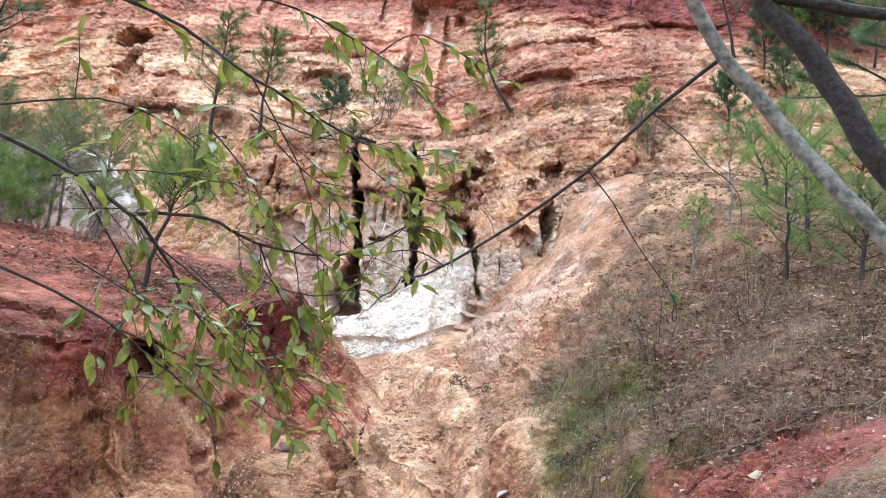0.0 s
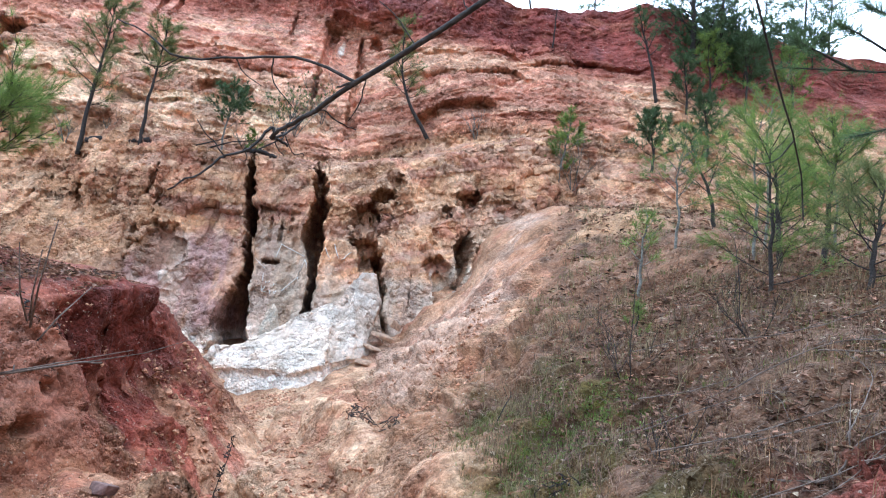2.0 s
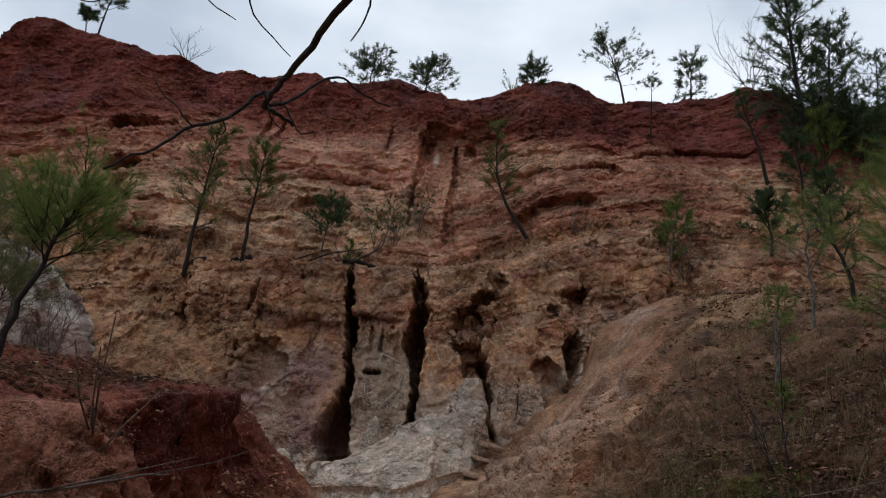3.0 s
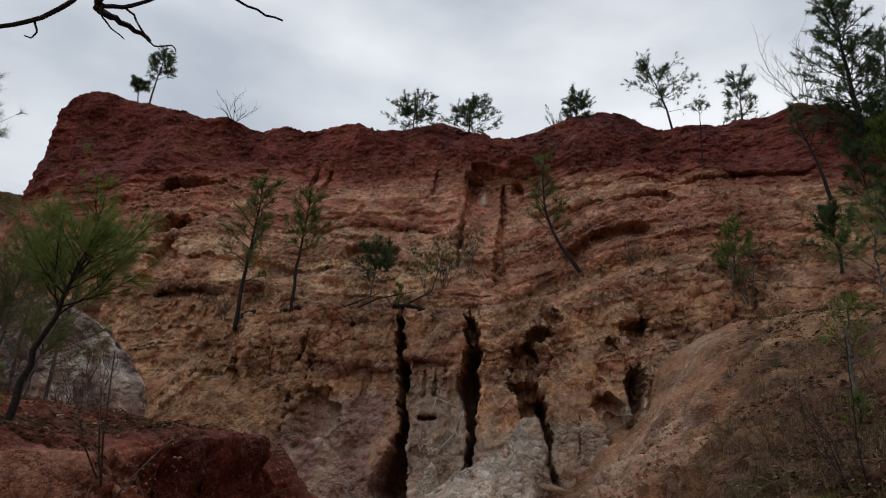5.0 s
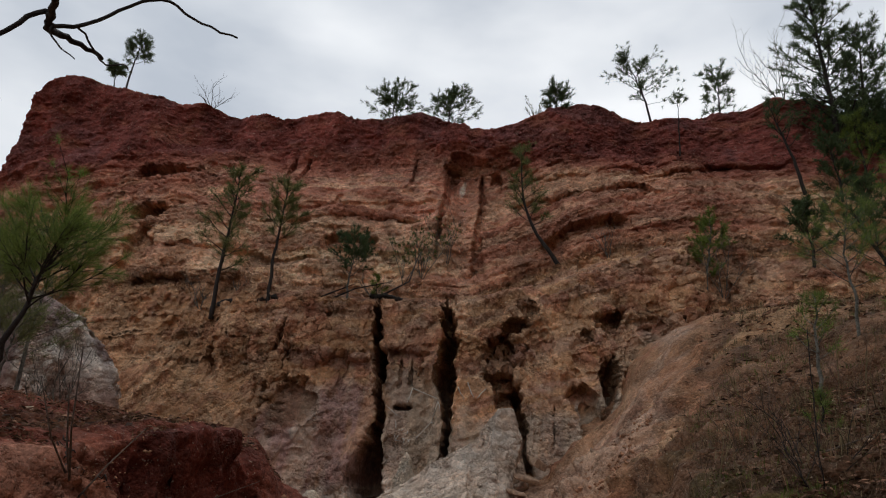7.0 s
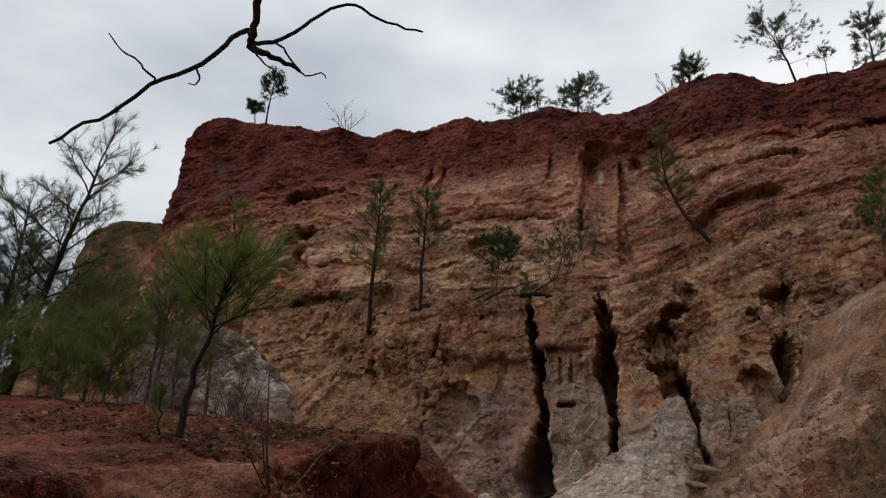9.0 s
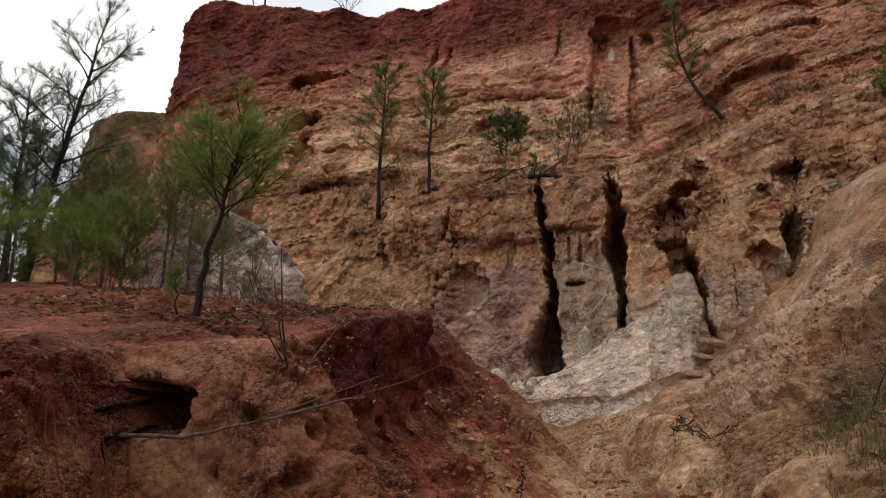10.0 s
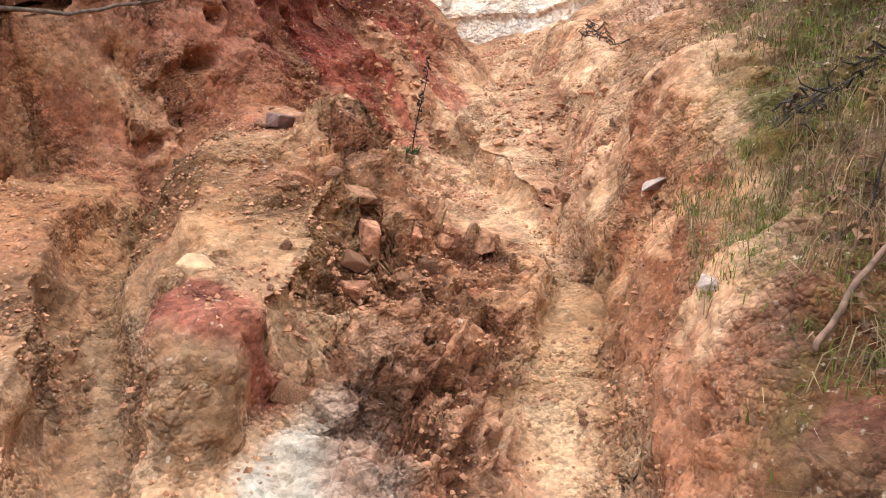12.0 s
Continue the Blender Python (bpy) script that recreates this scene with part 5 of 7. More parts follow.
for k, (x, y, z, tall) in enumerate(((12.6, 32.3, 16.1, 3.0), (14.0, 33.2, 17.3, 3.4), (16.0, 33.6, 18.0, 3.2), (13.2, 31.2, 14.5, 2.6), (18.0, 33.4, 17.8, 3.0), (10.2, 29.4, 13.0, 2.2))):
    pine("slope_pine", on_wall(x, y, z), [(0.05, 0, tall * 0.35), (-0.1, 0, tall * 0.7), (-0.2, 0, tall)], 0.06, "pine with dark green needles on the upper slope", "tree", "pines of the upper slope", 20, 1.1, 0.25, 9, 14, 0.22, 0.026, (NEEDLES, FRESH, NEEDLES)[k % 3], BARK, 0.5, 30 + k)
RIM = "trees along the rim"
pine("rim_pine", Vector((13.9, 34.8, 19.9)), [(-0.1, 0, 2.6), (-0.3, 0, 5.2), (-0.5, 0, 7.6)], 0.15, "tall dense pine standing dark against the sky at the rim", "tree", RIM, 54, 2.2, 0.1, 12, 15, 0.26, 0.030, NEEDLES, BARK, 0.4, 11, 1.2, 0.6, 0.45)
pine("rim_pine", Vector((15.2, 35.2, 20.6)), [(0.1, 0, 1.8), (0.2, 0, 3.6), (0.3, 0, 5.2)], 0.10, "broad dark pine beside the tall one at the rim", "tree", RIM, 32, 1.7, 0.1, 10, 14, 0.26, 0.032, NEEDLES, BARK, 0.4, 12, 1.2, 0.6, 0.45)
for k, (x, top, tall, reach, limbs, low, say) in enumerate((
        (6.6, (-0.9, 0, 2.9), 2.9, 1.5, 14, 0.25, "open young pine with long tufts against the sky"), (9.8, (0.0, 0, 1.9), 1.9, 1.0, 14, 0.0, "bushy young pine on the red rim"),
        (-5.1, (0.1, 0, 1.0), 1.0, 1.1, 20, 0.0, "low round evergreen bush on the red rim"), (-2.5, (0.1, 0, 1.1), 1.1, 1.1, 20, 0.0, "low dark evergreen bush on the red rim"), (2.4, (0, 0, 0.7), 0.7, 0.75, 14, 0.0, "small dark bush on the red rim"),
        (-18.7, (0.35, 0, 2.6), 2.6, 0.85, 14, 0.45, "thin-stemmed small tree with an airy crown on the rim"), (-19.5, (-0.1, 0, 1.1), 1.1, 0.5, 9, 0.4, "small thin tree on the rim"), (18.4, (0.1, 0, 2.6), 2.6, 1.6, 16, 0.1, "broad bushy tree at the rim"), (20.4, (0.1, 0, 3.8), 3.8, 1.6, 18, 0.25, "pine with ragged limbs at the rim"), (22.0, (0.1, 0, 3.2), 3.2, 1.6, 16, 0.2, "dark pine at the rim"))):
    pine("rim_tree", on_crest(x), [(top[0] * 0.3, 0, tall * 0.4), (top[0] * 0.7, 0, tall * 0.75), top], 0.02 + 0.012 * tall, say, "tree", RIM, limbs + 4, reach, low, 12, 20, 0.2, 0.017, NEEDLES, BARK, 0.25, 40 + k, 1.1, 0.35, 0.5)
for k, (x, y, z, tall) in enumerate(((14.2, 34.6, 20.4, 1.5), (15.6, 35.0, 21.0, 1.7), (17.2, 35.2, 21.2, 1.5), (18.8, 35.6, 21.6, 1.4), (16.4, 34.4, 19.8, 1.6), (20.2, 35.8, 21.8, 1.2))):
    pine("rim_bush", on_wall(x, y, z), [(0, 0, tall * 0.4), (0.05, 0, tall * 0.7), (0.1, 0, tall)], 0.04, "dense dark bush on the slope under the rim", "shrub", "bushes under the rim", 24, 1.3, 0.0, 10, 14, 0.24, 0.035, NEEDLES, BARK, 0.2, 220 + k, 1.3, 0.3, 0.5)
pine("thin_pine", on_wall(7.43, 34.7, 19.9), [(0, 0, 1.0), (0.02, 0, 1.9), (0.0, 0, 2.6)], 0.035, "bare thin pine with a small flat top on the wall", "tree", "", 6, 0.6, 0.8, 5, 11, 0.2, 0.018, NEEDLES, BARK, 0.4, 55)
bare_bush("bare_tree", on_crest(12.6), 3.4, "leafless grey tree with fine twigs on the rim", "tree", RIM, 4, 0.45, 0.028, 60, 4, GREY_BARK, lean=(-0.25, 0, 0))
bare_bush("bare_tree", on_crest(-13.9), 1.5, "small leafless bush on the red rim", "tree", RIM, 5, 0.8, 0.02, 61, 3, BARK)
bare_bush("bare_tree", on_crest(1.4), 1.1, "thin half-bare bush on the red rim", "tree", RIM, 5, 0.8, 0.014, 62, 3, GREY_BARK, 60, 0.06)

# ---- trees on the slopes nearer by ----
pine("slope_pine", on_ground(7.33, 17.9), [(-0.15, 0, 0.7), (-0.45, 0, 1.3), (-0.7, 0, 1.9)], 0.045, "crooked small pine with tufted limbs on the overgrown slope", "tree", "", 15, 0.75, 0.3, 5, 16, 0.16, 0.009, NEEDLES, BARK, 0.4, 70)
pine("bushy_pine", on_ground(6.25, 13.5), [(-0.05, 0, 0.6), (-0.1, 0, 1.2), (-0.2, 0, 1.8)], 0.05, "bushy young pine with soft mid-green needles on the slope", "tree", "", 20, 0.85, 0.20, 9, 24, 0.15, 0.0042, FRESH, BARK, 0.3, 71, 1.5, 0.4, 0.45)
pine("bushy_pine", on_ground(7.5, 14.4), [(0.05, 0, 0.7), (0.1, 0, 1.4), (0.2, 0, 2.0)], 0.05, "dense young pine with bright green needles on the slope", "tree", "", 26, 0.95, 0.15, 12, 34, 0.15, 0.0045, FRESH, BARK, 0.3, 72, 1.5, 0.4, 0.45)
pine("bushy_pine", on_ground(5.15, 11.75), [(-0.04, 0, 0.7), (-0.08, 0, 1.3), (-0.1, 0, 1.9)], 0.028, "airy young pine with soft green needles and spreading limbs", "tree", "", 24, 0.78, 0.12, 10, 32, 0.15, 0.0036, FRESH, BARK, 0.15, 76, 1.2, 0.35, 0.5)
for k, (x, y, tall) in enumerate(((6.6, 15.0, 2.5), (7.3, 15.9, 2.8), (8.3, 15.4, 2.3), (6.0, 16.8, 2.0))):
    pine("slender_pine", on_ground(x, y), [(0.05, 0, tall * 0.35), (-0.05, 0, tall * 0.7), (0.05, 0, tall)], 0.028, "slender grey-stemmed young pine with yellow-green tufts on the slope", "tree", "slender pines on the slope", 16, 0.75, 0.4, 8, 20, 0.16, 0.0040, FRESH, GREY_BARK, 0.3, 240 + k, 1.4, 0.3, 0.5)
pine("bushy_pine", on_ground(5.6, 10.6), [(0.05, 0, 0.4), (0.1, 0, 0.8), (0.15, 0, 1.2)], 0.035, "low bushy pine with dark needles on the slope", "tree", "", 20, 0.75, 0.2, 9, 28, 0.14, 0.0042, OLIVE, BARK, 0.3, 73, 1.5, 0.5, 0.5)
pine("slope_pine", on_ground(5.0, 15.8), [(0.0, 0, 0.5), (0.02, 0, 1.0), (0.05, 0, 1.5)], 0.03, "thin young pine with pale green tufts on the slope", "tree", "", 12, 0.5, 0.35, 4, 16, 0.16, 0.007, FRESH, GREY_BARK, 0.5, 74)
pine("seedling", on_ground(3.4, 11.6), [(0, 0, 0.2), (0.02, 0, 0.42)], 0.012, "tiny green pine seedling among dead leaves", "seedling", "", 7, 0.18, 0.2, 3, 16, 0.10, 0.004, FRESH, BARK, 0.6, 75)

# ---- the mound's tree and the thicket behind it ----
b = on_ground(-4.32, 11.35)
pine("sapling", b, [(0.03, 0, 0.35), (0.13, 0, 0.75), (0.26, 0.02, 1.15), (0.34, 0.02, 1.42), (0.50, 0.05, 1.75)], 0.040, "young pine with a crooked stem and soft bright green needles", "tree", "", 20, 0.74, 0.55, 15, 50, 0.13, 0.0030, FRESH, BARK, 0.30, 80, 1.25, 0.15, 0.55)
pine("sprout", on_ground(-4.5, 11.3), [(-0.03, 0, 0.2), (-0.05, 0, 0.48)], 0.012, "thin yellow-green sprout at the sapling's foot", "seedling", "", 7, 0.2, 0.3, 4, 22, 0.1, 0.004, FRESH, BARK, 0.6, 81)
pine("tall_pine", on_ground(-10.3, 15.0), [(0.25, 0, 1.0), (0.65, 0, 2.2), (0.95, 0, 3.1), (1.25, 0, 4.0)], 0.085, "pine with a dark leaning stem and long needles", "tree", "", 20, 1.35, 0.35, 11, 34, 0.2, 0.0042, NEEDLES, BARK, 0.15, 82, 1.1, 0.45, 0.55)
pine("tall_pine", on_ground(-11.6, 15.8), [(0.1, 0, 1.2), (0.2, 0, 2.4), (0.3, 0, 3.6)], 0.08, "dense dark pine at the mound's back", "tree", "", 30, 1.3, 0.12, 10, 26, 0.2, 0.006, NEEDLES, BARK, 0.3, 83, 1.4, 0.5, 0.5)
for k, (x, y, tall, mat) in enumerate(((-8.7, 14.0, 0.9, FRESH), (-8.1, 15.8, 1.9, OLIVE), (-9.3, 13.6, 0.8, FRESH), (-8.0, 13.6, 0.6, FRESH), (-10.0, 14.3, 1.2, FRESH), (-9.0, 14.8, 1.2, FRESH), (-7.4, 16.5, 2.2, OLIVE), (-10.2, 13.6, 0.8, FRESH), (-7.0, 15.4, 1.0, OLIVE), (-10.8, 15.2, 2.2, NEEDLES), (-11.6, 14.6, 2.0, NEEDLES), (-10.9, 16.8, 2.6, NEEDLES), (-9.6, 13.2, 0.6, FRESH), (-11.0, 13.8, 1.2, FRESH), (-8.3, 15.0, 1.0, FRESH), (-8.6, 17.2, 2.7, OLIVE), (-12.4, 15.6, 3.2, NEEDLES), (-9.2, 15.6, 2.0, OLIVE), (-8.4, 16.4, 2.3, OLIVE), (-9.9, 16.4, 2.6, OLIVE), (-7.9, 14.5, 1.2, FRESH), (-11.9, 15.0, 2.6, NEEDLES), (-12.6, 14.8, 2.4, NEEDLES), (-11.3, 16.0, 3.0, NEEDLES))):
    pine("thicket_pine", on_ground(x, y), [(0.05, 0, tall * 0.4), (0.1, 0, tall * 0.75), (0.15, 0, tall)], 0.012 + 0.010 * tall, "bright green bushy pine in the thicket" if mat is FRESH else "thin olive pine in the thicket", "tree", "thicket behind the mound", 12 + int(5 * tall), 0.55 + 0.1 * tall, 0.1 if mat is FRESH else 0.35, 10, 26 if mat is FRESH else 17, 0.15, 0.0048, mat, GREY_BARK, 0.3, 90 + k, 1.4, 0.4, 0.5)
for k, (x, y, tall) in enumerate(((-7.8, 14.9, 1.6), (-6.8, 14.4, 0.9), (-8.9, 15.4, 2.0), (-6.3, 16.0, 1.1), (-5.6, 14.2, 0.5), (-9.9, 14.4, 1.4))):
    bare_bush("thicket_bush", on_ground(x, y), tall, "grey-stemmed leafless bush with dead leaves at its foot", "shrub", "thicket behind the mound", 5, 0.4, 0.012, 110 + k, 3, GREY_BARK)


# ---- branches that hang before the camera ----
def limb(V, F, points, r0, r1, n=12, sides=6, knots=0.0, rng=None):
    pts = curve_through([Vector(p) for p in points], n)
    if rng:
        pts = wobble(pts, knots, rng)
    tube(V, F, pts, [r0 + (r1 - r0) * i / (n - 1) for i in range(n)], sides)


def bare_tree_over_path():
    """The grey-barked tree beside the path, with its bare limb that hangs over the view."""
    rng = random.Random(7)
    foot = on_ground(3.75, 3.9)
    root = thing("leaning_tree", foot, "leaning grey-barked tree with a bare dark limb over the path", "tree")
    at = lambda *p: Vector(p) - foot
    V, F = [], []
    limb(V, F, [at(foot.x, foot.y, foot.z - 0.2), at(2.9, 3.98, 5.75), at(2.24, 4.05, 6.57), at(1.77, 4.15, 7.10), at(1.30, 4.12, 7.62), at(0.6, 3.9, 8.6)], 0.055, 0.035, 26, 9, 0.008, rng)
    part("trunk", mesh_of("trunk", V, F, GREY_BARK), root, "grey lichen-spotted trunk")
    V, F = [], []
    limb(V, F, [at(1.44, 4.2, 7.52), at(1.13, 4.5, 7.24), at(0.82, 4.71, 6.91), at(0.42, 5.0, 6.58), at(-0.01, 5.27, 6.29), at(-0.18, 5.48, 6.21), at(-0.266, 5.600, 6.193), at(-0.303, 5.645, 6.164)], 0.0125, 0.0068, 34, 7, 0.0035, rng)
    part("limb", mesh_of("limb", V, F, BARK), root, "bare dark limb")
    grown = curve_through([at(1.44, 4.2, 7.52), at(1.13, 4.5, 7.24), at(0.82, 4.71, 6.91), at(0.42, 5.0, 6.58), at(-0.01, 5.27, 6.29), at(-0.18, 5.48, 6.21), at(-0.266, 5.600, 6.193), at(-0.303, 5.645, 6.164)], 90)
    for pts, r in (([(-0.304, 5.630, 6.203), (-0.325, 5.598, 6.156), (-0.372, 5.567, 6.083), (-0.439, 5.535, 6.049), (-0.491, 5.503, 5.976), (-0.540, 5.472, 5.932), (-0.583, 5.440, 5.884)], 0.0065),
                   ([(-0.430, 5.520, 6.040), (-0.452, 5.515, 6.063), (-0.472, 5.510, 6.087), (-0.504, 5.505, 6.109), (-0.540, 5.500, 6.155)], 0.003),
                   ([(-0.374, 5.570, 6.085), (-0.364, 5.570, 6.061), (-0.372, 5.570, 6.047), (-0.388, 5.570, 6.052)], 0.0025),
                   ([(-0.282, 5.640, 6.169), (-0.253, 5.680, 6.199), (-0.223, 5.720, 6.246), (-0.189, 5.760, 6.311), (-0.142, 5.800, 6.350), (-0.102, 5.840, 6.339), (-0.053, 5.880, 6.325), (-0.003, 5.920, 6.325)], 0.0055),
                   ([(-0.294, 5.640, 6.164), (-0.296, 5.687, 6.182), (-0.275, 5.733, 6.186), (-0.251, 5.780, 6.178)], 0.0095),
                   ([(-0.272, 5.690, 6.204), (-0.258, 5.705, 6.197), (-0.239, 5.720, 6.165), (-0.224, 5.735, 6.145), (-0.210, 5.750, 6.142), (-0.190, 5.765, 6.155), (-0.185, 5.780, 6.148)], 0.003),
                   ([(-0.282, 5.630, 6.146), (-0.270, 5.647, 6.128), (-0.259, 5.663, 6.121), (-0.248, 5.680, 6.114)], 0.0026),
                   ([(-0.01, 5.27, 6.29), (-0.2, 5.37, 6.38), (-0.38, 5.38, 6.36), (-0.60, 5.37, 6.32), (-0.72, 5.42, 6.40), (-0.85, 5.48, 6.46)], 0.0058), ([(-0.01, 5.27, 6.29), (-0.07, 5.28, 6.27)], 0.006),
                   ([(-0.30, 5.38, 6.375), (-0.29, 5.42, 6.30), (-0.20, 5.47, 6.22)], 0.0028), ([(-0.42, 5.38, 6.35), (-0.39, 5.40, 6.31), (-0.33, 5.42, 6.28)], 0.0025), ([(-0.60, 5.37, 6.32), (-0.66, 5.38, 6.28), (-0.72, 5.38, 6.29)], 0.0025),
                   ([(0.16, 5.17, 6.41), (0.10, 5.2, 6.50), (0.03, 5.22, 6.56)], 0.003), ([(0.30, 5.08, 6.52), (0.27, 5.1, 6.60), (0.20, 5.12, 6.68)], 0.003), ([(0.02, 5.25, 6.3), (0.01, 5.27, 6.22), (-0.02, 5.28, 6.16)], 0.003),
                   ([(0.82, 4.71, 6.91), (0.98, 4.74, 6.74), (1.06, 4.77, 6.63), (1.22, 4.92, 6.47), (1.45, 5.15, 6.28), (1.57, 5.285, 6.15), (1.58, 5.29, 6.05)], 0.0055), ([(1.06, 4.77, 6.63), (1.0, 4.78, 6.60)], 0.003), ([(1.45, 5.15, 6.28), (1.40, 5.17, 6.21), (1.33, 5.18, 6.19)], 0.003),
                   ([(1.13, 4.5, 7.24), (1.34, 4.55, 7.12), (1.5, 4.6, 6.98), (1.72, 4.7, 6.86), (1.78, 4.75, 6.66)], 0.0045), ([(1.30, 4.12, 7.62), (1.46, 4.2, 7.7), (1.52, 4.2, 7.85)], 0.008)):
        V, F = [], []
        line = [at(*p) for p in pts]
        fork = min(grown, key=lambda g: (g - line[0]).length)
        if 0.012 < (fork - line[0]).length < 0.3:
            line = [fork] + line
        limb(V, F, line, r, r * 0.45, max(5, 3 * len(pts)), 5, r * 0.5, rng)
        grown += curve_through(line, 40)
        part("twig", mesh_of("twig", V, F, BARK), root)
    foot = on_ground(4.4, 4.6)
    root = thing("dark_tree", foot, "leaning tree with rough dark bark beside the path", "tree")
    V, F = [], []
    at = lambda *p: Vector(p) - foot
    limb(V, F, [at(foot.x, foot.y, foot.z - 0.2), at(3.2, 4.5, 6.3), at(2.48, 4.5, 7.05), at(2.1, 4.52, 7.6), at(1.66, 4.52, 8.1), at(1.2, 4.4, 9.0)], 0.088, 0.055, 24, 9, 0.012, rng)
    part("trunk", mesh_of("trunk", V, F, BARK), root)
    V, F = [], []
    limb(V, F, [at(1.75, 4.5, 8.0), at(2.3, 4.5, 7.95), at(3.2, 4.6, 7.9)], 0.045, 0.03, 12, 7, 0.008, rng)
    part("limb", mesh_of("limb", V, F, BARK), root)


bare_tree_over_path()


def leaf_data():
    """One pointed leaf, 7 cm, folded along its rib."""
    V, F = [], []
    n = 6
    for i in range(n + 1):
        f = i / n
        w = 0.0140 * math.sin(math.pi * f ** 0.85) + 0.0004
        bend = -0.012 * f * f
        V += [(-w, 0.072 * f, bend + 0.003), (0, 0.072 * f, bend), (w, 0.072 * f, bend + 0.003)]
    for i in range(n):
        a = 3 * i
        F += [(a, a + 1, a + 4, a + 3), (a + 1, a + 2, a + 5, a + 4)]
    return mesh_of("leaf", V, F, LEAF)


def leafy_tree():
    rng = random.Random(21)
    foot = on_ground(-2.75, 2.4)
    root = thing("leafy_tree", foot, "evergreen shrub tree with long glossy leaves on thin dark limbs", "tree")
    at = lambda p: Vector(p) - foot
    V, F = [], []
    limb(V, F, [at((foot.x, foot.y, foot.z - 0.2)), at((-2.6, 2.45, 5.4)), at((-2.4, 2.5, 6.3)), at((-2.3, 2.5, 7.4))], 0.06, 0.03, 16, 8, 0.01, rng)
    part("trunk", mesh_of("trunk", V, F, BARK), root)
    lines = [([(-2.4, 2.5, 6.45), (-1.75, 2.62, 6.55), (-1.19, 2.91, 6.28), (-1.02, 3.23, 5.93), (-0.80, 3.4, 5.62)], 0.012, 16), ([(-1.19, 2.91, 6.28), (-0.95, 3.0, 6.30), (-0.75, 3.12, 6.22), (-0.47, 3.25, 6.2), (-0.28, 3.4, 6.30), (-0.12, 3.5, 6.42)], 0.008, 24),
             ([(-2.4, 2.5, 6.9), (-1.75, 2.6, 7.0), (-1.2, 2.7, 7.02), (-0.80, 2.95, 6.85), (-0.52, 3.1, 6.72), (-0.32, 3.2, 6.66)], 0.010, 26), ([(-2.5, 2.4, 6.1), (-1.9, 2.6, 6.15), (-1.35, 2.85, 5.95), (-1.05, 3.0, 5.72), (-0.85, 3.1, 5.55)], 0.008, 18),
             ([(-0.80, 2.95, 6.85), (-0.62, 3.1, 6.55), (-0.55, 3.2, 6.35)], 0.004, 15), ([(-0.75, 3.12, 6.22), (-0.68, 3.2, 6.05), (-0.60, 3.3, 5.90)], 0.004, 15), ([(-1.2, 2.7, 7.02), (-0.75, 2.95, 7.15), (-0.35, 3.2, 7.05), (-0.15, 3.35, 6.92)], 0.006, 26),
             ([(-0.62, 3.2, 6.2), (-0.58, 3.2, 6.02), (-0.54, 3.2, 5.82)], 0.003, 16), ([(-1.02, 3.23, 5.93), (-0.75, 3.25, 5.75), (-0.62, 3.2, 5.60)], 0.004, 16), ([(-1.4, 2.8, 6.45), (-1.2, 3.0, 6.05), (-1.1, 3.1, 5.75)], 0.005, 18), ([(-1.75, 2.62, 6.55), (-1.3, 2.9, 6.7), (-0.95, 3.1, 6.55)], 0.005, 16), ([(-1.15, 3.0, 6.2), (-0.95, 3.3, 6.0), (-0.85, 3.5, 5.85)], 0.004, 16),
             ([(-0.35, 3.2, 7.05), (-0.2, 3.35, 7.2), (0.05, 3.5, 7.15)], 0.004, 14), ([(-0.28, 3.4, 6.30), (-0.18, 3.45, 6.36), (-0.10, 3.5, 6.30)], 0.003, 14),
             ([(-0.88, 3.30, 6.78), (-0.69, 3.35, 6.60), (-0.53, 3.40, 6.48), (-0.44, 3.45, 6.36)], 0.004, 16),
             ([(-0.91, 3.40, 6.82), (-0.65, 3.45, 6.74), (-0.41, 3.50, 6.73), (-0.20, 3.55, 6.70), (-0.00, 3.60, 6.65)], 0.004, 16),
             ([(-0.48, 3.40, 6.70), (-0.26, 3.45, 6.54), (-0.07, 3.50, 6.49)], 0.004, 16),
             ([(-1.01, 3.10, 6.11), (-0.76, 3.10, 5.90), (-0.54, 3.10, 5.69), (-0.36, 3.08, 5.58)], 0.004, 16),
             ([(-0.81, 3.30, 6.09), (-0.59, 3.35, 6.03), (-0.41, 3.40, 6.07), (-0.31, 3.45, 6.25)], 0.004, 16),
             ([(-1.28, 3.10, 5.84), (-1.03, 3.15, 5.75), (-0.76, 3.20, 5.60), (-0.58, 3.25, 5.47)], 0.004, 16),
             ([(-1.15, 3.10, 6.15), (-0.97, 3.15, 5.96), (-0.82, 3.20, 5.77)], 0.004, 16),
             ([(-1.38, 2.90, 6.10), (-1.20, 2.95, 6.00), (-0.99, 3.00, 5.88)], 0.004, 16),
             ([(-0.67, 3.40, 6.28), (-0.50, 3.45, 6.15), (-0.33, 3.50, 6.01)], 0.004, 16),
             ([(-1.49, 2.90, 6.40), (-1.21, 2.95, 6.45), (-0.93, 3.00, 6.44)], 0.004, 16),
             ([(-0.99, 3.10, 6.67), (-0.83, 3.15, 6.50), (-0.73, 3.20, 6.33)], 0.004, 16)]
    leaf = leaf_data()
    blades, faces = [v.co.copy() for v in leaf.vertices], [tuple(f.vertices) for f in leaf.polygons]
    LV, LF = [], []
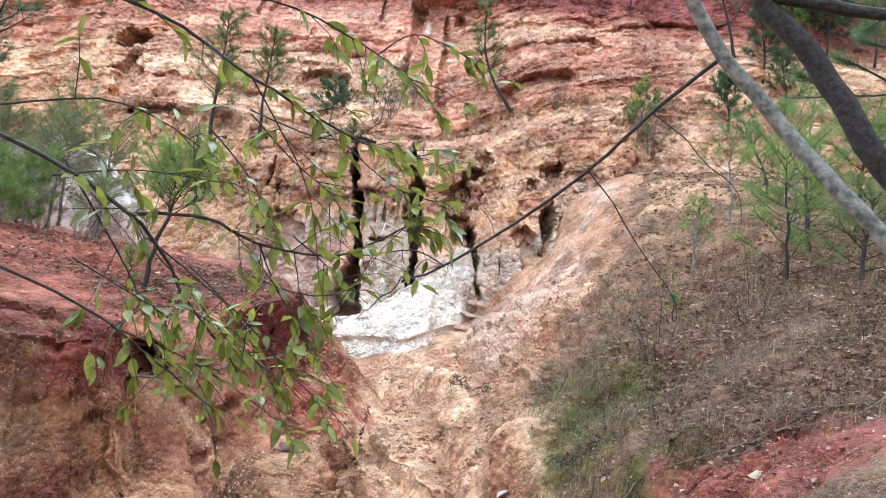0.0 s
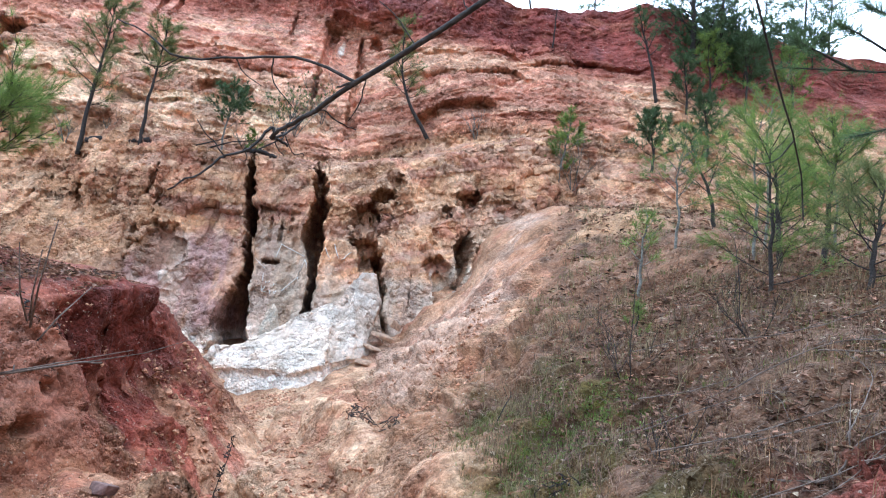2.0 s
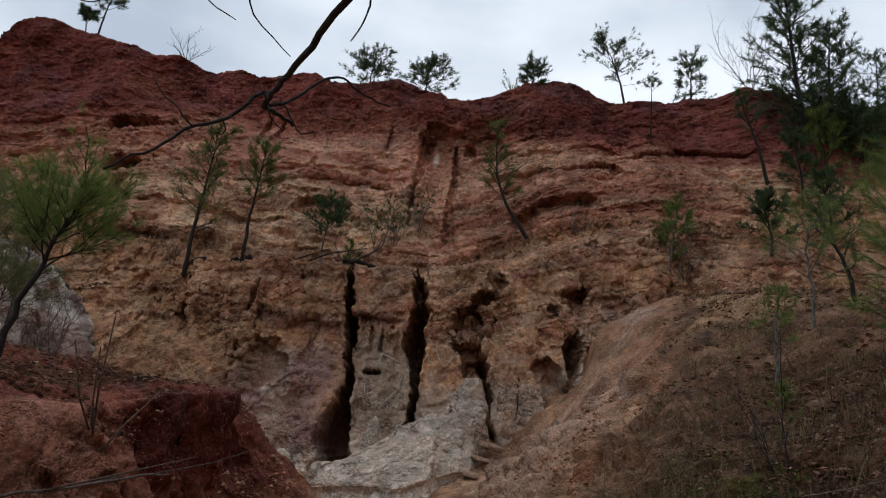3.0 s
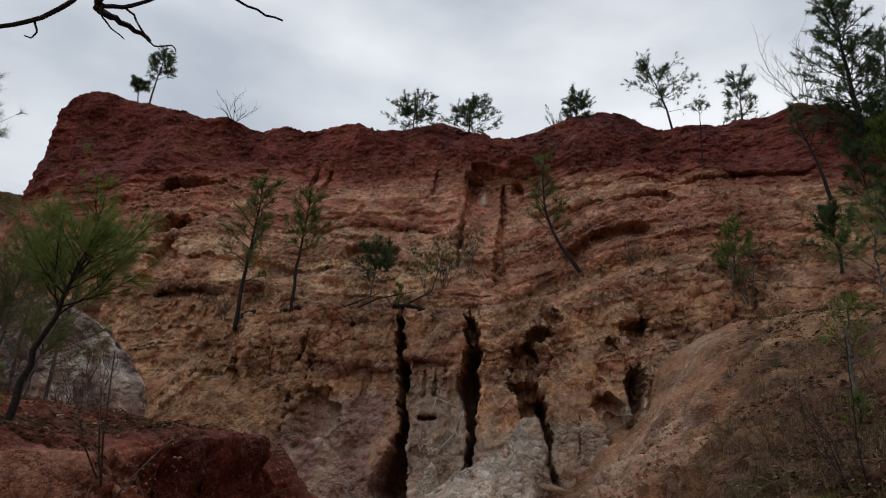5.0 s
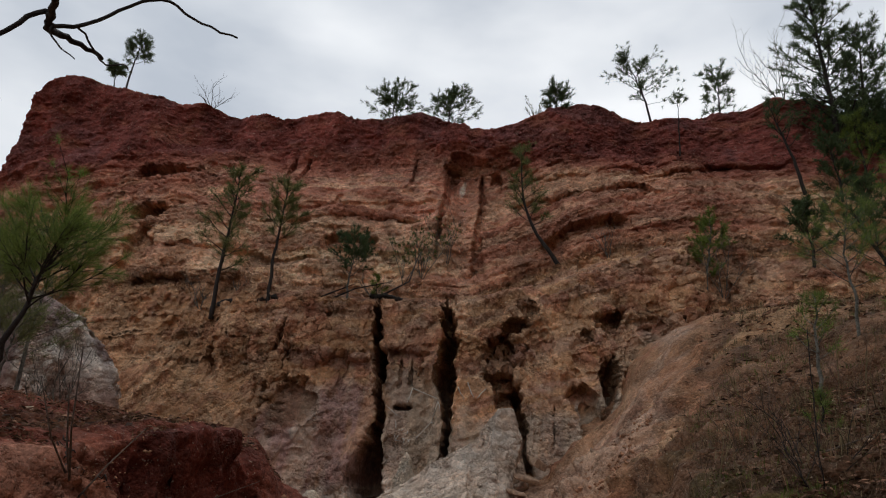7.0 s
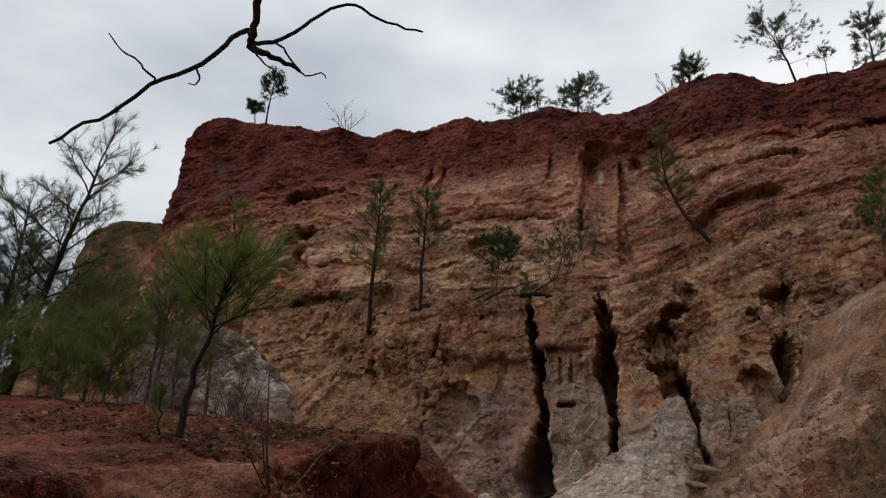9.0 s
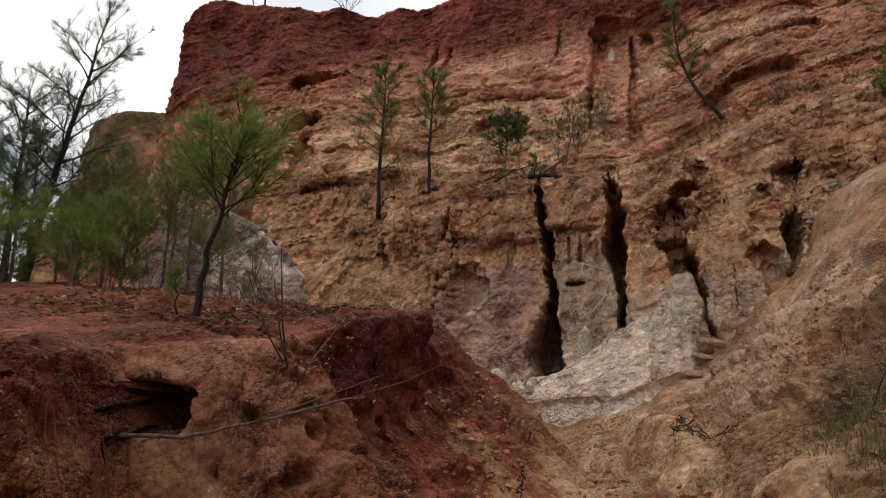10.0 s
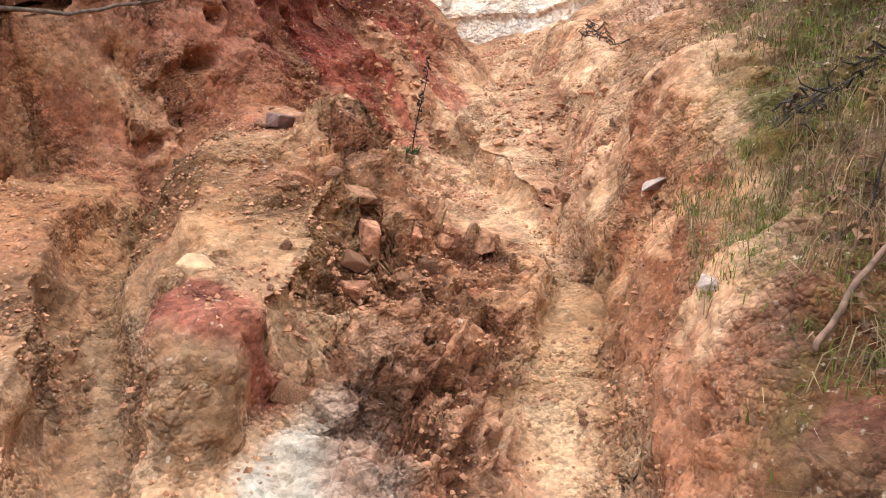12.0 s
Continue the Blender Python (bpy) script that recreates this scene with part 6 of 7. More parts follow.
    for pts, r, n in lines:
        n = int(n * 1.9)
        V, F = [], []
        curve = [at(p) for p in pts]
        limb(V, F, curve, r, r * 0.35, max(6, 4 * len(pts)), 5, r * 0.4, rng)
        bough = part("limb", mesh_of("limb", V, F, BARK), root)
        spots = curve_through(curve, 40)
        twigs = []
        for k in range(max(2, n // 5)):
            i = rng.randint(12, 38)
            way = ((spots[i] - spots[i - 1]).normalized() * 0.6 + Vector((rng.uniform(-1, 1), rng.uniform(-1, 1), rng.uniform(-1.0, 0.6)))).normalized()
            ln = rng.uniform(0.12, 0.32)
            line = wobble([spots[i], spots[i] + way * ln * 0.5, spots[i] + way * ln + Vector((0, 0, -0.03))], 0.012, rng)
            tip = line[-1] + foot
            if tip.x > -0.42 and tip.z < 6.04 and tip.y > 3.2:
                continue
            V, F = [], []
            tube(V, F, line, [0.0025, 0.002, 0.001], 4)
            part("twig", mesh_of("twig", V, F, BARK), bough)
            twigs.append(curve_through(line, 10))
        for k in range(n):
            line = rng.choice(twigs) if twigs and rng.random() < 0.75 else spots[14:]
            i = rng.randint(2, len(line) - 1)
            spot = line[i] + foot
            if spot.x > -0.44 and spot.z < 6.06 and spot.y > 3.2:
                continue
            way = (line[i] - line[i - 1]).normalized()
            out = (way * 0.8 + Vector((rng.uniform(-1, 1), rng.uniform(-1, 1), rng.uniform(-1.2, 0.5)))).normalized()
            face = Vector((rng.uniform(-1, 1), rng.uniform(-1, 1), 1.2))
            x = out.cross(face).normalized()
            z = x.cross(out)
            m = Matrix((x, out, z)).transposed().to_4x4()
            s = rng.uniform(0.85, 1.45)
            m = Matrix.Translation(line[i]) @ m @ Matrix.Diagonal((s, s, s, 1))
            if k % 3 == 0:
                part("leaf", leaf, bough).matrix_local = m
            else:
                start = len(LV)
                LV += [m @ v for v in blades]
                LF += [tuple(start + q for q in f) for f in faces]
    tagged(part("foliage", mesh_of("foliage", LV, LF, LEAF), root), kind="stuff")


leafy_tree()


def hanging_pine_branch():
    """A limb of a pine that stands out of view on the slope."""
    rng = random.Random(33)
    foot = on_ground(10.96, 9.19)
    root = thing("near_pine", foot, "pine beside the path with long-needled drooping limbs", "tree")
    middle = Vector((0.8, 4.44, 5.25))
    at = lambda *p: middle + (Vector(p) - middle) * 2.2 - foot
    V, F = [], []
    limb(V, F, [Vector((0, 0, -0.2)), at(5.45, 6.6, 7.2), at(5.4, 6.6, 9.2)], 0.16, 0.09, 12, 8, 0.01, rng)
    part("trunk", mesh_of("trunk", V, F, BARK), root)
    tufts = []
    for pts in ([(5.42, 6.6, 7.5), (4.2, 7.1, 7.45), (3.3, 7.38, 7.2), (2.98, 7.41, 7.15), (2.58, 7.43, 7.11)], [(3.3, 7.38, 7.2), (3.0, 7.37, 7.33), (2.84, 7.37, 7.38)], [(5.42, 6.6, 8.2), (4.2, 7.0, 8.05), (3.3, 7.25, 7.8), (2.9, 7.2, 7.72)], [(2.98, 7.41, 7.15), (2.75, 7.4, 7.22), (2.6, 7.36, 7.24)], [(3.6, 7.25, 7.3), (3.2, 7.35, 7.45), (2.97, 7.34, 7.5)], [(3.3, 7.25, 7.8), (3.05, 7.22, 7.6), (2.9, 7.18, 7.48)], [(4.2, 7.1, 7.45), (3.6, 7.5, 7.05), (3.1, 7.6, 6.85)]):
        V, F = [], []
        curve = curve_through([at(*p) for p in pts], 14)
        tube(V, F, curve, [0.022 - 0.0012 * i for i in range(14)], 5)
        part("limb", mesh_of("limb", V, F, BARK), root)
        for i in (7, 9, 10, 11, 12, 13):
            tufts.append((curve[i], curve[i] - curve[i - 1] + Vector((0, 0, 0.02))))
    part("needles", needle_mesh("needles", tufts, 60, 0.30, 0.0052, NEEDLES, rng, 1.0), root)


hanging_pine_branch()


# ---- dead wood, stones and clods ----
def lay_line(points, lift):
    return [on_ground(x, y, lift) for x, y in points]


def stick(name, pts, r0, r1, label, group="", side_twigs=3, seed=1, material=None, category="branch"):
    rng = random.Random(seed)
    base = Vector(pts[0])
    root = thing(name, base, label, category, group)
    V, F = [], []
    curve = wobble(curve_through([Vector(p) - base for p in pts], 16), r0 * 0.7, rng)
    tube(V, F, curve, [r0 + (r1 - r0) * i / 15 for i in range(16)], 6)
    stem = part("stem", mesh_of("stem", V, F, material or DEAD_WOOD), root)
    for k in range(side_twigs):
        i = rng.randint(4, 14)
        p = curve[i]
        way = (curve[i] - curve[i - 1]).normalized() + Vector((rng.uniform(-0.9, 0.9), rng.uniform(-0.9, 0.9), rng.uniform(0.0, 0.5)))
        ln = rng.uniform(6, 22) * r0 * 2
        V, F = [], []
        tube(V, F, wobble([p, p + way * ln * 0.5, p + way * ln], ln * 0.08, rng), [r0 * 0.4, r0 * 0.3, r0 * 0.15], 4)
        part("twig", mesh_of("twig", V, F, material or DEAD_WOOD), stem)
    return root


stick("dead_branch", [(-3.78, 9.42, 4.86), (-3.35, 9.75, 4.83), (-3.0, 10.05, 4.90), (-2.5, 10.62, 5.05), (-2.2, 10.75, 5.10)], 0.020, 0.010, "long grey dead branch caught across the mound's face", "", 4, 5)
stick("broken_stub", [(-2.80, 10.60, 4.95), (-2.84, 10.62, 5.15), (-2.88, 10.64, 5.34)], 0.030, 0.022, "short broken grey stub sticking out of the clay", "", 4, 6)
stick("fallen_branch", [tuple(p) for p in lay_line([(1.26, 6.95), (1.37, 7.1), (1.55, 7.3), (1.85, 7.5), (2.1, 7.65)], 0.06)], 0.012, 0.011, "dark grey fallen branch with a split end on the mossy slope", "", 1, 8, TWIG_BROWN)
for k, (line, r) in enumerate((([(2.3, 7.75), (2.75, 7.25), (3.3, 6.95), (4.2, 6.6)], 0.016), ([(2.2, 8.0), (2.8, 7.7), (3.3, 7.6)], 0.011), ([(3.0, 8.6), (3.5, 8.2), (4.2, 8.1)], 0.012), ([(2.6, 9.3), (3.2, 9.0), (4.0, 8.9)], 0.010), ([(2.4, 8.5), (2.9, 8.2), (3.1, 7.6)], 0.008), ([(3.4, 9.6), (4.0, 9.2), (4.8, 9.3)], 0.012), ([(3.0, 10.6), (3.6, 10.2), (4.6, 10.4)], 0.012), ([(2.5, 7.0), (2.9, 6.9), (3.4, 7.1)], 0.007), ([(2.1, 7.3), (2.7, 7.05), (3.4, 6.75)], 0.009), ([(2.7, 7.9), (3.4, 7.4), (4.0, 7.3)], 0.010), ([(3.1, 7.2), (3.5, 7.7), (3.7, 8.3)], 0.008), ([(2.9, 6.8), (3.6, 6.6), (4.1, 6.9)], 0.008), ([(2.2, 8.9), (2.8, 8.7), (3.3, 8.9)], 0.007), ([(3.5, 8.4), (4.1, 7.9), (4.8, 7.9)], 0.010))):
    bent = [(x + 0.12 * math.sin(3.1 * k + 2 * i), y + 0.12 * math.cos(1.7 * k + 3 * i)) for i, (x, y) in enumerate(line)]
    stick("fallen_branch", [tuple(p) for p in lay_line(bent, 0.05 + 0.04 * (k % 3))], r * 0.6, r * 0.2, "thin grey fallen branch among dead leaves", "fallen branches on the slope", 11, 120 + k)
for k, (x, y, z, dx, dz, r) in enumerate(((-8.3, 26.9, 10.95, 1.6, 0.12, 0.08), (-6.5, 26.9, 11.1, 1.5, 0.02, 0.09), (-3.9, 28.2, 11.9, 0.9, -0.1, 0.09))):
    a, c = on_wall(x, y, z), on_wall(x + dx, y + 0.1, z + dz)
    stick("ledge_log", [tuple(a + Vector((0, -0.05, 0.05))), tuple(a.lerp(c, 0.5) + Vector((0, -0.05, 0.06))), tuple(c + Vector((0, -0.05, 0.05)))], r, r * 0.7, "dark fallen log on the clay ledge", "logs on the ledge", 2, 140 + k, BARK, "log")


def stone_data(name, seed, material, flat=0.7, size=1.0):
    """A broken lump with flat faces and blunt edges."""
    rng = random.Random(seed)
    bm = bmesh.new()
    for k in range(14):
        if k < 8:
            d = Vector(((k & 1) * 2 - 1, (k >> 1 & 1) * 2 - 1, (k >> 2) * 2 - 1)) * 0.58 + Vector((rng.uniform(-1, 1), rng.uniform(-1, 1), rng.uniform(-1, 1))) * 0.42
        else:
            d = Vector((rng.gauss(0, 1), rng.gauss(0, 1), rng.gauss(0, 1))).normalized() * rng.uniform(0.7, 0.95)
        bm.verts.new((d.x * size, d.y * 0.85 * size, d.z * flat * size))
    bmesh.ops.convex_hull(bm, input=bm.verts)
    bmesh.ops.delete(bm, geom=[v for v in bm.verts if not v.link_faces], context="VERTS")
    bmesh.ops.bevel(bm, geom=list(bm.edges), offset=0.05 * size, segments=1, affect="EDGES")
    me = bpy.data.meshes.new(name)
    bm.to_mesh(me)
    bm.free()
    me.materials.append(material)
    return me


def stone(name, x, y, size, label, seed, material, flat=0.7, group="", category="stone", sink=0.3):
    ob = new(name, stone_data(name, seed, material, flat, size))
    ob.location = on_ground(x, y, size * flat * (1 - sink) * 0.6)
    ob.rotation_euler = (random.Random(seed).uniform(-0.4, 0.4), random.Random(seed + 1).uniform(-0.4, 0.4), seed * 1.3)
    return tagged(ob, label, category, group)


stone("flat_stone", 0.90, 9.25, 0.13, "pale grey flat stone in the clay bank", 1, STONE, 0.4)
stone("purple_stone", 1.02, 7.55, 0.06, "small mauve-grey stone below the mossy bank", 2, STONE, 0.7)
stone("yellow_stone", -1.22, 7.62, 0.13, "yellowish flat block of sandstone on the clay lump", 3, SANDSTONE, 0.3)
stone("mauve_stone", -1.75, 9.9, 0.13, "mauve-grey stone on top of the fallen clay", 4, MAUVE_STONE, 0.6)
for k, (x, y, size) in enumerate(((-0.72, 8.78, 0.17), (-0.93, 9.16, 0.13), (-0.70, 8.45, 0.15), (-0.42, 9.25, 0.10), (-1.05, 9.45, 0.11), (-0.62, 9.6, 0.10), (-0.52, 8.35, 0.10), (-0.78, 9.02, 0.09), (-0.55, 8.9, 0.11), (-0.16, 9.5, 0.12), (-0.60, 9.3, 0.08), (-1.2, 9.7, 0.09))):
    stone("clay_block", x, y, size, "angular block of red-brown clay broken off the lump", 40 + k, CLOD_RED if k % 2 == 0 else CLOD, 0.8, "broken clay blocks", "block", 0.85)
for k, (x, y, z, size) in enumerate(((0.98, 22.4, 6.05, 0.36), (0.78, 22.1, 5.72, 0.40), (1.25, 22.6, 6.40, 0.26), (0.66, 21.8, 5.35, 0.34), (1.08, 22.3, 5.60, 0.28))):
    slab = part("slab", stone_data("slab", 60 + k, SLAB_BROWN, (0.30, 0.22, 0.5, 0.28, 0.6)[k], size), RAMP)
    slab.location, slab.rotation_euler = (x, y, z), (0.25 * math.sin(k * 2.1), 0.3 * math.cos(k * 1.7), 1.9 * k)
CLODS = [stone_data("clay_clod", 200 + k, CLOD, 0.75, 1.0) for k in range(6)]
rng = random.Random(55)
for k in range(110):
    f = rng.random()
    x, y = -1.05 + 0.95 * f + rng.gauss(0, 0.25), 10.1 - 2.2 * f + rng.gauss(0, 0.4)
    if k % 5 == 4:
        x, y = rng.uniform(-2.3, 1.1), rng.uniform(7.0, 11.0)
    size = 0.018 + 0.085 * rng.random() ** 3
    ob = new("clay_clod", CLODS[k % 6])
    ob.location = on_ground(x, y, size * 0.1)
    ob.scale = (size, size * rng.uniform(0.7, 1.2), size * rng.uniform(0.7, 1.1))
    ob.rotation_euler = (rng.uniform(-0.5, 0.5), rng.uniform(-0.5, 0.5), rng.uniform(0, 6.28))
    tagged(ob, "broken clod of orange clay on the debris slope", "clod", "clods on the debris slope")


def weed():
    rng = random.Random(66)
    base = on_ground(-1.05, 11.0)
    root = thing("dead_weed", base, "dark dead weed stalk with curled leaves by the gully", "plant")
    V, F = [], []
    tube(V, F, curve_through([Vector((0, 0, -0.05)), Vector((0.05, 0, 0.3)), Vector((0.13, 0, 0.62)), Vector((0.16, 0, 0.85))], 8), [0.006 - 0.0005 * i for i in range(8)], 5)
    part("stalk", mesh_of("stalk", V, F, BARK), root)
    tufts = [(Vector((0.16 * f + rng.uniform(-0.02, 0.02), rng.uniform(-0.02, 0.02), 0.85 * f)), Vector((rng.uniform(-1, 1), rng.uniform(-1, 1), 0.3))) for f in [rng.uniform(0.15, 1) for _ in range(26)]]
    part("leaves", needle_mesh("leaves", tufts, 4, 0.05, 0.016, BARK, rng, 1.2), root)
    tufts = [(Vector((rng.uniform(-0.09, 0.09), rng.uniform(-0.06, 0.06), 0.05)), Vector((rng.uniform(-1, 1), rng.uniform(-1, 1), 0.8))) for _ in range(16)]
    part("rosette", needle_mesh("rosette", tufts, 8, 0.10, 0.008, NEEDLES, rng, 1.2), root)


weed()


def root_tangle(x, y, wide, tall, label, seed, count=26):
    rng = random.Random(seed)
    base = on_ground(x, y)
    root = thing("root_tangle", base, label, "roots", "roots in the banks")
    for _ in range(count):
        V, F = [], []
        px, py = rng.uniform(-wide, wide), rng.uniform(-0.15, 0.15)
        p = Vector((px, py, ground_at(x + px, y + py) - base.z + 0.05))
        line = [p]
        for s in range(4):
            line.append(line[-1] + Vector((rng.uniform(-0.12, 0.12), rng.uniform(-0.10, 0.03), rng.uniform(-0.12, 0.08))) * tall * 2)
        tube(V, F, line, [0.007, 0.006, 0.005, 0.004, 0.002], 4)
        part("root", mesh_of("root", V, F, BARK), root)


root_tangle(0.6, 13.6, 0.35, 0.35, "dark tangle of roots hanging from the clay bank", 1, 40)
root_tangle(1.62, 8.55, 0.25, 0.35, "dry roots and straw hanging from the mossy bank", 2, 26)
root_tangle(-2.85, 10.75, 0.2, 0.25, "thin roots hanging by the broken stub", 3, 18)


def pale_leaf(x, y, size, seed):
    rng = random.Random(seed)
    V, F = [], []
    n = 10
    for i in range(n):
        a = 2 * math.pi * i / n
        r = size * (1 + 0.25 * math.sin(3 * a))
        V.append((r * math.cos(a), 0.6 * r * math.sin(a), 0.12 * size * math.cos(2 * a)))
    V.append((0, 0, 0.02))
    F = [(i, (i + 1) % n, n) for i in range(n)]
    ob = new("pale_leaf", mesh_of("pale_leaf", V, F, PALELEAF))
    ob.location = on_ground(x, y, 0.03)
    ob.rotation_euler = (0.5, -0.2, rng.uniform(0, 6))
    tagged(ob, "large curled pale dead leaf on the red earth", "leaf", "pale dead leaves")


for k, (x, y, s) in enumerate(((2.68, 6.53, 0.085), (2.35, 6.75, 0.03), (3.0, 6.9, 0.03), (1.9, 9.0, 0.025), (2.6, 8.4, 0.03), (3.4, 7.6, 0.035), (-3.3, 13.2, 0.12), (-4.6, 12.6, 0.06), (-3.0, 13.6, 0.06))):
    pale_leaf(x, y, s, 160 + k)


# ---- grass, straw and dead leaves ----
def scatter(name, label, category, count, place, make, material, seed):
    rng = random.Random(seed)
    V, F = [], []
    made, tries = 0, 0
    while made < count and tries < count * 8:
        tries += 1
        x, y = place(rng)
        if x is None:
            continue
        made += 1
        make(V, F, Vector((x, y, ground_at(x, y))), rng)
    ob = new(name, mesh_of(name, V, F, material, False))
    return tagged(ob, label, category, kind="stuff")


def blade(V, F, p, rng, tall, width, lean=0.6):
    turn = rng.uniform(0, 6.28)
    out = Vector((math.cos(turn), math.sin(turn), 0))
    side = Vector((-out.y, out.x, 0)) * width * 0.5
    h, b = tall * rng.uniform(0.4, 1.1), lean * rng.uniform(0.1, 1.2)
    mid, tip = p + Vector((0, 0, h * 0.55)) + out * h * b * 0.3, p + Vector((0, 0, h * (1 - 0.35 * b))) + out * h * b
    k = len(V)
    V += [p - side, p + side, mid + side * 0.8, mid - side * 0.8, tip]
    F += [(k, k + 1, k + 2, k + 3), (k + 3, k + 2, k + 4)]


def tuft(V, F, p, rng, tall, width, n, lean):
    for _ in range(n):
        q = p + Vector((rng.gauss(0, 0.03), rng.gauss(0, 0.03), -0.02))
        blade(V, F, q, rng, tall, width, lean)


def litter(V, F, p, rng, size):
    a = rng.uniform(0, 6.28)
    tilt = Vector((rng.uniform(-0.5, 0.5), rng.uniform(-0.5, 0.5), 1)).normalized()
    x = Vector((math.cos(a), math.sin(a), 0))
    x = (x - tilt * x.dot(tilt)).normalized() * size * rng.uniform(0.5, 1.2)
    y = tilt.cross(x) * 0.5
    c = p + Vector((0, 0, rng.uniform(0.005, 0.05)))
    k = len(V)
    V += [c - x, c - y + tilt * size * 0.2, c + x, c + y + tilt * size * 0.25]
    F += [(k, k + 1, k + 2), (k, k + 2, k + 3)]


def on_slope(rng, x0=1.2, x1=8.5, y0=5.8, y1=17.0, power=1.6, margin=0.05, seed=0):
    y = y0 + (y1 - y0) * rng.random() ** power
    x = x0 + (x1 - x0) * rng.random() ** power
    if bare_slope(x, y) < margin + 0.25 * rng.gauss(0, 1) or (y + 0.45 * (x - 2.6) < 7.2 and x > 1.7 and rng.random() < 0.85):
        return None, None
    if noise.noise(Vector((x * 1.3, y * 1.3, 3.0 + seed))) < rng.uniform(-0.45, 0.25):
        return None, None
    return x, y


def on_mound(rng):
    x, y = -2.6 - 4.9 * rng.random() ** 1.7, rng.uniform(10.6, 17)
    if noise.noise(Vector((x * 0.9, y * 0.9, 9.0))) < rng.uniform(-0.4, 0.3) or ground_at(x, y) < 5.6:
        return None, None
    return x, y


def crumb(V, F, p, rng, size):
    """A small broken lump with eight faces."""
    s = size * (0.35 + 0.65 * rng.random() ** 3)
    k = len(V)
    turn = rng.uniform(0, 6.28)
    u, v = Vector((math.cos(turn), math.sin(turn), rng.uniform(-0.4, 0.4))), Vector((-math.sin(turn), math.cos(turn), rng.uniform(-0.4, 0.4)))
    w = Vector((rng.uniform(-0.4, 0.4), rng.uniform(-0.4, 0.4), 1))
    c = p + Vector((0, 0, s * 0.15))
    for d, f in ((u, 1), (v, 1), (u, -1), (v, -1), (w, 0.8), (w, -0.8)):
        V.append(c + d * f * s * rng.uniform(0.55, 1.0))
    for a in range(4):
        F.append((k + a, k + (a + 1) % 4, k + 4))
        F.append((k + (a + 1) % 4, k + a, k + 5))


def on_debris(rng):
    x, y = rng.uniform(-3.2, 1.1), rng.uniform(6.4, 11.5)
    if rng.random() < 0.45:
        f = rng.random()
        x, y = -1.3 + 1.1 * f + rng.gauss(0, 0.22), 10.3 - 2.6 * f + rng.gauss(0, 0.35)
    if noise.noise(Vector((x * 1.7, y * 1.7, 4.0))) < rng.uniform(-0.25, 0.45) or bare_slope(x, y) > 0:
        return None, None
    return x, y


def in_gully(rng):
    x, y = rng.uniform(-2.2, 3.2), rng.uniform(11, 21)
    if noise.noise(Vector((x * 1.1, y * 1.1, 6.0))) < rng.uniform(-0.2, 0.45) or bare_slope(x, y) > 0:
        return None, None
    return x, y


scatter("clay_crumbs", "small broken crumbs of orange clay on the debris", "crumbs", 7000, on_debris, lambda V, F, p, r: crumb(V, F, p, r, 0.030), CLOD, 11)
scatter("clay_crumbs", "crumbs of clay washed down the gully", "crumbs", 3500, in_gully, lambda V, F, p, r: crumb(V, F, p, r, 0.07), CLOD, 12)
scatter("dead_leaf_litter", "brown dead leaves covering the overgrown slope", "leaf litter", 22000, lambda r: on_slope(r, 1.4, 8.0, 5.8, 15.0, 1.2, 0.75, 1), lambda V, F, p, r: litter(V, F, p, r, 0.040), DEADLEAF, 1)
scatter("far_leaf_litter", "brown dead leaves higher on the slope", "leaf litter", 5000, lambda r: on_slope(r, 2.5, 14, 11, 26, 1.0, 0.2, 2), lambda V, F, p, r: litter(V, F, p, r, 0.08), DEADLEAF, 2)
scatter("mound_litter", "dark dead leaves and straw on top of the red mound", "leaf litter", 3500, on_mound, lambda V, F, p, r: litter(V, F, p, r, 0.05), DEADLEAF, 3)
scatter("dry_grass", "straw-coloured dry grass on the slope", "grass", 4200, lambda r: on_slope(r, 1.0, 8.0, 5.8, 15.0, 1.4, 0.0, 4), lambda V, F, p, r: tuft(V, F, p, r, 0.13, 0.0045, 6, 1.4), DRY, 4)
scatter("dry_grass", "straw-coloured dry grass higher on the slope", "grass", 1100, lambda r: on_slope(r, 2.5, 13, 10, 24, 1.0, 0.2, 5), lambda V, F, p, r: tuft(V, F, p, r, 0.3, 0.010, 6, 1.0), DRY, 5)
scatter("slope_grass", "thin green grass among the dead leaves", "grass", 1100, lambda r: on_slope(r, 1.5, 8.0, 8.0, 19.0, 1.0, 0.3, 13), lambda V, F, p, r: tuft(V, F, p, r, 0.13, 0.006, 7, 0.9), GREEN, 24)
scatter("pale_leaf_litter", "bleached tan dead leaves scattered over the slope", "leaf litter", 2600, lambda r: on_slope(r, 1.4, 9.0, 5.8, 18.0, 1.0, 0.5, 11), lambda V, F, p, r: litter(V, F, p, r, 0.045), PALELEAF, 21)
scatter("brown_stalks", "upright brown grass stalks on the slope", "grass", 2000, lambda r: on_slope(r, 1.3, 9.0, 6.6, 18.0, 1.3, 0.25, 12), lambda V, F, p, r: tuft(V, F, p, r, 0.26, 0.0055, 4, 0.7), STALK, 22)
scatter("moss", "yellow-green moss cushions on the bank", "moss", 900, lambda r: (r.gauss(2.15, 0.30), r.gauss(9.6, 0.42)), lambda V, F, p, r: tuft(V, F, p, r, 0.05, 0.008, 12, 1.4), FRESH, 23)
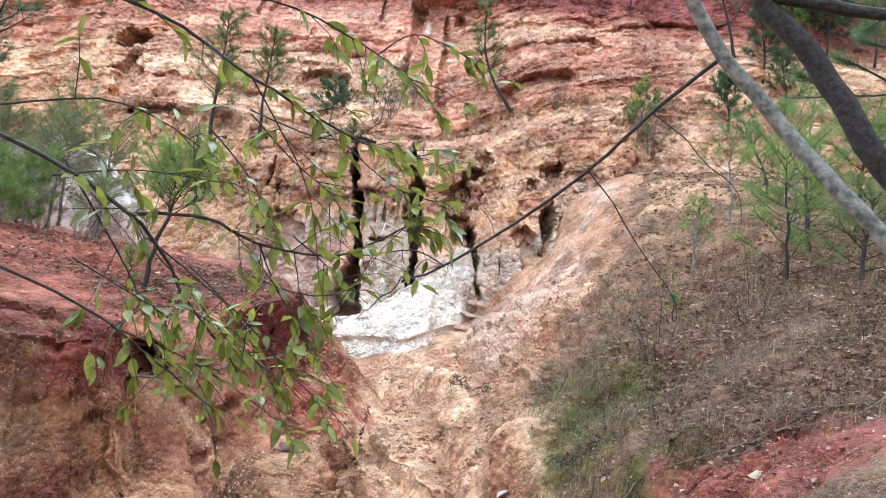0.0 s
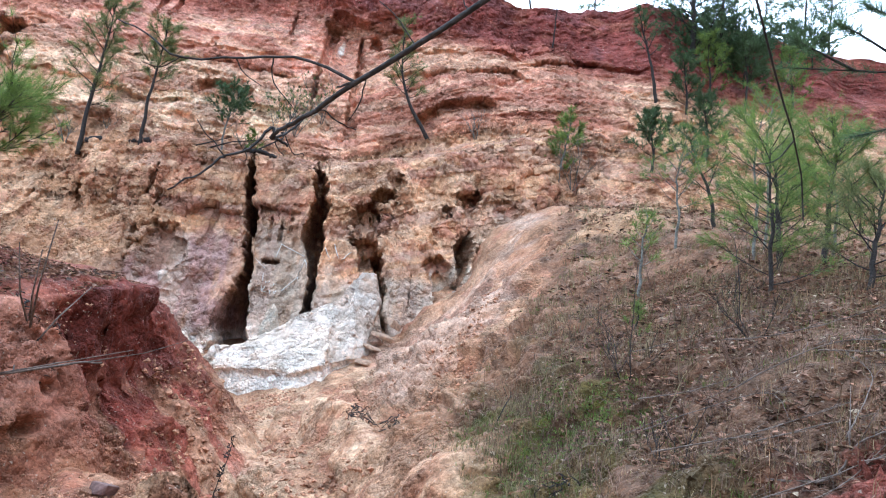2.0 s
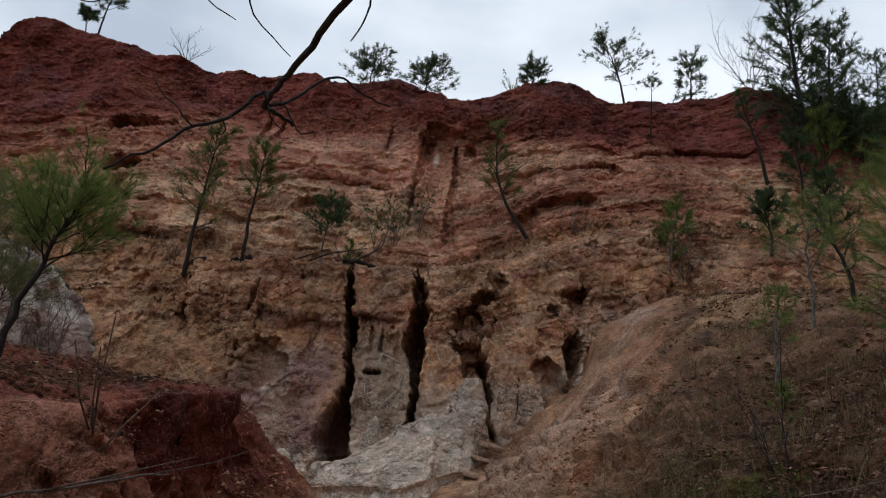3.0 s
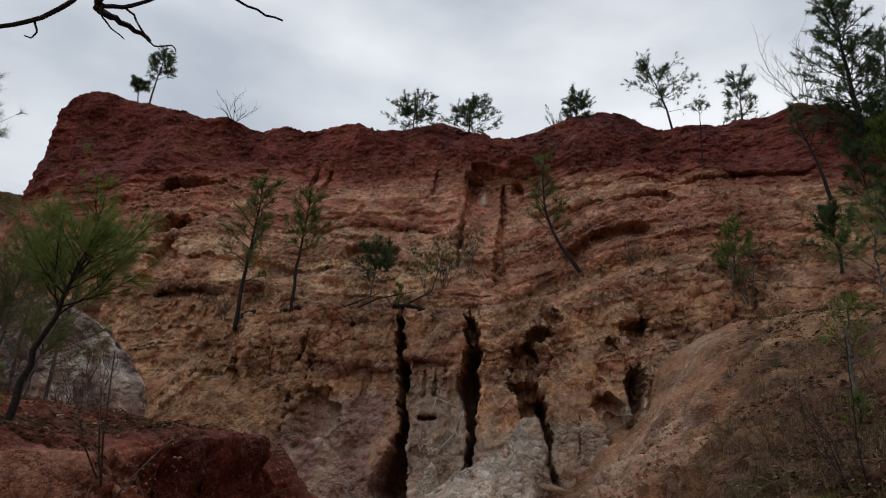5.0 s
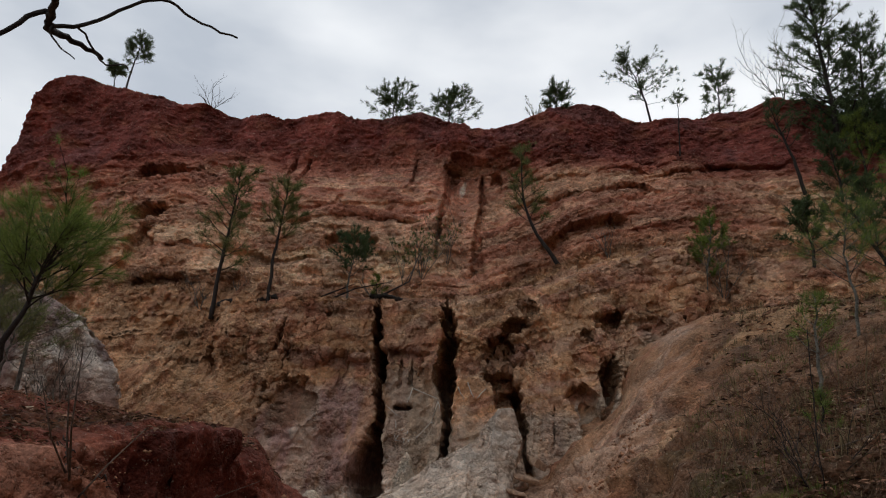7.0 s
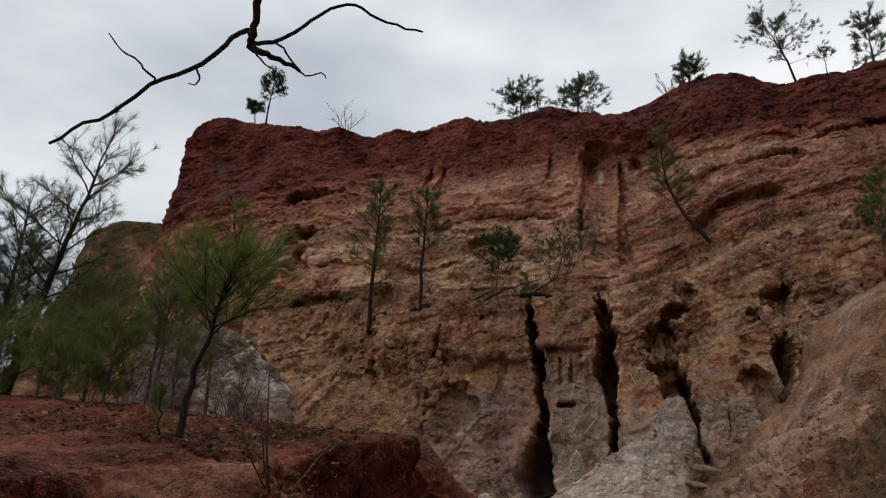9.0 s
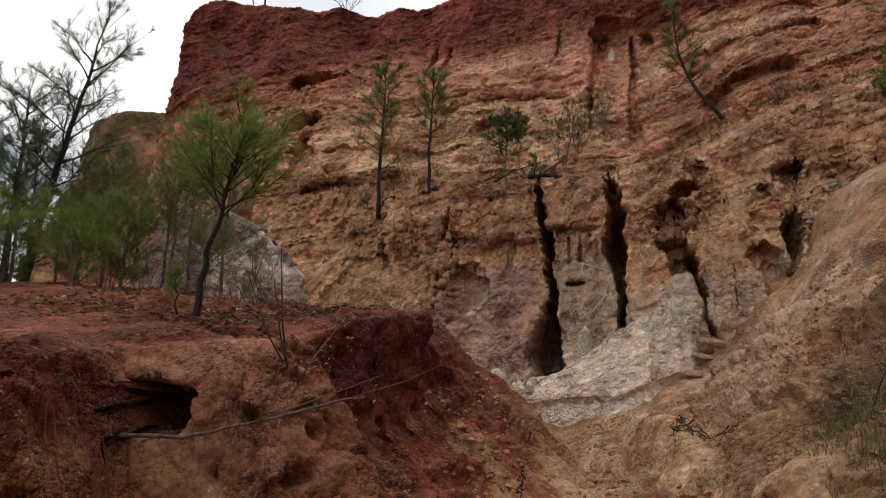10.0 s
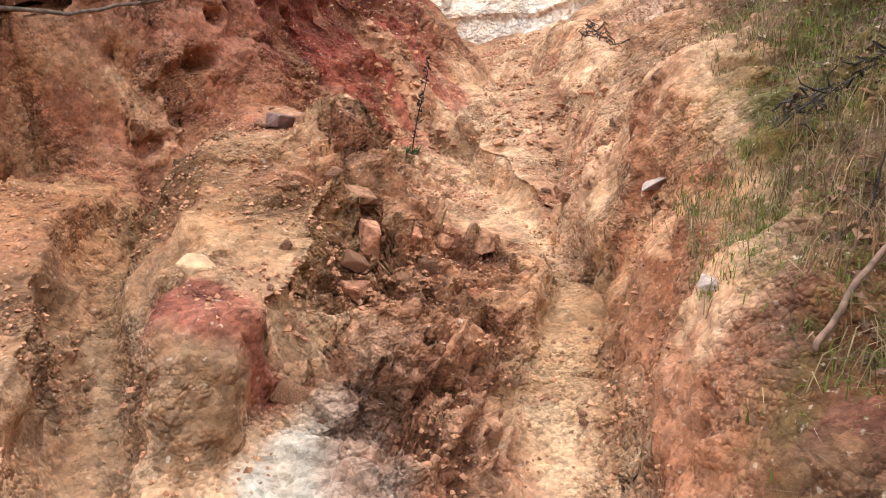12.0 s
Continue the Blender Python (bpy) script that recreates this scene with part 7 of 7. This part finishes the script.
scatter("green_grass", "green grass and moss tufts on the bank", "grass", 1900, lambda r: on_slope(r, 1.0, 2.7, 5.9, 12, 1.0, -0.05, 6), lambda V, F, p, r: tuft(V, F, p, r, 0.07, 0.0055, 9, 1.2), GREEN, 6)
scatter("hanging_straw", "pale dry grass strands hanging over the mossy bank", "grass", 520, lambda r: on_slope(r, 0.85, 2.3, 6.2, 11.5, 1.0, 0.05, 9), lambda V, F, p, r: tuft(V, F, p, r, 0.22, 0.005, 4, 1.5), DRY, 9)
scatter("bank_twigs", "thin dark roots and twigs on the mossy bank", "twigs", 260, lambda r: on_slope(r, 0.85, 2.4, 6.2, 11.5, 1.0, 0.1, 10), lambda V, F, p, r: tuft(V, F, p, r, 0.14, 0.003, 3, 1.8), TWIG_BROWN, 10)
scatter("dark_straw", "dark rotten twigs and straw on the slope", "twigs", 2400, lambda r: on_slope(r, 1.9, 8.0, 6.4, 15.0, 1.6, 0.3, 7), lambda V, F, p, r: tuft(V, F, p + Vector((0, 0, 0.03)), r, 0.22, 0.005, 3, 2.2), TWIG_BROWN, 7)
scatter("mound_straw", "dry straw on top of the red mound", "grass", 420, on_mound, lambda V, F, p, r: tuft(V, F, p, r, 0.12, 0.005, 6, 1.3), DRY, 8)
for k, (x, y, tall, lean) in enumerate(((1.55, 7.6, 0.42, 0.05), (1.95, 8.3, 0.45, 0.1), (1.75, 9.1, 0.4, -0.1), (2.86, 10.3, 1.0, 0.03), (2.2, 10.6, 0.6, 0.1), (3.0, 9.4, 0.7, -0.1), (1.55, 10.2, 0.35, 0.15), (3.5, 11.0, 0.8, 0.1), (2.6, 8.8, 0.5, 0.2), (4.1, 10.5, 0.9, -0.1), (3.8, 12.2, 0.8, 0.05))):
    base = on_ground(x, y, -0.03)
    stick("dry_stalk", [tuple(base), tuple(base + Vector((lean * 0.4, 0, tall * 0.5))), tuple(base + Vector((lean, 0.03, tall)))], 0.006, 0.003, "upright dry plant stalk on the slope", "dry stalks on the slope", 3, 170 + k, DRY if k % 3 else BARK, "stalk")
for k, (x, y, tall) in enumerate(((2.7, 9.9, 0.8), (3.3, 8.8, 0.7), (3.9, 9.8, 0.9), (2.9, 12.2, 0.9), (4.6, 11.6, 1.0), (3.6, 13.8, 1.0), (4.4, 8.2, 0.8), (5.4, 12.4, 1.1), (2.35, 8.0, 0.5), (4.9, 14.6, 1.0))):
    bare_bush("slope_bush", on_ground(x, y), tall, "leafless thin-stemmed bush on the overgrown slope", "shrub", "bushes on the slope", 5, 0.7, 0.006, 180 + k, 3, TWIG_BROWN if k % 2 else BARK)


# ---- pale scratches on the clay pillars: strokes only ----
def scratch_marks():
    rng = random.Random(88)
    base = on_wall(-2.0, 25.0, 7.6)
    root = thing("scratch_marks", base, "pale strokes scratched into the grey clay pillar", "marks")
    strokes = [((x, z), (x + rng.uniform(-0.1, 0.16), z + rng.uniform(-0.30, 0.05))) for x, z in [(-2.45 + 0.13 * (k % 7), 7.95 - 0.42 * (k // 7) + 0.05 * rng.random()) for k in range(19)]]
    strokes += [((-2.3, 8.25), (-1.95, 8.5)), ((-1.95, 8.5), (-1.75, 8.3)), ((-0.75, 8.55), (-0.65, 8.2)), ((-0.45, 8.6), (-0.4, 8.25)), ((-0.2, 8.5), (-0.25, 8.15))]
    for (xa, za), (xb, zb) in strokes:
        line = [on_wall(xa + (xb - xa) * f, 25.0, za + (zb - za) * f) + Vector((0, -0.012, 0)) - base for f in (0, 0.35, 0.7, 1)]
        V, F = [], []
        tube(V, F, line, [0.008, 0.014, 0.013, 0.006], 4)
        part("stroke", mesh_of("stroke", V, F, CHALK), root)


scratch_marks()
